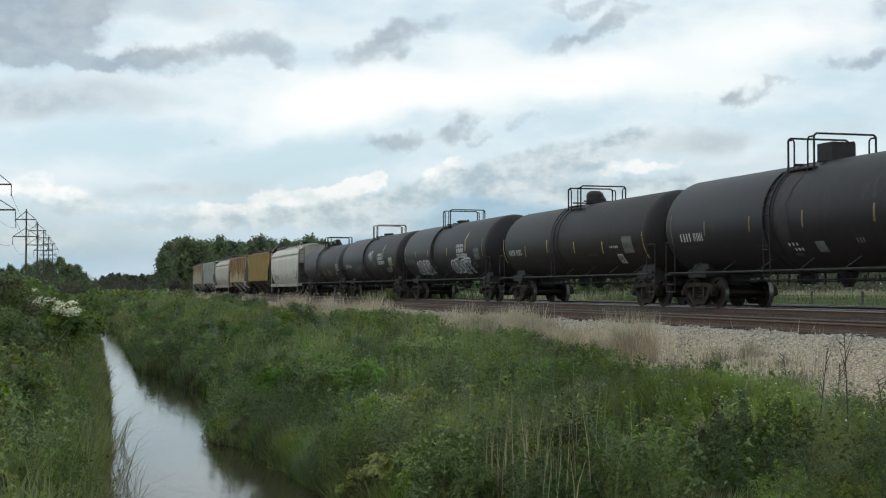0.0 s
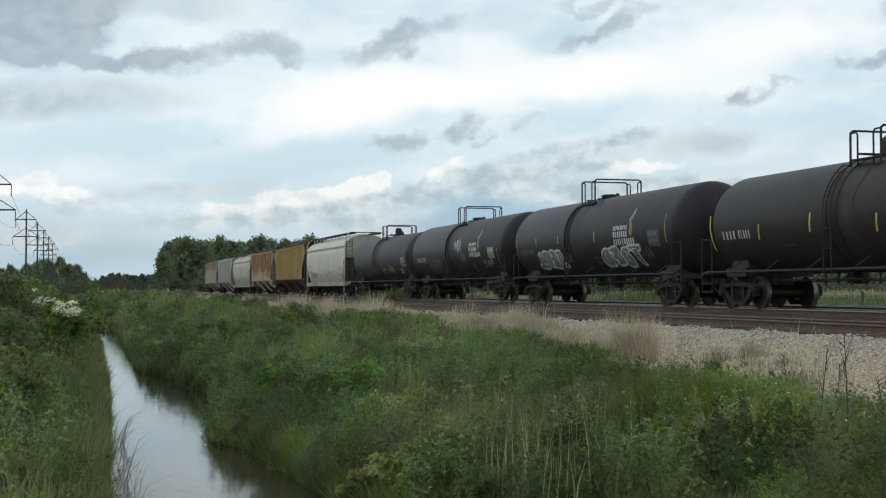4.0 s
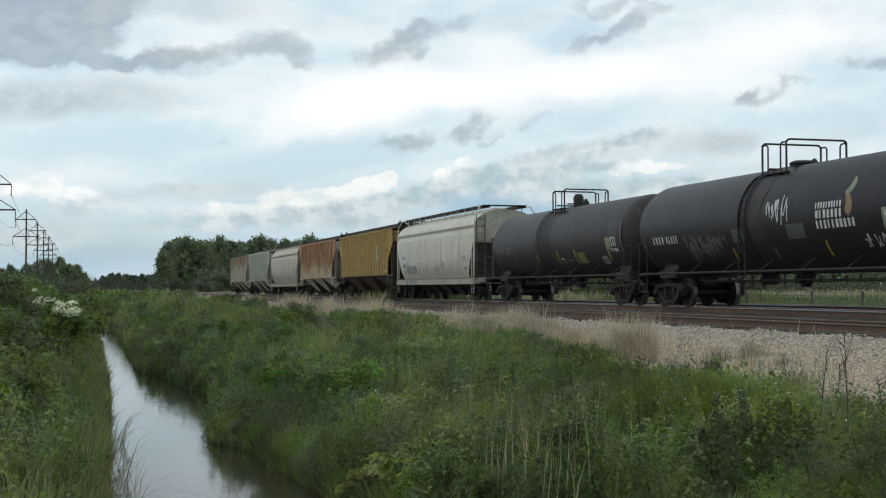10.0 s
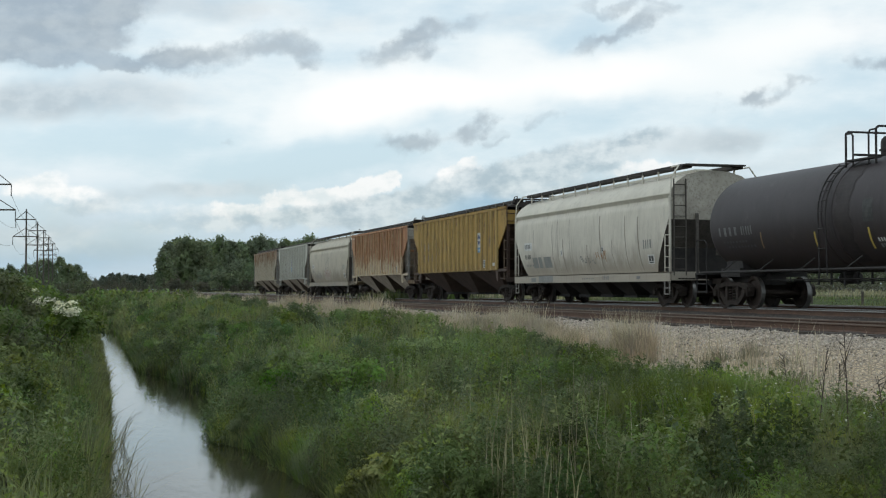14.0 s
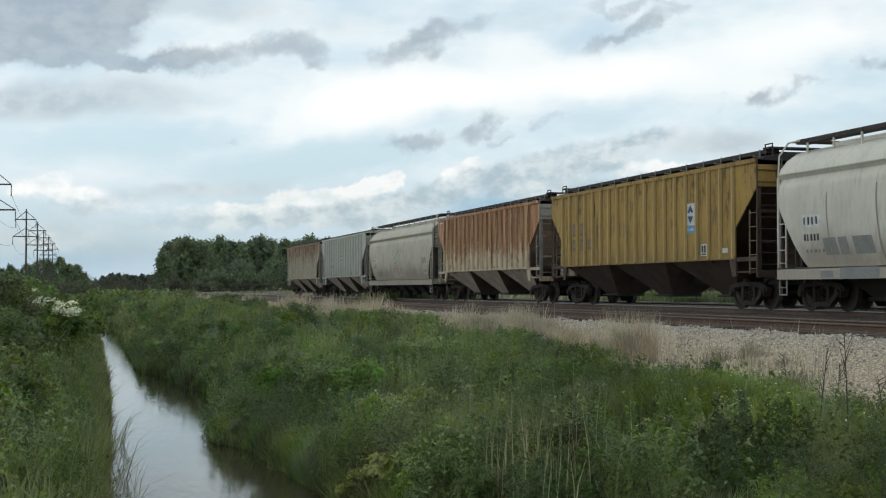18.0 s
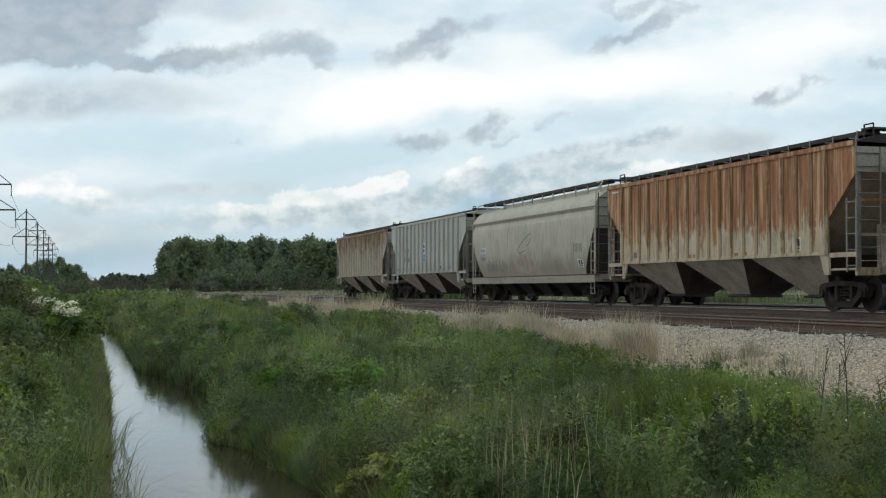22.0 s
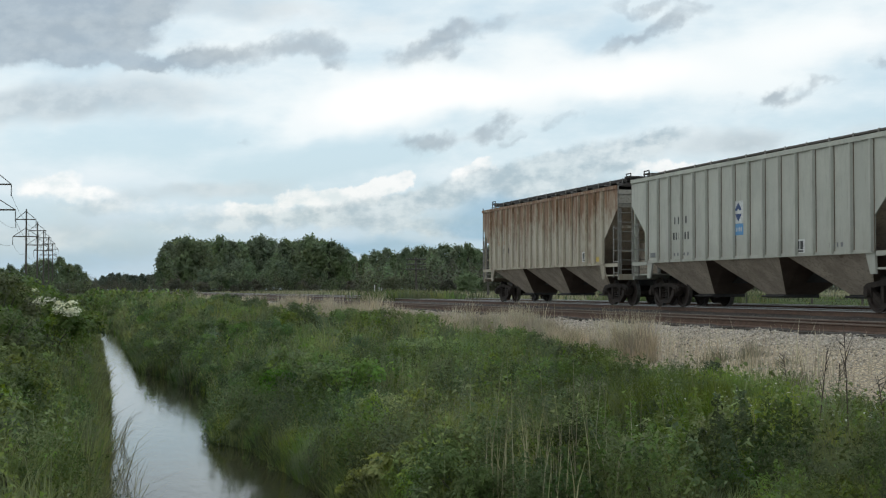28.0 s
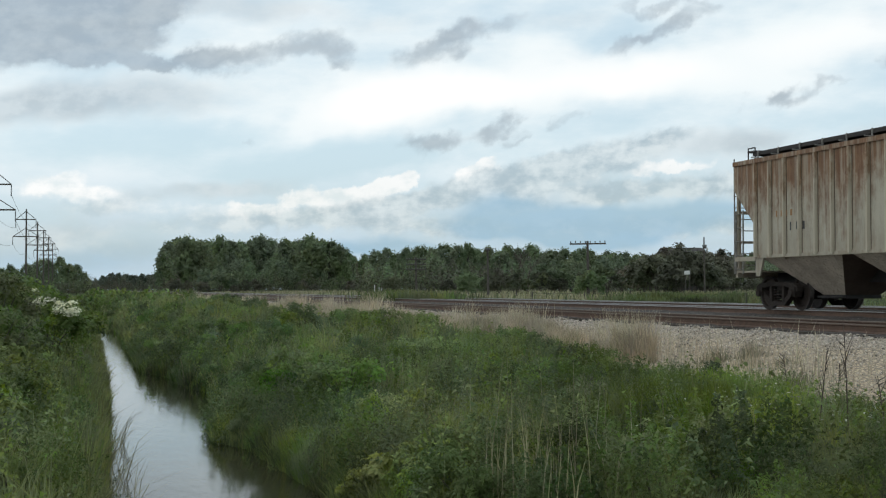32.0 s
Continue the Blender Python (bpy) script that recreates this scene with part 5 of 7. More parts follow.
def paint_hoppers():
    c = CARS["E"]
    service_box(c, on_flat, 4.62, 5.08, 1.58, 1.94)
    marks(c, on_flat, -5.6, -4.6, 2.5, 2.68, 4, M["mark_rust"], 1, 0.5), marks(c, on_flat, -5.2, -3.9, 2.12, 2.34, 4, BK, 2, 0.6)
    patch(c, on_flat, 6.0, 6.3, 1.56, 1.72, YE, "placard")
    c = CARS["D"]
    emblem(c, -0.48, 0.1, 2.1, 3.08, 2.44)
    marks(c, on_flat, -4.45, -3.4, 2.6, 2.83, 4, BK, 1, 0.5), marks(c, on_flat, -4.55, -3.3, 2.1, 2.34, 6, BK, 2, 0.4)
    service_box(c, on_flat, 2.95, 3.42, 1.5, 1.86)
    marks(c, on_flat, -4.5, -3.3, 1.6, 1.7, 5, GY, 3), marks(c, on_flat, 4.6, 5.3, 1.6, 1.72, 4, GY, 4), patch(c, on_flat, -6.3, -5.9, 1.6, 1.75, GY, "placard")
    c = CARS["C"]
    p = patch(c, on_round, -6.5, -5.65, 2.2, 2.46, WH, "placard", "white stencil panel")
    marks(p, on_round, -6.42, -5.72, 2.24, 2.42, 4, BK, 1, 0.4, 0.010), marks(c, on_round, -6.4, -5.7, 1.86, 2.02, 5, GY, 2, 0.3)
    service_box(c, on_round, 5.95, 6.5, 1.4, 1.7), marks(c, on_round, 5.6, 6.5, 1.95, 2.3, 6, M["patch_grey"], 3)
    stroke(c, on_round, [(0.0, 2.2), (-0.9, 2.05), (-1.0, 2.3), (-0.2, 2.65), (0.7, 2.92), (0.85, 2.75), (0.5, 2.5), (0.1, 2.35)], 0.045, GY)
    stroke(c, on_round, [(-2.35, 3.2), (-2.42, 2.8), (-2.38, 2.3)], 0.06, M["streak"])
    scrawl(c, on_round, -5.5, -2.6, 1.25, 1.95, 14, 4, GY, 0.035), scrawl(c, on_sill, -5.4, -2.6, 0.84, 1.08, 8, 5, GY, 0.03)
    blob(c, on_round, [(-1.4, 1.3), (-1.3, 1.9), (-0.6, 2.1), (0.2, 1.95), (0.9, 1.8), (0.95, 1.35), (0.0, 1.2)], M["mark_rose"], "spray_fill", label="faded reddish spray patch")
    scrawl(c, on_round, -1.4, 1.2, 1.3, 2.1, 9, 6, M["mark_red"], 0.03), scrawl(c, on_sill, 0.3, 3.2, 0.86, 1.05, 5, 7, GY, 0.025)
    for i, x in enumerate((-4.2, -2.3, 2.1, 3.0, 4.1, 4.9, 5.4)):
        stroke(c, on_round, [(x, 1.15), (x + 0.05, 1.5), (x - 0.03, 1.8 + 0.13 * (i % 4))], 0.05, M["streak"])
    c = CARS["B"]
    service_box(c, on_flat, 4.85, 5.3, 1.58, 1.92), patch(c, on_flat, -7.5, -6.9, 3.92, 3.98, WH, "placard")
    marks(c, on_flat, -4.6, -3.9, 2.5, 2.7, 2, GY, 1, 0.5), patch(c, on_flat, -5.6, -5.2, 1.6, 1.8, GY, "placard"), marks(c, on_flat, -1.5, -0.6, 1.5, 1.62, 2, M["mark_rust"], 2, 0.2), marks(c, on_flat, 1.6, 2.6, 1.5, 1.6, 2, M["mark_rust"], 3, 0.2)
    c = CARS["A"]
    emblem(c, 3.88, 4.45, 2.28, 3.2, 2.52)
    q = random.Random(88)
    for i in range(34):
        x, z = q.uniform(-6.6, 7.4), q.uniform(2.6, 3.95)
        stroke(c, on_flat, [(x, z), (x + q.gauss(0, 0.03), z - q.uniform(0.08, 0.3)), (x + q.gauss(0, 0.03), z - q.uniform(0.3, 0.6))], q.uniform(0.03, 0.075), M["mark_brown"], "rust_run")
    service_box(c, on_flat, 4.86, 5.26, 1.56, 1.92), patch(c, on_flat, 6.2, 6.6, 1.62, 1.76, WH, "placard")
    [(patch(c, on_flat, xa, xb, za, zc, M["mark_brown"], "placard", "brown stencil panel"), marks(c, on_flat, xa + 0.09, xb - 0.09, za + 0.1, zc - 0.1, 2, M["pale_steel"], n_, 0.45, 0.012)) for n_, (xa, xb, za, zc) in enumerate(((-5.95, -5.4, 2.55, 3.02), (-5.2, -4.65, 2.55, 3.02), (-5.95, -5.4, 2.0, 2.42), (-5.2, -4.65, 2.0, 2.42), (-4.4, -3.95, 2.02, 2.4)))]
    c = CARS["W"]
    p = patch(c, on_round, -6.5, -5.55, 2.16, 2.48, WH, "placard", "white stencil panel")
    marks(p, on_round, -6.42, -5.65, 2.22, 2.42, 4, BK, 1, 0.45, 0.010), marks(c, on_round, -6.45, -5.65, 1.8, 1.98, 5, BK, 2, 0.3), marks(c, on_round, -6.4, -5.4, 1.5, 1.58, 5, GY, 3)
    for x0, x1 in ((-5.45, -4.85), (-4.75, -4.35), (-4.1, -3.25)):
        patch(c, on_round, x0, x1, 1.42, 1.86, M["patch_grey"], "grey_panel", "block of grey cover paint", -0.12)
    patch(c, on_sill, -4.7, -3.0, 0.83, 1.10, M["patch_grey"], "grey_panel"), patch(c, on_sill, -5.6, -5.0, 0.85, 1.02, M["patch_grey"], "grey_panel")
    service_box(c, on_round, 6.0, 6.5, 1.4, 1.7), marks(c, on_round, 5.7, 6.4, 1.9, 2.2, 4, M["patch_grey"], 4)
    for i, (x, z) in enumerate(((-5.3, 3.0), (-3.1, 3.1), (-1.9, 2.5), (-1.2, 3.2), (0.6, 2.2), (1.9, 3.2), (3.0, 2.3), (4.2, 3.1), (5.3, 3.0), (-2.5, 3.3))):
        stroke(c, on_round, [(x, z), (x - 0.02, z - 0.5), (x + 0.06, 1.7), (x + 0.2, 1.2)], 0.035 + 0.02 * (i % 3), M["streak"])
    for x, z in DISCS:
        d = blob(c, on_round, [(x + 0.11 * math.cos(a), z + 0.13 * math.sin(a)) for a in np.linspace(0, TAU, 14)[:-1]], WH, "warning_disc", label="small round white stencil")
        stroke(d, on_round, [(x - 0.06, z - 0.07), (x + 0.06, z + 0.07)], 0.035, BK), stroke(d, on_round, [(x + 0.06, z - 0.07), (x - 0.06, z + 0.07)], 0.035, BK)
    scrawl(c, on_round, -0.3, 1.2, 1.5, 1.8, 6, 5, GY, 0.03), scrawl(c, on_round, 1.4, 2.4, 1.5, 2.0, 5, 6, M["mark_rust"], 0.035)
    marks(c, on_sill, 0.2, 1.4, 0.92, 0.97, 7, GY, 7), marks(c, on_sill, 2.2, 2.8, 0.88, 1.04, 4, GY, 8), patch(c, on_sill, 5.2, 5.5, 0.9, 1.0, GY, "placard")


M["spill"] = plain("spill", (0.022, 0.0175, 0.0175), (0.044, 0.035, 0.034), 2.5, 0.6, spec=0.3)
for name, size, at in (("T1", SMALL, -0.15), ("T2", LARGE, -0.1), ("T3", LARGE, -0.8), ("T4", SMALL, -0.3), ("T5", LARGE, -0.8)):
    tank_size(size)
    q = random.Random(name)
    g = Geo()
    zs = [1.25 + (TANK_Z + TANK_R * 0.97 - 1.25) * i / 26 for i in range(27)]
    l = [at - 0.30 - 0.05 * math.sin(i * 0.8 + at) - q.uniform(0, 0.14) for i in range(27)]
    r = [at + 0.22 + 0.06 * math.sin(i * 0.6 + 2) + q.uniform(0, 0.16) for i in range(27)]
    g.add([(x, on_tank(z, 0.008), z) for z, xa, xb in zip(zs, l, r) for x in (xa, xb)], [(2 * i, 2 * i + 1, 2 * i + 3, 2 * i + 2) for i in range(26)])
    part("spill_stain", g, M["spill"], CARS[name], "dark brown spill below the fittings")
M["mark_rose"] = plain("mark_rose", (0.36, 0.29, 0.25), (0.42, 0.37, 0.31), 3, 0.7)
M["mark_rust"] = plain("mark_rust", (0.30, 0.15, 0.06), (0.36, 0.2, 0.09), 5, 0.8)
M["mark_brown"] = plain("mark_brown", (0.15, 0.10, 0.055), (0.22, 0.15, 0.085), 5, 0.8)
paint_tanks()
paint_hoppers()

# ---- plants ----
RNG = np.random.default_rng(7)


def leaf_material(name, tones, through_light=0.38, rough=0.6, patch=0.25, jitter=0.14, plant=8.0, vary=0.85, warm=0.445, stand=2.2):
    """Foliage whose tone changes from patch to patch and from leaf to leaf."""
    k = Mat(name, rough, spec=0.25)
    where = k.place()
    big, mid = k.noise(patch, 3, co=where), k.noise(patch * 5, 3, co=where)
    c = k.mix(k.ramp(big, 0.35, 0.65), tones[0], tones[1])
    c = k.mix(k.ramp(mid, 0.45, 0.7), c, tones[2])
    spot = k.noise(patch * 13, 2, co=where)
    c = k.mix(k.math("MULTIPLY", k.ramp(spot, 0.42, 0.66), 0.35), c, tuple(x * 0.6 for x in tones[0]))
    # one plant differs from the next in depth of green and in how grey or yellow it is
    cell = k.n.new("ShaderNodeTexVoronoi")
    cell.inputs["Scale"].default_value = patch * plant
    k.l.new(where, cell.inputs["Vector"])
    each = k.n.new("ShaderNodeSeparateColor")
    k.l.new(cell.outputs["Color"], each.inputs[0])
    # whole stands are paler or deeper, fresher or more yellow than their neighbours
    depth = k.math("MULTIPLY", k.math("SUBTRACT", k.noise(0.62, 2, (0.55, 1, 1), co=where), 0.5), stand)
    fresh = k.math("MULTIPLY", k.math("SUBTRACT", k.noise(0.41, 2, (0.6, 1, 1), co=where), 0.5), 0.05 * stand)
    hue = k.n.new("ShaderNodeHueSaturation")
    r = k.island()
    k.put(hue.inputs["Hue"], k.math("ADD", k.math("MULTIPLY", k.chance(), 0.02), k.math("ADD", k.math("MULTIPLY", r, 0.022), k.math("ADD", k.math("MULTIPLY", each.outputs[1], 0.035), k.math("ADD", fresh, warm)))))
    k.put(hue.inputs["Saturation"], k.math("ADD", k.math("MULTIPLY", each.outputs[2], 0.40), 0.78))
    k.put(hue.inputs["Value"], k.math("ADD", k.math("MULTIPLY", k.math("FRACT", k.math("MULTIPLY", r, 17.3)), jitter * 1.5), k.math("ADD", k.math("ADD", k.math("MULTIPLY", each.outputs[0], vary), depth), 1.115 - vary * 0.5 - jitter * 0.6)))
    k.put(hue.inputs["Color"], c)
    k.colour(hue.outputs[0])
    tr = k.n.new("ShaderNodeBsdfTranslucent")
    k.put(tr.inputs["Color"], hue.outputs[0])
    mx = k.n.new("ShaderNodeMixShader")
    mx.inputs[0].default_value = through_light
    k.l.new(k.p.outputs[0], mx.inputs[1]), k.l.new(tr.outputs[0], mx.inputs[2])
    k.l.new(mx.outputs[0], k.n["Material Output"].inputs["Surface"])
    return k.m


M["grass"] = leaf_material("grass", ((0.145, 0.195, 0.066), (0.22, 0.25, 0.092), (0.195, 0.205, 0.105)))
M["weed"] = leaf_material("weed", ((0.11, 0.18, 0.053), (0.17, 0.235, 0.063), (0.13, 0.165, 0.075)))
M["bush_leaf"] = leaf_material("bush_leaf", ((0.08, 0.145, 0.032), (0.122, 0.20, 0.04), (0.07, 0.125, 0.038)))
M["bright_leaf"] = leaf_material("bright_leaf", ((0.14, 0.215, 0.045), (0.185, 0.265, 0.055), (0.125, 0.19, 0.05)))
M["dark_leaf"] = leaf_material("dark_leaf", ((0.096, 0.142, 0.054), (0.115, 0.165, 0.06), (0.09, 0.128, 0.06)))
M["dry_grass"] = leaf_material("dry_grass", ((0.47, 0.385, 0.29), (0.41, 0.34, 0.245), (0.33, 0.285, 0.195)), 0.2, warm=0.466, vary=0.7, stand=0.8)
M["reed"] = leaf_material("reed", ((0.20, 0.22, 0.09), (0.26, 0.25, 0.13), (0.15, 0.19, 0.07)), 0.25, warm=0.47, vary=0.7, stand=0.6)
M["tuft"] = leaf_material("tuft", ((0.27, 0.235, 0.17), (0.19, 0.185, 0.10), (0.24, 0.21, 0.15)), 0.2, warm=0.468, vary=0.7, stand=0.6)
M["straw"] = leaf_material("straw", ((0.36, 0.32, 0.20), (0.29, 0.265, 0.155), (0.24, 0.225, 0.12)), 0.2, warm=0.468, vary=0.7, stand=0.6)
# paler, greyer greens put the haze of distance into the trees' colour
M["tree_leaf"] = leaf_material("tree_leaf", ((0.138, 0.184, 0.102), (0.164, 0.215, 0.105), (0.126, 0.168, 0.104)), 0.45, patch=0.03, jitter=0.12, plant=5.0, vary=0.36, stand=0.4)
M["far_leaf"] = leaf_material("far_leaf", ((0.092, 0.115, 0.085), (0.102, 0.125, 0.088), (0.084, 0.105, 0.082)), 0.45, patch=0.03, jitter=0.12, plant=5.0, vary=0.4, stand=0.3)
M["brush_leaf"] = leaf_material("brush_leaf", ((0.085, 0.092, 0.053), (0.115, 0.105, 0.073), (0.075, 0.098, 0.048)), 0.3, patch=0.02, jitter=0.16)
M["flower"] = leaf_material("flower", ((0.84, 0.81, 0.64), (0.86, 0.83, 0.68), (0.8, 0.77, 0.6)), 0.2, vary=0.2, warm=0.47, stand=0.0)
M["flower_dull"] = leaf_material("flower_dull", ((0.42, 0.44, 0.33), (0.46, 0.46, 0.36), (0.36, 0.40, 0.28)), 0.2)
M["bark"] = plain("bark", (0.06, 0.05, 0.042), (0.1, 0.085, 0.07), 4, 0.9, bump=0.5)
M["dead_stem"] = plain("dead_stem", (0.07, 0.055, 0.045), (0.12, 0.095, 0.075), 8, 0.9)


def value_noise(x, y, scale, seed):
    """Smooth noise between 0 and 1 on arrays."""
    table = np.random.default_rng(seed).random((64, 64))
    u, v = x * scale, y * scale
    i, j = np.floor(u).astype(int), np.floor(v).astype(int)
    fu, fv = u - i, v - j
    fu, fv = fu * fu * (3 - 2 * fu), fv * fv * (3 - 2 * fv)
    at = lambda a, b: table[a % 64, b % 64]
    return (at(i, j) * (1 - fu) + at(i + 1, j) * fu) * (1 - fv) + (at(i, j + 1) * (1 - fu) + at(i + 1, j + 1) * fu) * fv


def blades(name, root, height, width, lean, material, curl=0.35, way=None):
    """Blades of grass: three triangles each, bent to one side."""
    n = len(root)
    face = RNG.random(n) * TAU
    way = RNG.random(n) * TAU if way is None else way
    side = np.stack([np.cos(face), np.sin(face), np.zeros(n)], 1) * (width / 2)[:, None]
    bend = np.stack([np.cos(way), np.sin(way), np.zeros(n)], 1) * (height * lean)[:, None]
    up = np.zeros((n, 3))
    up[:, 2] = height
    mid = root + up * 0.55 + bend * curl
    tip = root + up * (1 - 0.25 * lean[:, None]) + bend
    v = np.stack([root - side, root + side, mid - side * 0.8, mid + side * 0.8, tip], 1).reshape(-1, 3)
    b = np.arange(n)[:, None] * 5
    f = np.concatenate([b + np.array([[0, 1, 3]]), b + np.array([[0, 3, 2]]), b + np.array([[2, 3, 4]])], 0)
    return quick(name, v, f, material)


def leaves(name, centre, size, material, droop=0.4):
    """Loose leaves: one pointed quad each, turned at random."""
    n = len(centre)
    a, t = RNG.random(n) * TAU, RNG.normal(0.15, droop, n)
    along = np.stack([np.cos(a) * np.cos(t), np.sin(a) * np.cos(t), np.sin(t)], 1)
    across = np.cross(along, RNG.normal(size=(n, 3)) * 0.5 + np.array([0, 0, 1.0]))
    across /= np.linalg.norm(across, axis=1)[:, None] + 1e-9
    l, w = (size * 0.5)[:, None], (size * 0.24)[:, None]
    v = np.stack([centre - along * l, centre + across * w - along * l * 0.1, centre + along * l, centre - across * w - along * l * 0.1], 1).reshape(-1, 3)
    return quick(name, v, np.arange(n)[:, None] * 4 + np.array([[0, 1, 2, 3]]), material)


def slivers(name, centre, size, material, droop=0.45, width=0.34, rise=0.2):
    """Narrow pointed leaves: one triangle each."""
    n = len(centre)
    a, t = RNG.random(n) * TAU, RNG.normal(rise, droop, n)
    along = np.stack([np.cos(a) * np.cos(t), np.sin(a) * np.cos(t), np.sin(t)], 1)
    across = np.cross(along, RNG.normal(size=(n, 3)) * 0.6 + np.array([0, 0, 1.0]))
    across /= np.linalg.norm(across, axis=1)[:, None] + 1e-9
    l, w = (size * 0.5)[:, None], (size * width * 0.5)[:, None]
    v = np.stack([centre - along * l + across * w, centre - along * l * 0.6 - across * w, centre + along * l], 1).reshape(-1, 3)
    return quick(name, v, np.arange(n)[:, None] * 3 + np.array([[0, 1, 2]]), material)


def facing(name, centre, normal, size, material, wild=0.55, width=0.6, simple=False):
    """Pointed leaves that lie across the given directions, each tilted a little at random."""
    n = len(centre)
    nn = normal + RNG.normal(0, wild, (n, 3))
    nn /= np.linalg.norm(nn, axis=1)[:, None] + 1e-9
    along = np.cross(nn, RNG.normal(size=(n, 3)))
    along /= np.linalg.norm(along, axis=1)[:, None] + 1e-9
    along[:, 2] -= 0.25
    across = np.cross(nn, along)
    across /= np.linalg.norm(across, axis=1)[:, None] + 1e-9
    l, w = (size * 0.5)[:, None], (size * width * 0.5)[:, None]
    if simple:
        v = np.stack([centre - along * l * 0.8 - across * w, centre - along * l * 0.5 + across * w, centre + along * l], 1).reshape(-1, 3)
        return quick(name, v, np.arange(n)[:, None] * 3 + np.array([[0, 1, 2]]), material)
    v = np.stack([centre - along * l, centre + across * w - along * l * 0.15, centre + along * l, centre - across * w - along * l * 0.15], 1).reshape(-1, 3)
    return quick(name, v, np.arange(n)[:, None] * 4 + np.array([[0, 1, 2, 3]]), material)


def scatter(n, x_near, x_far, y0, y1, keep=None):
    """Roots over a strip, thinning out with the distance along it."""
    x = -np.exp(RNG.uniform(math.log(x_near), math.log(x_far), n))
    y = RNG.uniform(y0, y1, n)
    if keep is not None:
        k = keep(x, y) > RNG.random(n)
        x, y = x[k], y[k]
    return x, y


def ditch_right(x):
    return np.interp(x, DITCH_X, DITCH_R)


def stuff(name, label, category, data):
    return thing(name, label, category, kind="stuff", data=data)


def tufted(x, y, each):
    """Roots gathered into tufts whose blades fan outwards; returns places, ways to lean and vigour."""
    n = len(x)
    a, r = RNG.random((n, each)) * TAU, np.abs(RNG.normal(0, 1, (n, each)))
    wide = (0.07 + 0.0022 * np.abs(x))[:, None] * RNG.uniform(0.6, 1.4, (n, 1))
    vigour = np.repeat(RNG.uniform(0.65, 1.5, n), each)
    return (x[:, None] + np.cos(a) * r * wide).ravel(), (y[:, None] + np.sin(a) * r * wide).ravel(), (a + RNG.normal(0, 0.5, a.shape)).ravel(), vigour


def sightline_cap(x, y):
    """Growth is cut low towards the gravel's foot, to stay under the camera's sightline."""
    h = 0.5455 - 0.0178 * x - 0.1613 * y - terrain(x, y) + 0.16 * (value_noise(x, y, 0.9, 98) - 0.5)
    return np.where((x > -34) & (y > 4.5), np.clip(h, 0.04, 3.0), 3.0)


def sward(x, y):
    """How tall the growth stands at a place on the near banks."""
    h = 0.25 + 0.75 * value_noise(x, y, 0.42, 3) + 0.32 * value_noise(x, y, 1.5, 4)
    h = h * np.interp(y, [-30, -4, 0.3, 1.0, 2.3, 2.8, 5, 8, 9.2, 10.4], [1.1, 1.1, 0.9, 0.75, 0.7, 1.0, 1.05, 0.95, 0.6, 0.25])
    far_strip = np.interp(x, [-70, -45, -22], [1.15, 1.1, 1.0])
    return np.minimum(h * far_strip, sightline_cap(x, y) * 1.05)


def bank_grass():
    def bank(x, y):
        r = ditch_right(x)
        dry = np.interp(y - r, [-0.25, -0.05, 6.2, 7.6], [0, 1, 1, 0.55])
        return np.maximum(dry, (x < -84) * 1.0)
    x, y, lean_way, tuft = tufted(*scatter(8200, 7.5, 190, 2.0, 10.2, bank), 11)
    edge = np.interp(x, [-60, -30, -20, -8], [11.2, 10.5, 9.9, 9.2])
    k = (y < edge) & ((y > ditch_right(x) + 0.02) | (x < -84))
    x, y, lean_way, tuft = x[k], y[k], lean_way[k], tuft[k]
    d = np.abs(x)
    z = terrain(x, y) - 0.03
    h = sward(x, y) * tuft * RNG.uniform(0.55, 1.0, len(x)) * np.interp(value_noise(x, y, 0.33, 77), [0.35, 0.6], [0.55, 1.1]) * np.interp(x, [-30, -18], [1.1, 0.62])
    w = np.clip(0.0055 + 0.00042 * d, 0.006, 0.06) * RNG.uniform(0.7, 1.3, len(x))
    stuff("bank_grass", "long green grass on the bank between ditch and siding", "grass", blades("bank_grass", np.stack([x, y, z], 1), h, w, RNG.uniform(0.1, 0.6, len(x)), M["grass"], 0.35, lean_way))
    def left(x, y):
        return np.interp(y - (np.interp(x, EDGE_X, EDGE_L) - 0.85), [0.5, 0.85], [1, 0])
    x, y = scatter(3300, 9, 190, -13, 1.2, left)
    x, y, lean_way, tuft = tufted(x, np.where(RNG.random(len(y)) < 0.6, -np.abs(y) * 0.35 + 0.6, y), 11)
    k = left(x, y) > 0.2
    x, y, lean_way, tuft = x[k], y[k], lean_way[k], tuft[k]
    d = np.abs(x)
    h = sward(x, y) * tuft * RNG.uniform(0.55, 1.0, len(x)) * np.interp(y, [-1.2, -0.2], [0.5, 1.0])
    w = np.clip(0.0055 + 0.00042 * d, 0.006, 0.06) * RNG.uniform(0.7, 1.3, len(x))
    stuff("ditch_grass", "long green grass hanging over the ditch edge", "grass", blades("ditch_grass", np.stack([x, y, terrain(x, y) - 0.03], 1), h, w, RNG.uniform(0.1, 0.6, len(x)), M["grass"], 0.35, lean_way))


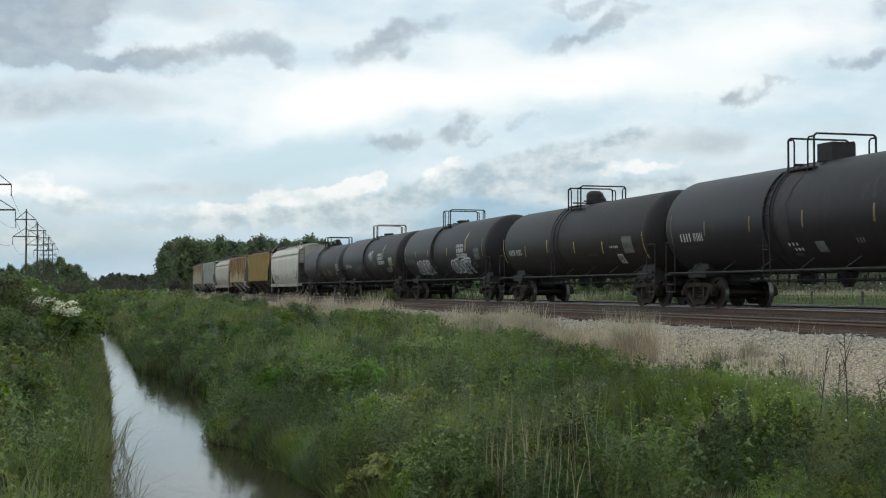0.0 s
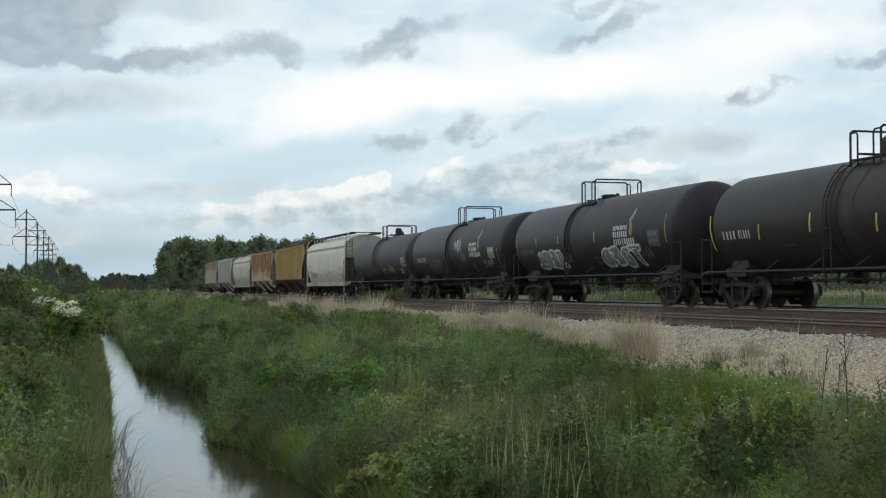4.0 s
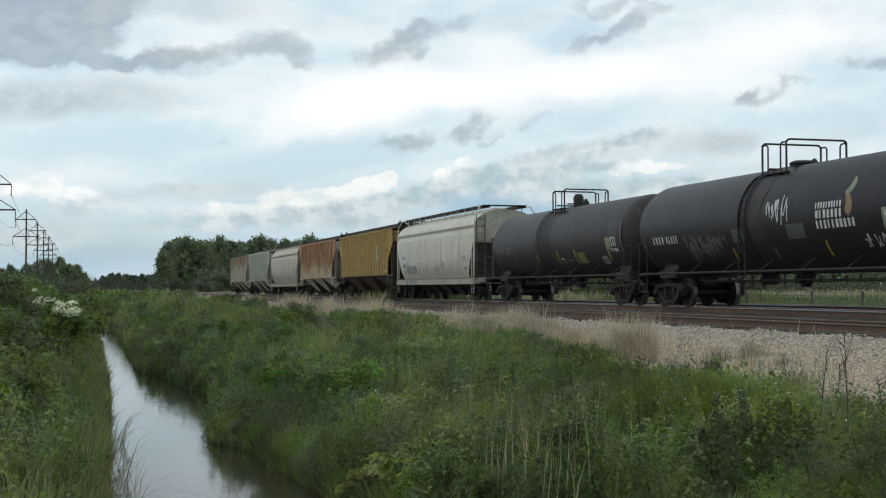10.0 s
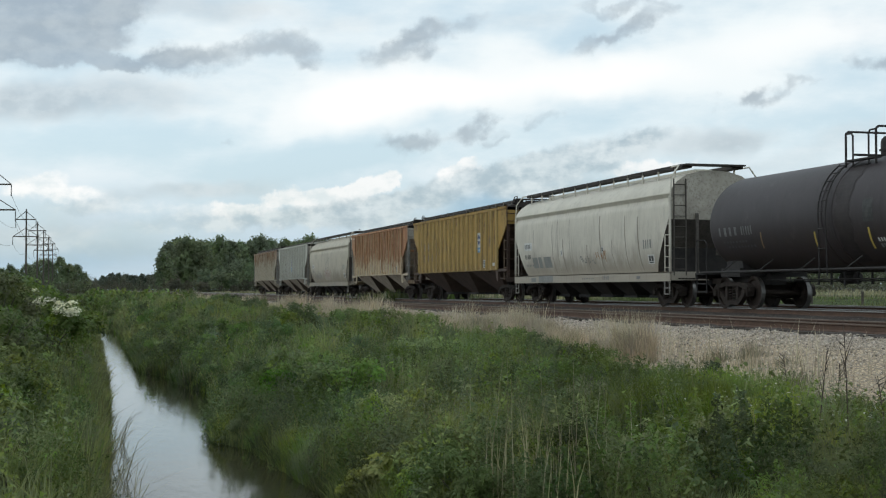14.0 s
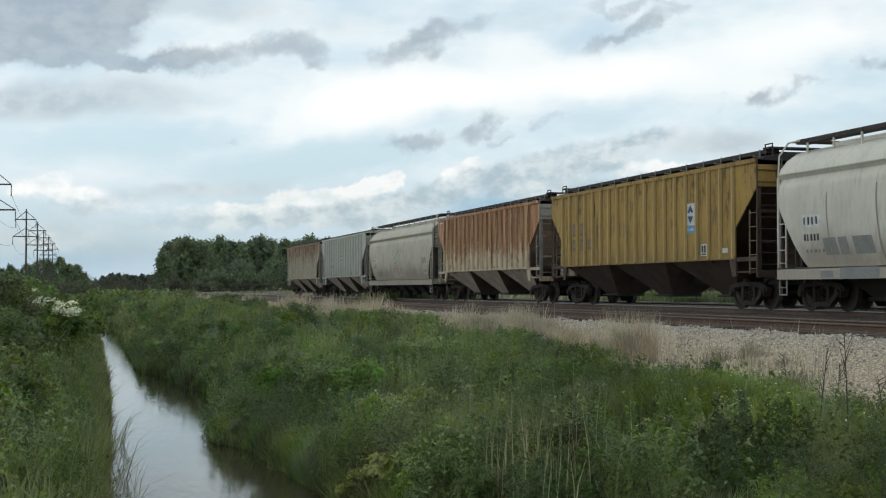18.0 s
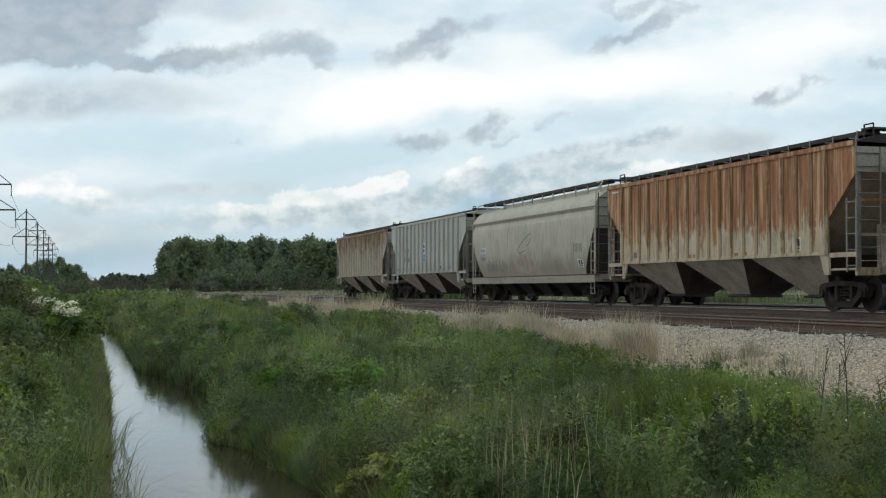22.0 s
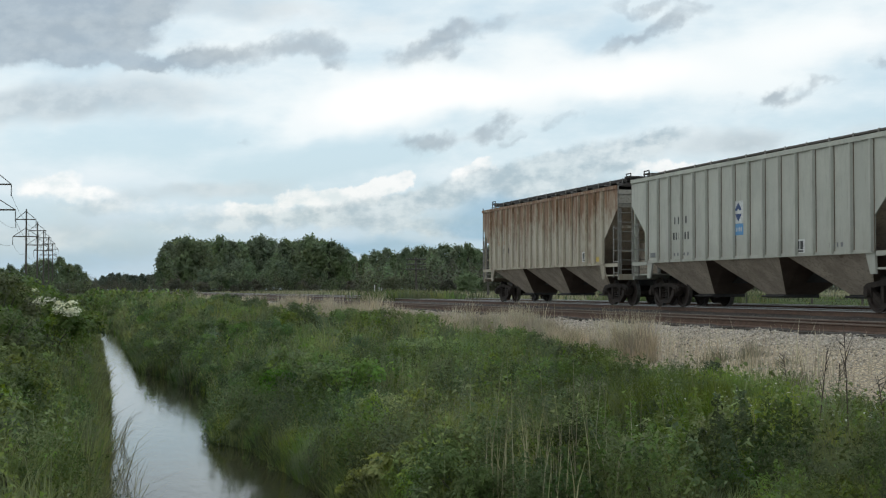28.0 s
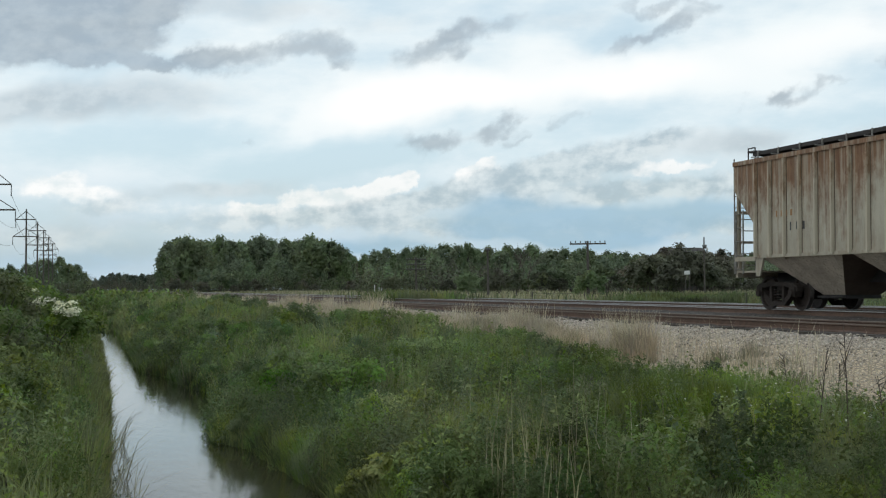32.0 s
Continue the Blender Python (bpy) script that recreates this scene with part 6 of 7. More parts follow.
def weeds():
    """Leafy herbs: leaves gathered round upright stems, in patches."""
    x, y = scatter(4200, 9.5, 120, -9, 10.0, lambda x, y: np.where((y > ditch_right(x) + 0.2) | (y < np.interp(x, EDGE_X, EDGE_L) - 0.3), 1.0, 0.0) * (value_noise(x, y, 0.35, 11) > 0.38) * (y < np.interp(x, [-60, -30, -20, -8], [10.2, 10.0, 9.5, 9.0])))
    h = sward(x, y) * RNG.uniform(0.75, 1.2, len(x))
    z = terrain(x, y)
    per = 22
    t = RNG.uniform(0.25, 1.0, (len(x), per))
    spread = 0.16 * (1.15 - t)
    a = RNG.random((len(x), per)) * TAU
    d = np.abs(x)[:, None]
    c = np.stack([x[:, None] + np.cos(a) * spread, y[:, None] + np.sin(a) * spread, z[:, None] + h[:, None] * t], -1).reshape(-1, 3)
    s = (np.clip(0.042 + 0.0010 * d, 0.042, 0.15) * RNG.uniform(0.6, 1.4, t.shape)).ravel()
    out = np.stack([np.cos(a) * 0.7, np.sin(a) * 0.7, np.full(a.shape, 0.9)], -1).reshape(-1, 3)
    stuff("leafy_weeds", "leafy green weeds crowding the banks", "weeds", facing("leafy_weeds", c, out, s * 1.15, M["weed"], 0.45, 0.6, True))


def clumps(name, label, count, seed, material, tall, wide, leaf, stems_each, leaves_each, y0, y1, near=7.6, far=120, width=0.36):
    """Stands of upright leafy stems, each stand rounded off at its rim."""
    g = np.random.default_rng(seed)
    x = -np.exp(g.uniform(math.log(near), math.log(far), count))
    y = g.uniform(y0, y1, count)
    l_, r_ = np.interp(x, EDGE_X, EDGE_L), ditch_right(x)
    rim = np.interp(x, [-60, -30, -20, -8], [10.3, 9.9, 9.0, 8.4])
    keep = ((y > r_ + 0.05 + 0.45 * wide) & (y < rim)) | (y < l_ - 0.15 - 0.5 * wide)
    x, y = x[keep], y[keep]
    n = len(x)
    R = wide * g.uniform(0.6, 1.4, n)
    H = tall * g.uniform(0.7, 1.2, n) * np.interp(y, [6.8, 9.4], [1.0, 0.45]) * (0.55 + 0.85 * value_noise(x, y, 0.4, 91))
    H = np.minimum(H, sightline_cap(x, y) * 1.1)
    rr = np.sqrt(g.random((n, stems_each)))
    aa = g.random((n, stems_each)) * TAU
    sx, sy = x[:, None] + np.cos(aa) * rr * R[:, None], y[:, None] + np.sin(aa) * rr * R[:, None]
    sh = H[:, None] * (1 - 0.45 * rr ** 2) * g.uniform(0.75, 1.15, rr.shape)
    sz = terrain(sx, sy)
    t = g.uniform(0.22, 1.0, (n, stems_each, leaves_each))
    out = 0.07 * (1.2 - t) + 0.02
    a = g.random(t.shape) * TAU
    lean = g.normal(0, 0.12, (n, stems_each, 2))
    c = np.stack([sx[..., None] + np.cos(a) * out + lean[..., :1] * t * t, sy[..., None] + np.sin(a) * out + lean[..., 1:] * t * t, sz[..., None] + sh[..., None] * t], -1).reshape(-1, 3)
    size = (leaf * (0.55 + np.abs(x) * 0.026))[:, None, None] * g.uniform(0.6, 1.3, t.shape) * (1.15 - 0.5 * t)
    out = np.stack([np.cos(a) * 0.7, np.sin(a) * 0.7, np.full(a.shape, 0.9)], -1).reshape(-1, 3)
    stuff(name, label, "weeds", facing(name, c, out, size.ravel() * 1.4, material, 0.45, width * 1.2, True))


M["herb_dark"] = leaf_material("herb_dark", ((0.076, 0.120, 0.042), (0.10, 0.146, 0.05), (0.09, 0.118, 0.055)))
M["herb_yellow"] = leaf_material("herb_yellow", ((0.128, 0.182, 0.05), (0.11, 0.168, 0.046), (0.145, 0.182, 0.06)))
M["herb_grey"] = leaf_material("herb_grey", ((0.14, 0.185, 0.10), (0.12, 0.165, 0.085), (0.165, 0.19, 0.115)))
M["herb_fresh"] = leaf_material("herb_fresh", ((0.108, 0.182, 0.046), (0.13, 0.202, 0.054), (0.10, 0.156, 0.054)))
clumps("nettle_stand", "dark green nettle stands on the banks", 170, 201, M["herb_dark"], 1.2, 0.48, 0.052, 22, 26, -8, 10, width=0.3)
clumps("goldenrod_stand", "yellow-green leafy stands on the banks", 160, 202, M["herb_yellow"], 1.0, 0.42, 0.048, 20, 28, -8, 10, width=0.24)
clumps("sage_stand", "grey-green feathery weeds on the banks", 180, 203, M["herb_grey"], 1.25, 0.42, 0.040, 22, 32, 2, 10, 13.0, width=0.18)
clumps("fresh_stand", "bright green young herbs on the banks", 170, 204, M["herb_fresh"], 0.85, 0.48, 0.045, 20, 28, -8, 10, width=0.3)
clumps("edge_stand", "dark leafy growth hanging over the water's edge", 230, 205, M["herb_dark"], 0.8, 0.40, 0.055, 18, 22, 2.4, 4.0, 13, 70)
clumps("far_stand", "leafy growth along the distant ditch", 260, 208, M["weed"], 1.5, 1.6, 0.11, 14, 16, 1.0, 10.0, 85, 420, width=0.5)
clumps("left_stand", "tall leafy growth on the far bank top", 190, 209, M["herb_yellow"], 1.2, 0.6, 0.05, 18, 20, -9, 0.3, 18, 90, width=0.4)
clumps("left_edge_stand", "ragged green growth along the ditch's far edge", 120, 210, M["herb_fresh"], 0.7, 0.30, 0.05, 16, 18, 0.0, 1.4, 13, 80, width=0.3)


def dry_strip():
    x, y = scatter(120000, 13, 150, 8.9, 12.2, lambda x, y: np.exp(-((y - np.interp(x, [-80, -40, -20, -13], [11.2, 10.9, 10.5, 10.2])) / 0.6) ** 2) * np.where(value_noise(x, y, 0.5, 21) > np.interp(x, [-33, -26, -20], [0.2, 0.5, 0.8]), 1.0, 0.05) * np.interp(x, [-18, -15], [1, 0.25]))
    h = (0.34 + 1.0 * value_noise(x, y, 0.5, 22) ** 1.5) * RNG.uniform(0.6, 1.25, len(x)) * np.interp(x, [-60, -30], [1.0, 0.85])
    w = np.clip(0.004 + 0.0003 * np.abs(x), 0.004, 0.04)
    stuff("dry_grass_strip", "pale dry grass along the foot of the gravel", "dry grass", blades("dry_grass_strip", np.stack([x, y, terrain(x, y)], 1), h, w, RNG.uniform(0.05, 0.5, len(x)), M["dry_grass"]))
    # pale stalks standing above the growth
    x, y = scatter(520, 11, 45, 2.9, 8.6, lambda x, y: (value_noise(x, y, 0.4, 31) > 0.5) * 1.0)
    h = sward(x, y) * RNG.uniform(0.85, 1.3, len(x))
    stuff("dead_stalks", "thin straw-coloured stalks standing in the grass", "dry stalks", blades("dead_stalks", np.stack([x, y, terrain(x, y)], 1), h, np.full(len(x), 0.007) + np.abs(x) * 0.00012, RNG.uniform(0.02, 0.3, len(x)), M["straw"]))
    # ragged grass along the ditch's far lip
    n = 9000
    x = -np.exp(RNG.uniform(math.log(14), math.log(85), n))
    y = np.interp(x, EDGE_X, EDGE_L) - np.abs(RNG.normal(0, 0.25, n)) + 0.05
    stuff("lip_grass", "ragged long grass leaning over the water", "grass", blades("lip_grass", np.stack([x, y, terrain(x, y)], 1), RNG.uniform(0.3, 0.8, n) * (0.35 + 0.6 * value_noise(x, y, 0.5, 95)), 0.006 + np.abs(x) * 0.0004, RNG.uniform(0.2, 0.8, n), M["grass"]))
    # growth that hangs down to the water on the near bank
    n = 12000
    x = -np.exp(np.where(RNG.random(n) < 0.4, RNG.uniform(math.log(12), math.log(26), n), RNG.uniform(math.log(13), math.log(90), n)))
    y = ditch_right(x) + np.abs(RNG.normal(0, 0.35, n)) - 0.03
    stuff("waterside_grass", "dense grass growing down to the waterline", "grass", blades("waterside_grass", np.stack([x, y, terrain(x, y) - 0.03], 1), RNG.uniform(0.2, 0.5, n) * (0.35 + 1.0 * value_noise(x, y, 0.7, 96)) * np.interp(x, [-60, -30], [0.6, 1.0]), 0.008 + np.abs(x) * 0.0005, RNG.uniform(0.1, 0.6, n), M["weed"]))
    n = 9000
    x = -np.exp(RNG.uniform(math.log(12), math.log(60), n))
    y = ditch_right(x) + np.abs(RNG.normal(0, 0.4, n)) - 0.03
    stuff("waterside_sedge", "dark sedge at the foot of the bank", "sedge", blades("waterside_sedge", np.stack([x, y, terrain(x, y) - 0.03], 1), RNG.uniform(0.25, 0.6, n) * (0.3 + 1.2 * value_noise(x, y, 0.9, 99)), 0.010 + np.abs(x) * 0.0005, RNG.uniform(0.2, 0.7, n), M["herb_dark"]))
    # arching reeds at the water's edge
    n = 110
    x = RNG.uniform(-24, -14.2, n)
    y = np.interp(x, EDGE_X, EDGE_L) + RNG.normal(0.12, 0.12, n)
    stuff("edge_reeds", "pale arching reeds at the water's edge", "reeds", blades("edge_reeds", np.stack([x, y, terrain(x, y)], 1), RNG.uniform(0.5, 1.05, n), np.full(n, 0.010), RNG.uniform(0.3, 0.9, n), M["straw"], way=RNG.normal(1.3, 0.6, n)))
    # tufts that stand alone at the gravel's edge
    roots, highs = [], []
    for tx, ty, th, n in ((-24.0, 10.3, 1.05, 420), (-31.4, 10.6, 1.1, 420), (-22.2, 11.2, 0.42, 260), (-21.8, 11.7, 0.46, 260), (-20.3, 11.5, 0.26, 160), (-20.9, 11.15, 0.34, 160), (-27.5, 10.5, 0.8, 300), (-36, 10.9, 0.9, 380), (-41, 10.8, 0.9, 380), (-17.2, 9.9, 0.5, 200)):
        x, y = RNG.normal(0, 0.14, n), RNG.normal(0, 0.14, n)
        roots.append(np.stack([tx + x, ty + y, terrain(tx + x, ty + y) - 0.03], 1))
        highs.append(th * RNG.uniform(0.5, 1.15, n) * (1 - np.sqrt(x * x + y * y)))
    roots, highs = np.concatenate(roots), np.concatenate(highs)
    stuff("dry_tufts", "tufts of pale dry grass in the gravel", "dry grass", blades("dry_tufts", roots, highs, np.full(len(highs), 0.009), RNG.uniform(0.1, 0.6, len(highs)), M["tuft"]))
    # shorter grass where the banks run on past the lookout
    n = 12000
    x, y = RNG.uniform(-7.5, 45, n), RNG.uniform(-12, 10.5, n)
    keep = (y < EDGE_L[-1] - 0.2) | (y > DITCH_R[-1] + 0.1)
    x, y = x[keep], y[keep]
    stuff("lookout_grass", "grass on the banks around the lookout", "grass", blades("lookout_grass", np.stack([x, y, terrain(x, y) - 0.03], 1), RNG.uniform(0.2, 0.5, len(x)), np.full(len(x), 0.02), RNG.uniform(0.1, 0.6, len(x)), M["grass"]))
    # long green grass that overtops the dry strip
    n = 16000
    b, d = RNG.normal(865, 85, n), RNG.uniform(22, 36, n)
    keep = value_noise(b * 0.035, d * 0.6, 1.0, 101) > 0.36
    b, d = b[keep], d[keep]
    r = (b - 784) / 2389.0 * d
    x, y = r * math.cos(YAW) - d * math.sin(YAW), r * math.sin(YAW) + d * math.cos(YAW)
    keep = (y < 9.8) & (y > 6.0)
    x, y = x[keep], y[keep]
    stuff("rim_grass", "long fresh grass along the gravel's foot", "grass", blades("rim_grass", np.stack([x, y, terrain(x, y) - 0.03], 1), RNG.uniform(0.45, 0.85, len(x)) * np.interp(y, [8.5, 9.8], [1.0, 0.6]), np.full(len(x), 0.016), RNG.uniform(0.05, 0.45, len(x)), M["weed"]))
    # small white flower heads
    x, y = scatter(420, 9, 14, 5.0, 7.4, lambda x, y: (value_noise(x, y, 0.6, 41) > 0.42) * 1.0)
    z = terrain(x, y) + sward(x, y) * RNG.uniform(0.8, 1.15, len(x))
    stuff("wild_flowers", "small white flower heads among the weeds", "flowers", leaves("wild_flowers", np.stack([x, y, z], 1), RNG.uniform(0.02, 0.045, len(x)), M["flower_dull"], 0.2))
    # verge across the tracks
    x, y = scatter(22000, 30, 420, 28.6, 75)
    tall = np.interp(value_noise(x, y, 0.06, 51), [0.4, 0.7], [0.14, 0.38]) * np.interp(y, [28, 34], [0.5, 1.0])
    stuff("verge_grass", "rough grass verge beyond the tracks", "grass", blades("verge_grass", np.stack([x, y, terrain(x, y) - 0.05], 1), tall * RNG.uniform(0.6, 1.2, len(x)), 0.03 + np.abs(x) * 0.0005, RNG.uniform(0.1, 0.5, len(x)), M["verge"]))
    n = 9000
    b, d = np.where(RNG.random(n) < 0.7, RNG.normal(1215, 60, n), RNG.normal(745, 45, n)), RNG.uniform(82, 100, n)
    r = (b - 784) / 2389.0 * d
    x, y = r * math.cos(YAW) - d * math.sin(YAW), r * math.sin(YAW) + d * math.cos(YAW)
    stuff("verge_herbs", "dense green herbs standing in the verge", "weeds", blades("verge_herbs", np.stack([x, y, terrain(x, y)], 1), RNG.uniform(0.4, 0.85, n) * (0.6 + 0.7 * value_noise(x, y, 0.3, 97)), np.full(n, 0.07), RNG.uniform(0.1, 0.5, n), M["verge"]))
    # one bright patch of young grass and a stand of pale reeds on the near bank
    n = 8000
    x, y = RNG.normal(-14.1, 0.6, n), RNG.normal(6.85, 0.42, n)
    stuff("young_grass", "bright green patch of fine young grass", "grass", blades("young_grass", np.stack([x, y, terrain(x, y)], 1), RNG.uniform(0.5, 0.85, n), np.full(n, 0.012), RNG.uniform(0.1, 0.5, n), M["bright_leaf"]))
    n = 90
    x, y = RNG.normal(-12.0, 0.5, n), RNG.normal(4.35, 0.3, n)
    stuff("reed_stand", "upright pale reeds on the near bank", "reeds", blades("reed_stand", np.stack([x, y, terrain(x, y)], 1), RNG.uniform(0.6, 1.2, n), np.full(n, 0.013), RNG.uniform(0.02, 0.25, n), M["straw"]))
    x, y = scatter(9000, 90, 420, 34, 90, lambda x, y: (value_noise(x, y, 0.03, 61) > 0.55) * 1.0)
    stuff("tall_dry_grass", "tall tan grass before the brush", "dry grass", blades("tall_dry_grass", np.stack([x, y, terrain(x, y)], 1), RNG.uniform(0.35, 0.8, len(x)), 0.03 + np.abs(x) * 0.0004, RNG.uniform(0.1, 0.4, len(x)), M["straw"]))


M["verge"] = leaf_material("verge", ((0.09, 0.128, 0.045), (0.115, 0.145, 0.052), (0.145, 0.14, 0.066)), 0.3, patch=0.06)
bank_grass()
weeds()
dry_strip()


def shrub_mesh(seed, n, size, tall, wide):
    """Leaves over many rounded sprays; returns centres, the ways they face, and sizes."""
    g = np.random.default_rng(seed)
    c, out = [], []
    lobes = 16
    for i in range(lobes):
        a, r = i * 2.4 + g.normal(0, 0.3), wide * math.sqrt((i + 0.5) / lobes) * 0.72
        h = tall * g.uniform(0.42, 0.80) * (1 - 0.5 * (r / wide) ** 2) * (0.55 if i % 4 == 3 else 1.0)
        rad = np.array([wide * g.uniform(0.16, 0.32), wide * g.uniform(0.16, 0.32), tall * g.uniform(0.12, 0.24)])
        q = g.normal(size=(n // lobes, 3))
        q /= np.linalg.norm(q, axis=1)[:, None]
        q[:, 2] = np.where(q[:, 2] < -0.35, -q[:, 2], q[:, 2])
        c.append(np.array([math.cos(a) * r, math.sin(a) * r, h]) + q * rad * (g.random((len(q), 1)) ** 0.3) * g.uniform(0.8, 1.25, (len(q), 1)))
        out.append(q + np.array([0, 0, 0.55]))
    c, out = np.concatenate(c), np.concatenate(out)
    c[:, 2] = np.maximum(c[:, 2], 0.05)
    return c, out, size * g.uniform(0.6, 1.4, len(c))


def stems(n, tall, wide, seed, r=0.012):
    g, q = Geo(), random.Random(seed)
    for i in range(n):
        a, d = q.random() * TAU, wide * q.uniform(0.2, 0.7)
        top = (math.cos(a) * d, math.sin(a) * d, tall * q.uniform(0.5, 0.9))
        mid = (top[0] * 0.35, top[1] * 0.35, top[2] * 0.55)
        g.tube((0, 0, -0.1), mid, r, 5, r * 0.8).tube(mid, top, r * 0.8, 5, r * 0.3)
    return g


def shrub(name, label, n, size, tall, wide, leaf, seed, flowers=0):
    s = thing(name, label, "bush")
    tagged(part("branchwork", stems(9, tall * 0.9, wide, seed, 0.005 + tall * 0.004), M["bark"], s), kind="stuff")
    c, out, sz = shrub_mesh(seed, n, size, tall, wide)
    part("foliage", facing("foliage", c, out, sz * 1.15, leaf, 0.5, 0.62, size < 0.05 or n < 2000), None, s)
    if flowers:
        g = np.random.default_rng(seed + 5)
        # flower heads only on the side towards the camera, to fit its view
        camera_side = (c[:, 0] > 0.25 * wide) & (c[:, 1] > -0.35 * wide) & (c[:, 1] < 0.42 * wide) & (c[:, 2] + c[:, 1] * 0.3 > tall * 0.52) & (c[:, 2] + c[:, 1] * 0.35 < tall * 0.92)
        pick = g.choice(np.flatnonzero(camera_side), flowers)
        heads = c[pick] + out[pick] * 0.09 + np.array([0.05, 0, 0.02])
        bits = (heads[:, None] + g.normal(0, 1, (flowers, 22, 3)) * np.array([0.034, 0.034, 0.02])).reshape(-1, 3)
        part("blossom", leaves("blossom", bits, np.full(len(bits), 0.042), M["flower"], 0.2), None, s, "flat white flower heads")
    return s


def put(kind, x, y, scale=1.0, turn=0.0, first=[]):
    """A shrub or tree at a place on the ground; the first of its kind is moved, later ones are copies."""
    m = pose(x, y, float(terrain(x, y)), 0, 0, turn)
    if kind not in first:
        first.append(kind)
        kind.matrix_basis = m
        ob = kind
    else:
        ob = copy_thing(kind, m)
    ob.scale = (scale, scale, scale)
    return ob


def bearing(b, d):
    """A place on the ground: b is the tangent of the angle right of the camera's axis, d the distance along it."""
    r = b * d
    return (r * math.cos(YAW) - d * math.sin(YAW), r * math.sin(YAW) + d * math.cos(YAW))


F = 2389.0
# bushes on the two banks
near_bush = [shrub("bush", "low leafy green bush among the bank grass", 4000, 0.031, 0.9, 0.75, M["bush_leaf"], 60 + i) for i in range(3)]
for i, (x, y, s) in enumerate(((-12.2, 4.7, 0.9), (-11.0, 5.6, 0.5), (-33.5, 3.7, 1.0), (-17.5, 6.6, 0.9), (-24, 5.4, 1.0), (-14.2, 7.4, 0.75), (-30, 7.2, 1.0), (-40, 5.2, 1.2), (-47, 7.6, 1.1), (-21, 8.3, 0.8),
                               (-58, 5.5, 1.3), (-70, 7.5, 1.3), (-54, 3.9, 1.1), (-88, 4.5, 1.5), (-95, 8.0, 1.4), (-16.5, 8.3, 0.6), (-10.2, 6.9, 0.65), (-36, 8.8, 1.0), (-27.5, 9.0, 0.9),
                               (-24, -1.9, 1.1), (-19, -2.2, 1.0), (-28, -1.0, 1.1), (-33, -2.3, 1.3), (-16, -1.6, 0.9), (-40, -1.6, 1.3), (-48, -3.2, 1.6), (-60, -1.5, 1.4), (-22, -3.2, 1.3), (-75, -3, 1.7), (-90, -0.5, 1.6), (-66, 0.2, 1.2), (-110, 0, 1.9), (-110, 5, 1.6), (-130, 8, 1.7), (-150, 2, 2.0), (-140, -6, 2.2), (-26.5, -4.2, 1.4))):
    put(near_bush[i % 3], x, y, s, i * 67)
far_bush = [shrub("bush", "rounded leafy bush in the bank grass", 2600, 0.049, 0.95, 0.75, leaf, 70 + i) for i, leaf in enumerate((M["bush_leaf"], M["weed"], M["herb_dark"]))]
for i, (b, d, sc) in enumerate(((8, 27, 1.7), (40, 36, 1.9), (-6, 20, 1.1), (30, 22, 0.9), (60, 26, 0.9), (95, 27, 0.7), (20, 17, 0.8), (75, 20, 0.6), (-14, 24, 1.8), (70, 42, 1.8), (5, 40, 2.2), (120, 48, 1.5), (150, 60, 1.5), (10, 19, 1.0), (250, 76, 1.6), (312, 64, 1.5), (365, 56, 1.3), (215, 95, 1.8), (420, 60, 1.2), (290, 90, 1.8), (240, 120, 2.0), (180, 130, 2.0), (330, 110, 1.9), (395, 85, 1.5), (470, 46, 1.0), (640, 33, 0.9), (560, 40, 1.0), (100, 70, 1.8), (128, 85, 1.8), (88, 100, 2.2), (112, 58, 1.4))):
    put(far_bush[i % 3], *bearing((b - 784) / F, d), sc, i * 41)
q = random.Random(47)
taken = []
for i in range(900):
    x = -math.exp(q.uniform(math.log(17), math.log(95)))
    y = q.uniform(float(ditch_right(x)) + 0.6, 9.3)
    gap = 0.9 + 0.03 * abs(x)
    if len(taken) < 46 and float(sightline_cap(np.array(x), np.array(y))) > 0.5 and all((x - a) ** 2 * 0.35 + (y - b) ** 2 > gap ** 2 * 0.5 for a, b in taken):
        taken.append((x, y))
        put(far_bush[(2, 0, 1, 1)[len(taken) % 4]], x, y, min(q.uniform(0.65, 1.15) * (1 + 0.006 * abs(x)), float(sightline_cap(np.array(x), np.array(y)))), i * 53)
for k, x, y, sc, turn in ((2, -13.0, 3.75, 0.85, 20), (0, -13.7, 3.5, 0.62, 130), (2, -12.2, 4.1, 0.6, 250), (2, -24.5, 8.6, 0.9, 70), (0, -26.5, 8.9, 0.9, 10), (2, -20.2, 7.0, 0.75, 310)):
    put(far_bush[k], x, y, sc, turn)
bright_bush = [shrub("bush", "bright yellow-green leafy bush on the bank", 3000, 0.075, 0.85, 0.62, M["bright_leaf"], 90 + i) for i in range(2)]
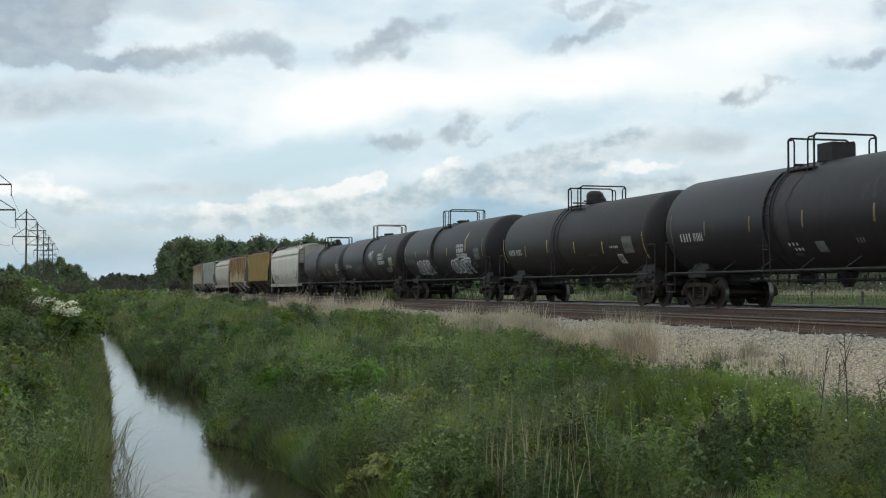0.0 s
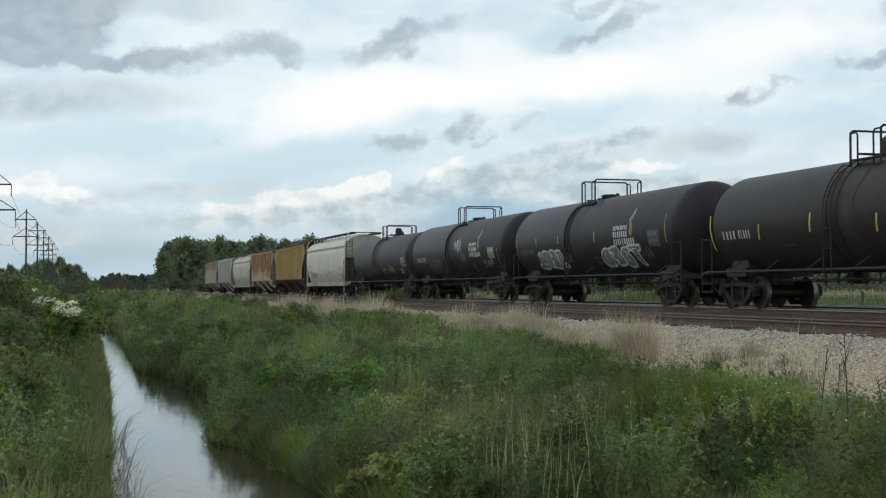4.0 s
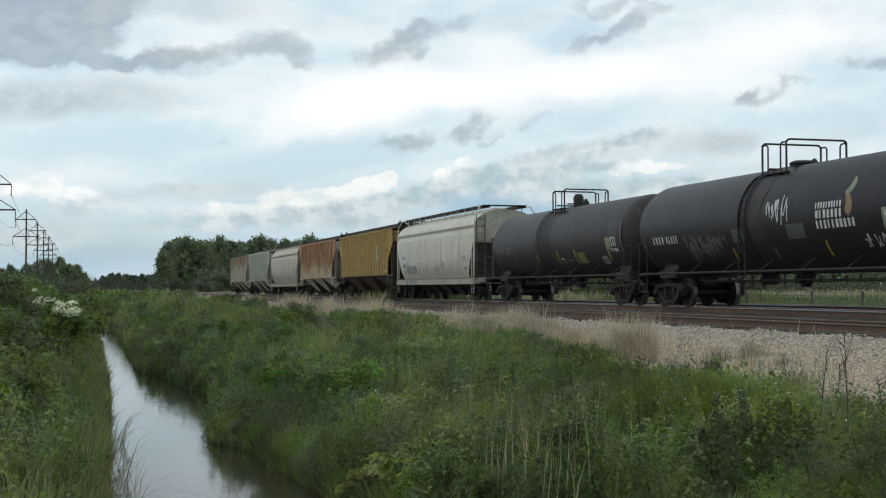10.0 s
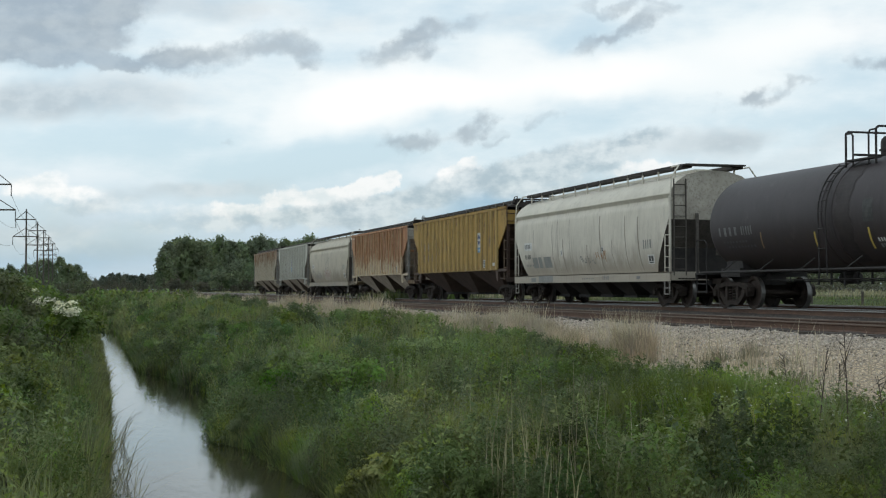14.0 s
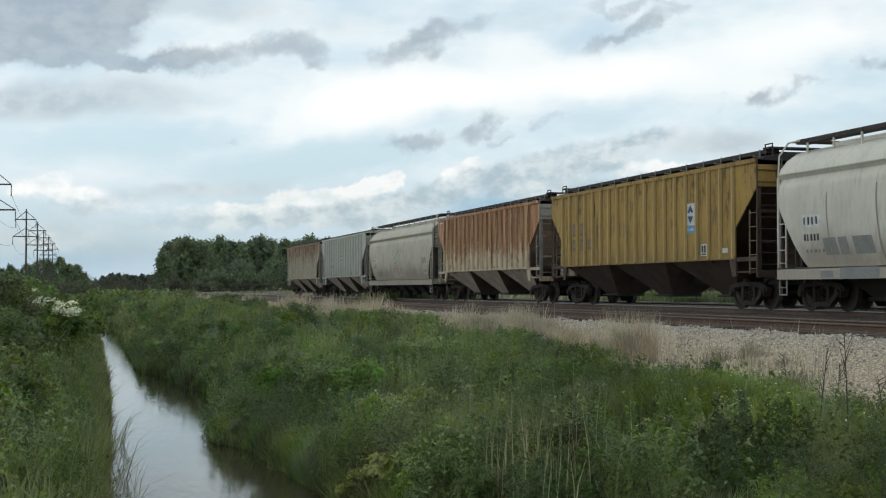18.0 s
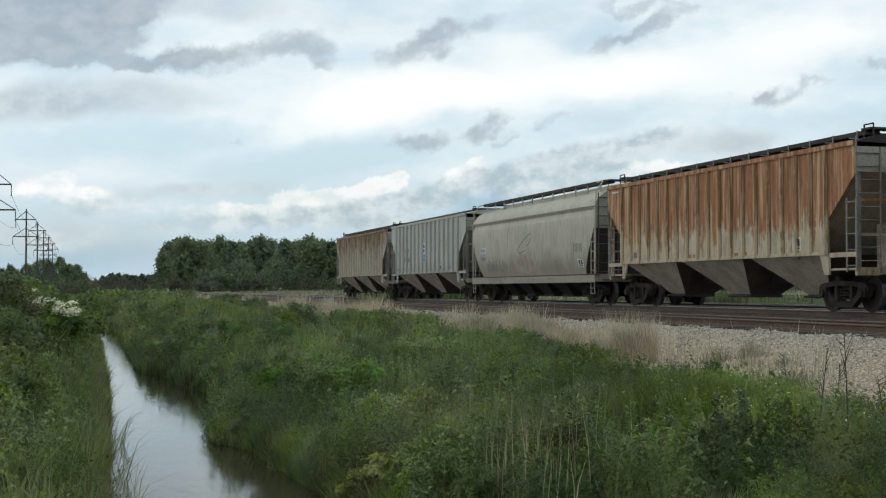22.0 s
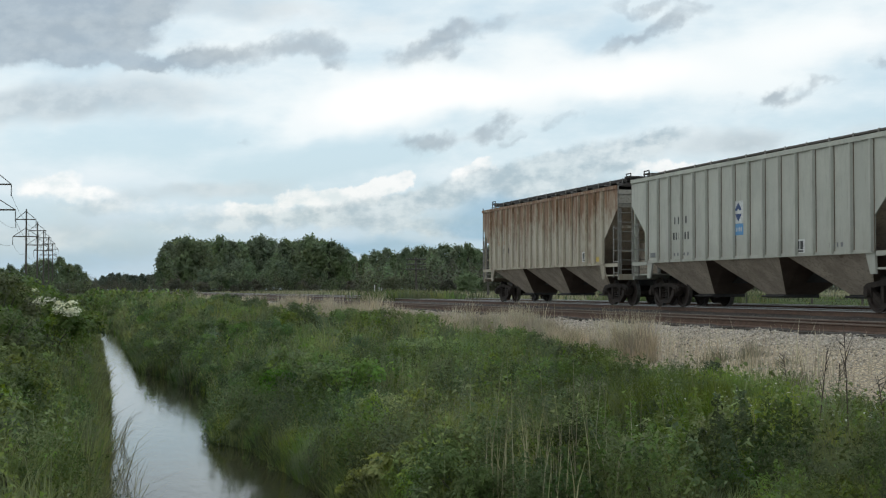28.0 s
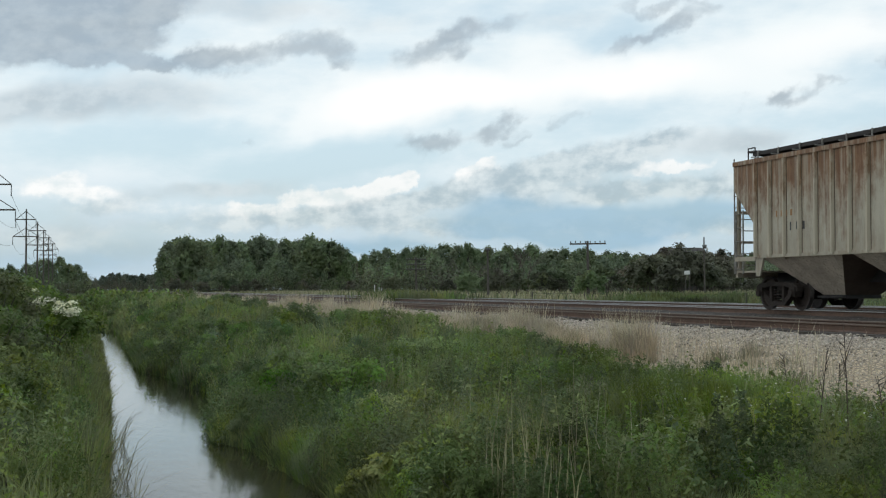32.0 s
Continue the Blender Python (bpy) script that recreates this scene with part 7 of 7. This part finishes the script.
for k, x, y, sc, turn in ((0, -14.6, 3.55, 0.85, 0), (1, -15.1, 3.2, 0.6, 80), (0, -13.4, 3.9, 0.6, 200), (1, -23.8, -0.9, 1.15, 30), (0, -20.5, -1.1, 1.1, 140), (1, -17.2, -0.7, 0.9, 260), (0, -18.6, -1.0, 1.0, 20), (1, -22.2, -0.5, 0.8, 190), (0, -27.0, -1.0, 1.25, 60), (1, -31.0, -1.6, 1.3, 10), (0, -36.0, -0.6, 1.2, 170), (1, -16.2, -1.4, 0.6, 100), (0, -19.0, -0.4, 0.5, 300), (1, -25.5, -0.2, 0.55, 15), (0, -42.0, -1.0, 1.3, 90), (1, -14.9, 7.3, 0.5, 0), (0, -9.7, 6.0, 0.36, 40), (0, -29.5, -0.4, 0.6, 220)):
    put(bright_bush[k], x, y, sc, turn)
dark_bush = shrub("bush", "dense dark green bush rising from the bank", 4600, 0.042, 1.0, 0.6, M["dark_leaf"], 95)
for x, y, sc, turn in ((-14.0, 3.95, 0.75, 0), (-35.3, 5.1, 1.25, 60), (-21.8, 7.5, 0.65, 10), (-21.3, 7.9, 0.7, 200), (-22.2, 8.5, 0.6, 130), (-35.0, 7.7, 1.0, 90), (-37.3, 8.6, 1.1, 240), (-44.0, 6.4, 1.2, 20), (-50.0, 5.0, 1.3, 300), (-57.0, 7.4, 1.4, 70), (-26.5, 3.2, 0.6, 270), (-22.6, 2.75, 0.5, 180), (-17.8, 4.6, 0.7, 25), (-29.0, 6.0, 0.8, 110), (-17.0, 8.6, 0.6, 320), (-14.2, -0.6, 0.55, 15), (-16.7, -0.7, 0.6, 100), (-15.3, -0.45, 0.5, 220), (-18.2, -1.4, 0.8, 310), (-12.5, 3.8, 0.6, 45), (-11.6, 4.1, 0.5, 160)):
    put(dark_bush, x, y, sc, turn)
for b, d, sc, turn in ((24, 35, 2.3, 15), (-8, 31, 2.2, 160), (48, 38, 2.0, 250)):
    put(dark_bush, *bearing((b - 784) / F, d), sc, turn)
# rounded herb clumps that crowd the near bank
def herb_clump(label, n, size, tall, wide, leaf, seed, width, rise):
    g = np.random.default_rng(seed)
    h = thing("herb_clump", label, "weeds", group="herb clumps on the bank")
    tagged(part("stalk", stems(6, tall * 0.7, wide, seed, 0.004), M["dead_stem"], h), kind="stuff")
    cs, out = [], []
    spires = 26
    for i in range(spires):
        a, r = i * 2.4, wide * math.sqrt((i + 0.5) / spires) * 0.9
        top = tall * g.uniform(0.6, 1.05) * (1 - 0.45 * (r / wide) ** 2)
        k = n // spires
        t = g.random(k) ** 0.6
        b = g.random(k) * TAU
        reach = (0.035 + 0.10 * (1 - t)) * (0.6 + rise * 0.3)
        root = np.array([math.cos(a) * r * 0.8, math.sin(a) * r * 0.8])
        lean = np.array([math.cos(a), math.sin(a)]) * r * 0.25
        cs.append(np.stack([root[0] + lean[0] * t + np.cos(b) * reach, root[1] + lean[1] * t + np.sin(b) * reach, top * (0.12 + 0.88 * t)], 1))
        out.append(np.stack([np.cos(b) * 0.7, np.sin(b) * 0.7, np.full(k, 0.9)], 1))
    c, out = np.concatenate(cs), np.concatenate(out)
    part("foliage", facing("foliage", c, out, size * g.uniform(0.7, 1.5, len(c)) * 1.25, leaf, 0.4, width * 1.15, True), None, h)
    return h


herbs = [herb_clump(lab, 2900, sz * 0.86, ta, wi, M[m], 300 + i, wd, ri) for i, (lab, sz, ta, wi, m, wd, ri) in enumerate((
    ("dark green leafy herb clump", 0.045, 0.85, 0.55, "herb_dark", 0.36, 0.4), ("yellow-green feathery herb clump", 0.048, 0.9, 0.42, "herb_yellow", 0.2, 0.8),
    ("grey-green feathery herb clump", 0.048, 0.9, 0.40, "herb_grey", 0.18, 0.9), ("fresh green leafy herb clump", 0.042, 0.75, 0.55, "herb_fresh", 0.26, 0.5),
    ("mid-green bramble clump on the bank", 0.042, 0.8, 0.6, "weed", 0.4, 0.3)))]
q = random.Random(31)
spots = []
for i in range(2400):
    x = -math.exp(q.uniform(math.log(8.0), math.log(46)))
    y = q.uniform(3.0, 9.4)
    r = 0.62 + 0.012 * abs(x)
    if y > float(ditch_right(x)) + 0.45 and float(sightline_cap(np.array(x), np.array(y))) > 0.28 and all((x - a) ** 2 + (y - b) ** 2 > (r + c) ** 2 * 0.3 for a, b, c in spots) and value_noise(np.array(x), np.array(y), 0.8, 55) > 0.3:
        spots.append((x, y, r))
spots = spots[:78]
near_side = []
for i in range(900):
    x = -math.exp(q.uniform(math.log(13.5), math.log(42)))
    y = float(np.interp(x, EDGE_X, EDGE_L)) - 0.5 - abs(q.gauss(0, 1.6))
    if all((x - a) ** 2 + (y - b) ** 2 > 0.5 for a, b, c in near_side):
        near_side.append((x, y, 0.6))
spots += near_side[:34]
for i, (x, y, r) in enumerate(spots):
    k = int(value_noise(np.array(x), np.array(y), 0.5, 57) * 3.2 + q.uniform(0, 3.2)) % 5
    k = 0 if k == 2 and x > -14.5 else k
    sc = min(q.uniform(0.65, 1.2), float(sightline_cap(np.array(x), np.array(y))) / 0.85)
    put(herbs[k], x, y, sc, i * 77)
elder = shrub("elder_bush", "elder bush with flat white blossom on the ditch bank", 4600, 0.055, 1.55, 0.95, M["bush_leaf"], 81, 44)
put(elder, *bearing((86 - 784) / F, 33.0), 1.6, 0)

# ---- trees ----


GOLD = (1 + 5 ** 0.5) / 2
ICO_V = [tuple(v / math.hypot(1, GOLD) for v in p) for p in ((-1, GOLD, 0), (1, GOLD, 0), (-1, -GOLD, 0), (1, -GOLD, 0), (0, -1, GOLD), (0, 1, GOLD), (0, -1, -GOLD), (0, 1, -GOLD), (GOLD, 0, -1), (GOLD, 0, 1), (-GOLD, 0, -1), (-GOLD, 0, 1))]
ICO_F = [(0, 11, 5), (0, 5, 1), (0, 1, 7), (0, 7, 10), (0, 10, 11), (1, 5, 9), (5, 11, 4), (11, 10, 2), (10, 7, 6), (7, 1, 8), (3, 9, 4), (3, 4, 2), (3, 2, 6), (3, 6, 8), (3, 8, 9), (4, 9, 5), (2, 4, 11), (6, 2, 10), (8, 6, 7), (9, 8, 1)]


def tree(seed, tall, wide, leaf, n=2900, size=0.24):
    """Trunk, limbs that fork outwards, and a crown of leaf clumps round the limb ends."""
    g = np.random.default_rng(seed)
    t = thing("tree", "tall broadleaf tree in dense dark green leaf", "tree", group="trees of the wood")
    wood = Geo().tube((0, 0, -0.3), (0, 0, tall * 0.3), tall * 0.018, 8, tall * 0.014).tube((0, 0, tall * 0.3), (g.normal(0, 0.3), g.normal(0, 0.3), tall * 0.8), tall * 0.014, 7, tall * 0.004)
    lobes, cs, out, core = 64, [], [], Geo()
    for i in range(lobes):
        a = i * 2.4 + g.normal(0, 0.3)
        k = (i + 0.5) / lobes
        h = tall * (0.12 + 0.80 * k)
        r = wide * 0.5 * math.sqrt(max(0.05, 1 - (2 * (k - 0.38)) ** 2 * 0.75)) * g.uniform(0.45, 0.85)
        end = np.array([math.cos(a) * r, math.sin(a) * r, h])
        if i % 3 == 0:
            wood.tube((0, 0, h * 0.72), tuple(end), tall * 0.007, 5, tall * 0.002)
        rad = np.array([wide * 0.16, wide * 0.16, tall * 0.10]) * g.uniform(0.5, 1.25)
        q = g.normal(size=(n // lobes, 3))
        q /= np.linalg.norm(q, axis=1)[:, None]
        cs.append(end + q * rad * (g.random((len(q), 1)) ** 0.2) * g.uniform(0.85, 1.12, (len(q), 1)))
        out.append(q * 0.6 + np.array([0, 0, 0.6]))
        core.add([tuple(end + np.array(p) * rad * g.uniform(0.35, 0.65)) for p in ICO_V], ICO_F)
    part("trunk", wood, M["bark"], t)
    c = np.concatenate(cs)
    crown = part("crown", facing("crown", c, np.concatenate(out), size * g.uniform(0.6, 1.4, len(c)) * 1.5, leaf, 0.6, 0.9, True), None, t)
    part("inner_foliage", core, leaf, crown)
    return t


woods = [tree(100 + i, 10.0, (5.0, 7.5, 6.2, 8.5, 5.6)[i], M["tree_leaf"]) for i in range(5)]
faraway = [tree(120 + i, 10.0, 8.0, M["far_leaf"], 1500, 0.40) for i in range(2)]
brush = [shrub("brush_shrub", "scrubby grey-brown brush along the wood's edge", 1300, 0.20, 2.4, 1.7, M["brush_leaf"], 140 + i) for i in range(3)]
green_shrub = [shrub("wayside_shrub", "dense green shrub beyond the tracks", 1500, 0.20, 2.4, 1.6, M["tree_leaf"], 150 + i) for i in range(2)]


def grove(kinds, px0, px1, step, d0, d1, tops, seed, grow=1.0):
    """A belt of trees over a span of bearings, its skyline given as (bearing, rise) pairs."""
    q = random.Random(seed)
    bx_, by_ = [a for a, b in tops], [b for a, b in tops]
    x = px0
    i = 0
    while x < px1:
        d = q.uniform(d0, d1)
        rise = np.interp(x, bx_, by_) - q.uniform(0, 9) * (i % 2)
        ex, ey = bearing((x - 784) / F, d)
        tall = rise * d / F + 0.55 - float(terrain(ex, ey))
        put(kinds[i % len(kinds)], ex, ey, max(0.3, tall / 10.0 * q.uniform(0.93, 1.03)), q.random() * 360)
        x += step * q.uniform(0.6, 1.4)
        i += 1


def skyline(*rows):
    return [(a, 513 - b) for a, b in rows]


grove(woods, 296, 628, 10.5, 470, 560, skyline((288, 432), (305, 420), (350, 416), (395, 416), (412, 424), (450, 413), (480, 420), (520, 417), (555, 411), (600, 425), (612, 432), (628, 452)), 1)
grove(woods, 645, 1330, 17, 300, 360, skyline((640, 446), (665, 432), (700, 436), (740, 432), (800, 424), (860, 429), (920, 430), (960, 432), (1010, 438), (1060, 435), (1110, 443), (1150, 450), (1200, 452), (1300, 444)), 2)
grove(woods, 640, 1340, 38, 380, 430, skyline((640, 458), (700, 450), (800, 440), (1000, 448), (1150, 455), (1340, 450)), 6)
grove(woods, -40, 150, 14, 560, 640, skyline((-40, 470), (0, 468), (40, 466), (70, 456), (100, 452), (130, 462), (152, 478)), 3)
grove(faraway, 150, 296, 6.5, 800, 950, skyline((150, 496), (172, 494), (190, 484), (205, 481), (240, 485), (290, 484)), 4)
grove(woods, 1330, 1620, 17, 300, 370, skyline((1330, 446), (1700, 440)), 5)
q = random.Random(9)
for i in range(18):
    b = q.uniform(300, 860)
    d = q.uniform(330, 450) if b < 640 else q.uniform(250, 300)
    put(brush[i % 3], *bearing((b - 784) / F, d), q.uniform(0.9, 1.9), q.random() * 360)
for i in range(20):
    b = q.uniform(860, 1420)
    put(brush[i % 3], *bearing((b - 784) / F, q.uniform(170, 240)), q.uniform(0.9, 1.9), q.random() * 360)
for i in range(16):
    put(brush[i % 3], *bearing((1130 + i * 11 - 784) / F, q.uniform(135, 195)), q.uniform(1.9, 2.5), q.random() * 360)
for b, d, s in ((828, 150, 1.15), (835, 190, 1.4), (1045, 118, 1.15), (1052, 150, 1.2), (1075, 240, 3.0), (1100, 250, 3.2), (980, 240, 2.6), (1010, 250, 2.8), (390, 400, 3.4), (370, 410, 3.2), (410, 405, 2.8)):
    put(green_shrub[int(b) % 2], *bearing((b - 784) / F, d), s , b * 31 % 360)

def undergrowth():
    """Saplings and low growth that close the foot of the woods."""
    g = np.random.default_rng(77)
    cs = []
    for b0, b1, d0, d1, n, tall in ((284, 640, 450, 490, 16000, 6.5), (630, 1420, 270, 315, 34000, 6.2), (-40, 160, 545, 600, 9000, 7.5), (140, 300, 760, 830, 14000, 8.5), (1300, 1700, 250, 310, 17000, 5.4)):
        b, d = g.uniform(b0, b1, n), g.uniform(d0, d1, n)
        r = (b - 784) / F * d
        z = tall * g.random(n) ** 1.3 * (0.15 + 1.3 * value_noise(b * 0.16, d * 0.05, 1.0, 71))
        cs.append(np.stack([r * math.cos(YAW) - d * math.sin(YAW), r * math.sin(YAW) + d * math.cos(YAW), z - 1.0], 1))
    c = np.concatenate(cs)
    cs = []
    for b0, b1, d0, d1, n, tall in ((292, 628, 462, 500, 17000, 13.0), (645, 1420, 290, 340, 20000, 7.0), (-40, 148, 550, 600, 4000, 8.0)):
        b, d = g.uniform(b0, b1, n), g.uniform(d0, d1, n)
        r = (b - 784) / F * d
        z = tall * g.random(n) ** 0.8 * (0.1 + 1.2 * value_noise(b * 0.07, d * 0.04, 1.0, 73))
        cs.append(np.stack([r * math.cos(YAW) - d * math.sin(YAW), r * math.sin(YAW) + d * math.cos(YAW), z], 1))
    young = np.concatenate(cs)
    stuff("sapling_thicket", "young trees filling the edge of the wood", "undergrowth", slivers("sapling_thicket", young, g.uniform(0.4, 0.9, len(young)), M["tree_leaf"], 0.7, 0.8))
    stuff("undergrowth", "tangled saplings and brush at the foot of the woods", "undergrowth", slivers("undergrowth", c, g.uniform(0.3, 0.7, len(c)), M["brush_leaf"], 0.7, 0.8))


undergrowth()

# ---- poles, fence and shed ----


def wood_pole(b, d, tall, arm, drops=(0.25,), r=0.14):
    x, y = bearing((b - 784) / F, d)
    p = thing("telegraph_pole", "old leaning wooden telegraph pole with a crossarm", "utility pole", (x, y, float(terrain(x, y))), "telegraph poles")
    p.rotation_euler = (radians(1.5), radians(-1), YAW + 0.1)
    part("pole", Geo().tube((0, 0, -0.5), (0, 0, tall), r, 10, r * 0.72), M["pole_wood"], p)
    for z in (tall - k for k in drops):
        part("crossarm", Geo().box((0, -0.14, z), (arm, 0.1, 0.13)), M["pole_wood"], p)
        for i in range(8):
            part("insulator", Geo().lathe([(0, 0.02), (0.08, 0.05), (0.16, 0.05), (0.2, 0.02)], 8, "z", (arm * (i - 3.5) / 7.4, -0.14, z + 0.06)), M["mark_grey"], p)
    return p


wood_pole(1041, 118, 5.05, 3.2)
wood_pole(864, 146, 5.3, 0.5)
wood_pole(737, 176, 5.0, 2.6, (0.3, 0.95, 1.6))
wood_pole(1247, 112, 5.1, 0.3, (0.9,), 0.075)

PYLONS = ((-7, 217, 0), (46, 326, 0), (66, 388, 0), (77, 442, 0), (86, 500, 0), (93, 566, 0))
TIPS = []


def pylon(b, d):
    x, y = bearing((b - 784) / F, d)
    z0 = float(terrain(x, y))
    p = thing("transmission_pole", "tall dark power-line pole with two braced crossarms", "power pole", (x, y, z0), "transmission poles")
    p.rotation_euler = (0, 0, YAW)
    top = 20.06 - z0
    part("mast", Geo().tube((0, 0, -1), (0, 0, top), 0.28, 12, 0.17), M["pole_wood"], p)
    for z, half in ((top - 2.6, 2.45), (top - 6.7, 3.15)):
        a = part("crossarm", Geo().box((0, -0.3, z), (2 * half, 0.2, 0.24)), M["pole_wood"], p)
        for s in (-1, 1):
            part("brace", Geo().tube((0, -0.3, z + 2.0), (s * half * 0.95, -0.3, z + 0.1), 0.07), M["pole_wood"], a)
            part("insulator_string", Geo().lathe([(-1.9 + i * 0.13 + j, 0.13 if j else 0.04) for i in range(14) for j in (0, 0.06)], 8, "z", (s * half, -0.3, z)), M["mark_grey"], a)
    TIPS.append([(x + math.cos(YAW) * o, y + math.sin(YAW) * o, z0 + z - 1.9) for z, o in ((top - 2.6, -2.45), (top - 2.6, 2.45), (top - 6.7, -3.15), (top - 6.7, 3.15))])


for b, d, _ in PYLONS:
    pylon(b, d)
line = thing("power_line", "sagging conductors strung along the tall poles", "power line")
for p, n_ in zip(TIPS, TIPS[1:]):
    for a, b in zip(p, n_):
        pts = [Vector(a).lerp(Vector(b), k / 8) - Vector((0, 0, 1.6 * 4 * (k / 8) * (1 - k / 8))) for k in range(9)]
        part("conductor", Geo().pipe(pts, 0.028, 4), M["frame_black"], line)

fence = thing("fence", "old wire fence on thin weathered posts", "fence")
for i in range(26):
    x, y = -46 - i * 6.0, 41 + 0.6 * math.sin(i * 2.1)
    part("post", Geo().box((x, y, -0.35), (0.1, 0.1, 1.4 + 0.25 * math.sin(i * 5.0))), M["pole_wood"], fence)
for z in (-0.3, 0.0, 0.2):
    part("wire", Geo().tube((-46, 41, z), (-196, 41, z), 0.012, 4), M["pole_wood"], fence)


def shed():
    x, y = bearing((1206 - 784) / F, 205)
    h = thing("shed", "dark gabled farm shed half hidden by brush", "shed", (x, y, float(terrain(x, y))))
    h.rotation_euler = (0, 0, YAW)
    part("wall", Geo().box((0, 0, 2.9), (6.2, 6.0, 5.9)), M["shed_wall"], h)
    part("roof", Geo().add([(-3.5, -3.4, 5.8), (3.4, -3.4, 5.8), (3.1, 0, 6.9), (-3.2, 0, 6.9), (3.4, 3.4, 5.8), (-3.5, 3.4, 5.8)], [(0, 1, 2, 3), (3, 2, 4, 5), (0, 5, 4, 1), (0, 3, 5), (1, 4, 2)]), M["roof_dark"], h)
    part("gable_trim", Geo().box((3.3, -3.2, 6.2), (0.2, 0.12, 1.2)), M["mark_white"], h)
    x, y = bearing((1216 - 784) / F, 130)
    b = thing("white_board", "small white board lying in the verge brush", "board", (x, y, float(terrain(x, y))))
    part("panel", Geo().box((0, 0, 2.3), (1.1, 0.08, 0.36)), M["mark_white"], b)
    for dx in (-0.45, 0.45):
        part("leg", Geo().box((dx, 0.06, 1.1), (0.06, 0.06, 2.6)), M["pole_wood"], b)


def white_post(b, d, low, high, wide):
    """A small white trackside marker; low and high are its ends above the ground."""
    x, y = bearing((b - 784) / F, d)
    p = thing("marker_post", "small white marker post beyond the far track", "marker", (x, y, float(terrain(x, y))), "white marker posts")
    part("post", Geo().box((0, 0, high / 2), (0.09, 0.09, high)), M["pole_wood"], p)
    part("board", Geo().box((0, -0.08, (low + high) / 2), (wide, 0.05, high - low)), M["mark_white"], p)


for row in ((313, 215, 0.5, 1.0, 0.28), (320, 222, 0.45, 0.95, 0.25), (664, 190, 0.4, 1.5, 0.16), (672, 192, 0.7, 1.15, 0.3), (676, 192, 0.65, 1.1, 0.25)):
    white_post(*row)
M["shed_wall"] = plain("shed_wall", (0.05, 0.05, 0.05), (0.08, 0.075, 0.07), 1.0, 0.9)
shed()


def bare_tree(b, d, tall, seed):
    """A leafless tree that forks into fine twigs."""
    g, q = Geo(), random.Random(seed)

    def fork(p, way, length, r, depth):
        e = p + way * length
        g.tube(tuple(p), tuple(e), r, 5, r * 0.65)
        if depth:
            for _ in range(3):
                w = (way + Vector((q.gauss(0, 0.5), q.gauss(0, 0.5), q.gauss(0.1, 0.3)))).normalized()
                fork(e, w, length * q.uniform(0.55, 0.8), r * 0.62, depth - 1)
    fork(Vector((0, 0, -0.2)), Vector((0, 0, 1)), tall * 0.35, tall * 0.012, 4)
    x, y = bearing((b - 784) / F, d)
    return solid("bare_tree", g, M["dead_stem"], "leafless grey tree standing above the brush", "tree", (x, y, float(terrain(x, y))))


for b, d, h, s in ((1180, 190, 7.2, 1), (1205, 195, 7.6, 2), (1228, 185, 6.8, 3), (920, 235, 8.6, 4), (935, 240, 8.2, 5)):
    bare_tree(b, d, h, s)


def dead_weed(x, y, tall, seed):
    """A dry branched stalk in the gravel edge."""
    g, q = Geo(), random.Random(seed)
    tip = Vector((q.gauss(0, 0.06), q.gauss(0, 0.06), tall))
    g.tube((0, 0, -0.05), tuple(tip), 0.009, 5, 0.004)
    for i in range(9):
        p = tip * (0.45 + 0.06 * i)
        e = p + Vector((q.gauss(0, 0.09), q.gauss(0, 0.09), q.uniform(0.08, 0.2) * tall))
        g.tube(tuple(p), tuple(e), 0.006, 4, 0.002)
    return solid("dead_weed", g, M["dead_stem"], "dry brown branched weed stalk", "weed", (x, y, float(terrain(x, y))), "dry weed stalks")


for i, (x, y, h) in enumerate(((-12.6, 7.9, 1.15), (-12.9, 7.7, 1.0), (-11.2, 7.6, 0.85), (-11.0, 7.9, 0.9), (-11.4, 7.75, 0.75), (-12.2, 8.1, 0.7), (-16.8, 9.6, 0.6), (-15.4, 9.5, 0.55), (-10.8, 7.4, 0.8))):
    dead_weed(x, y, h, i)


def motions():
    """The train rolls past, its wheels turn, and the clouds drift."""
    steps = [i * 2.0 for i in range(17)]
    for car in CARS.values():
        x = car.location.x - run(0)
        walk(car, [(t, pose(x + run(t), 20.0, 0)) for t in steps])
    quick_steps = [i / 10 for i in range(321)]
    for ax in WHEELS:
        x = ax.location.x
        walk(ax, [(t, pose(x, 0, R_WHEEL, 0, math.degrees((run(t) - run(0)) / R_WHEEL) % 360, 0)) for t in quick_steps])
    drift = Matrix.Rotation(YAW, 4, "Z")
    walk(deck, [(t, Matrix.Translation(drift @ Vector((2.75 * t, 0, 0))) @ drift) for t in (0.0, 16.0, 32.0)])


motions()
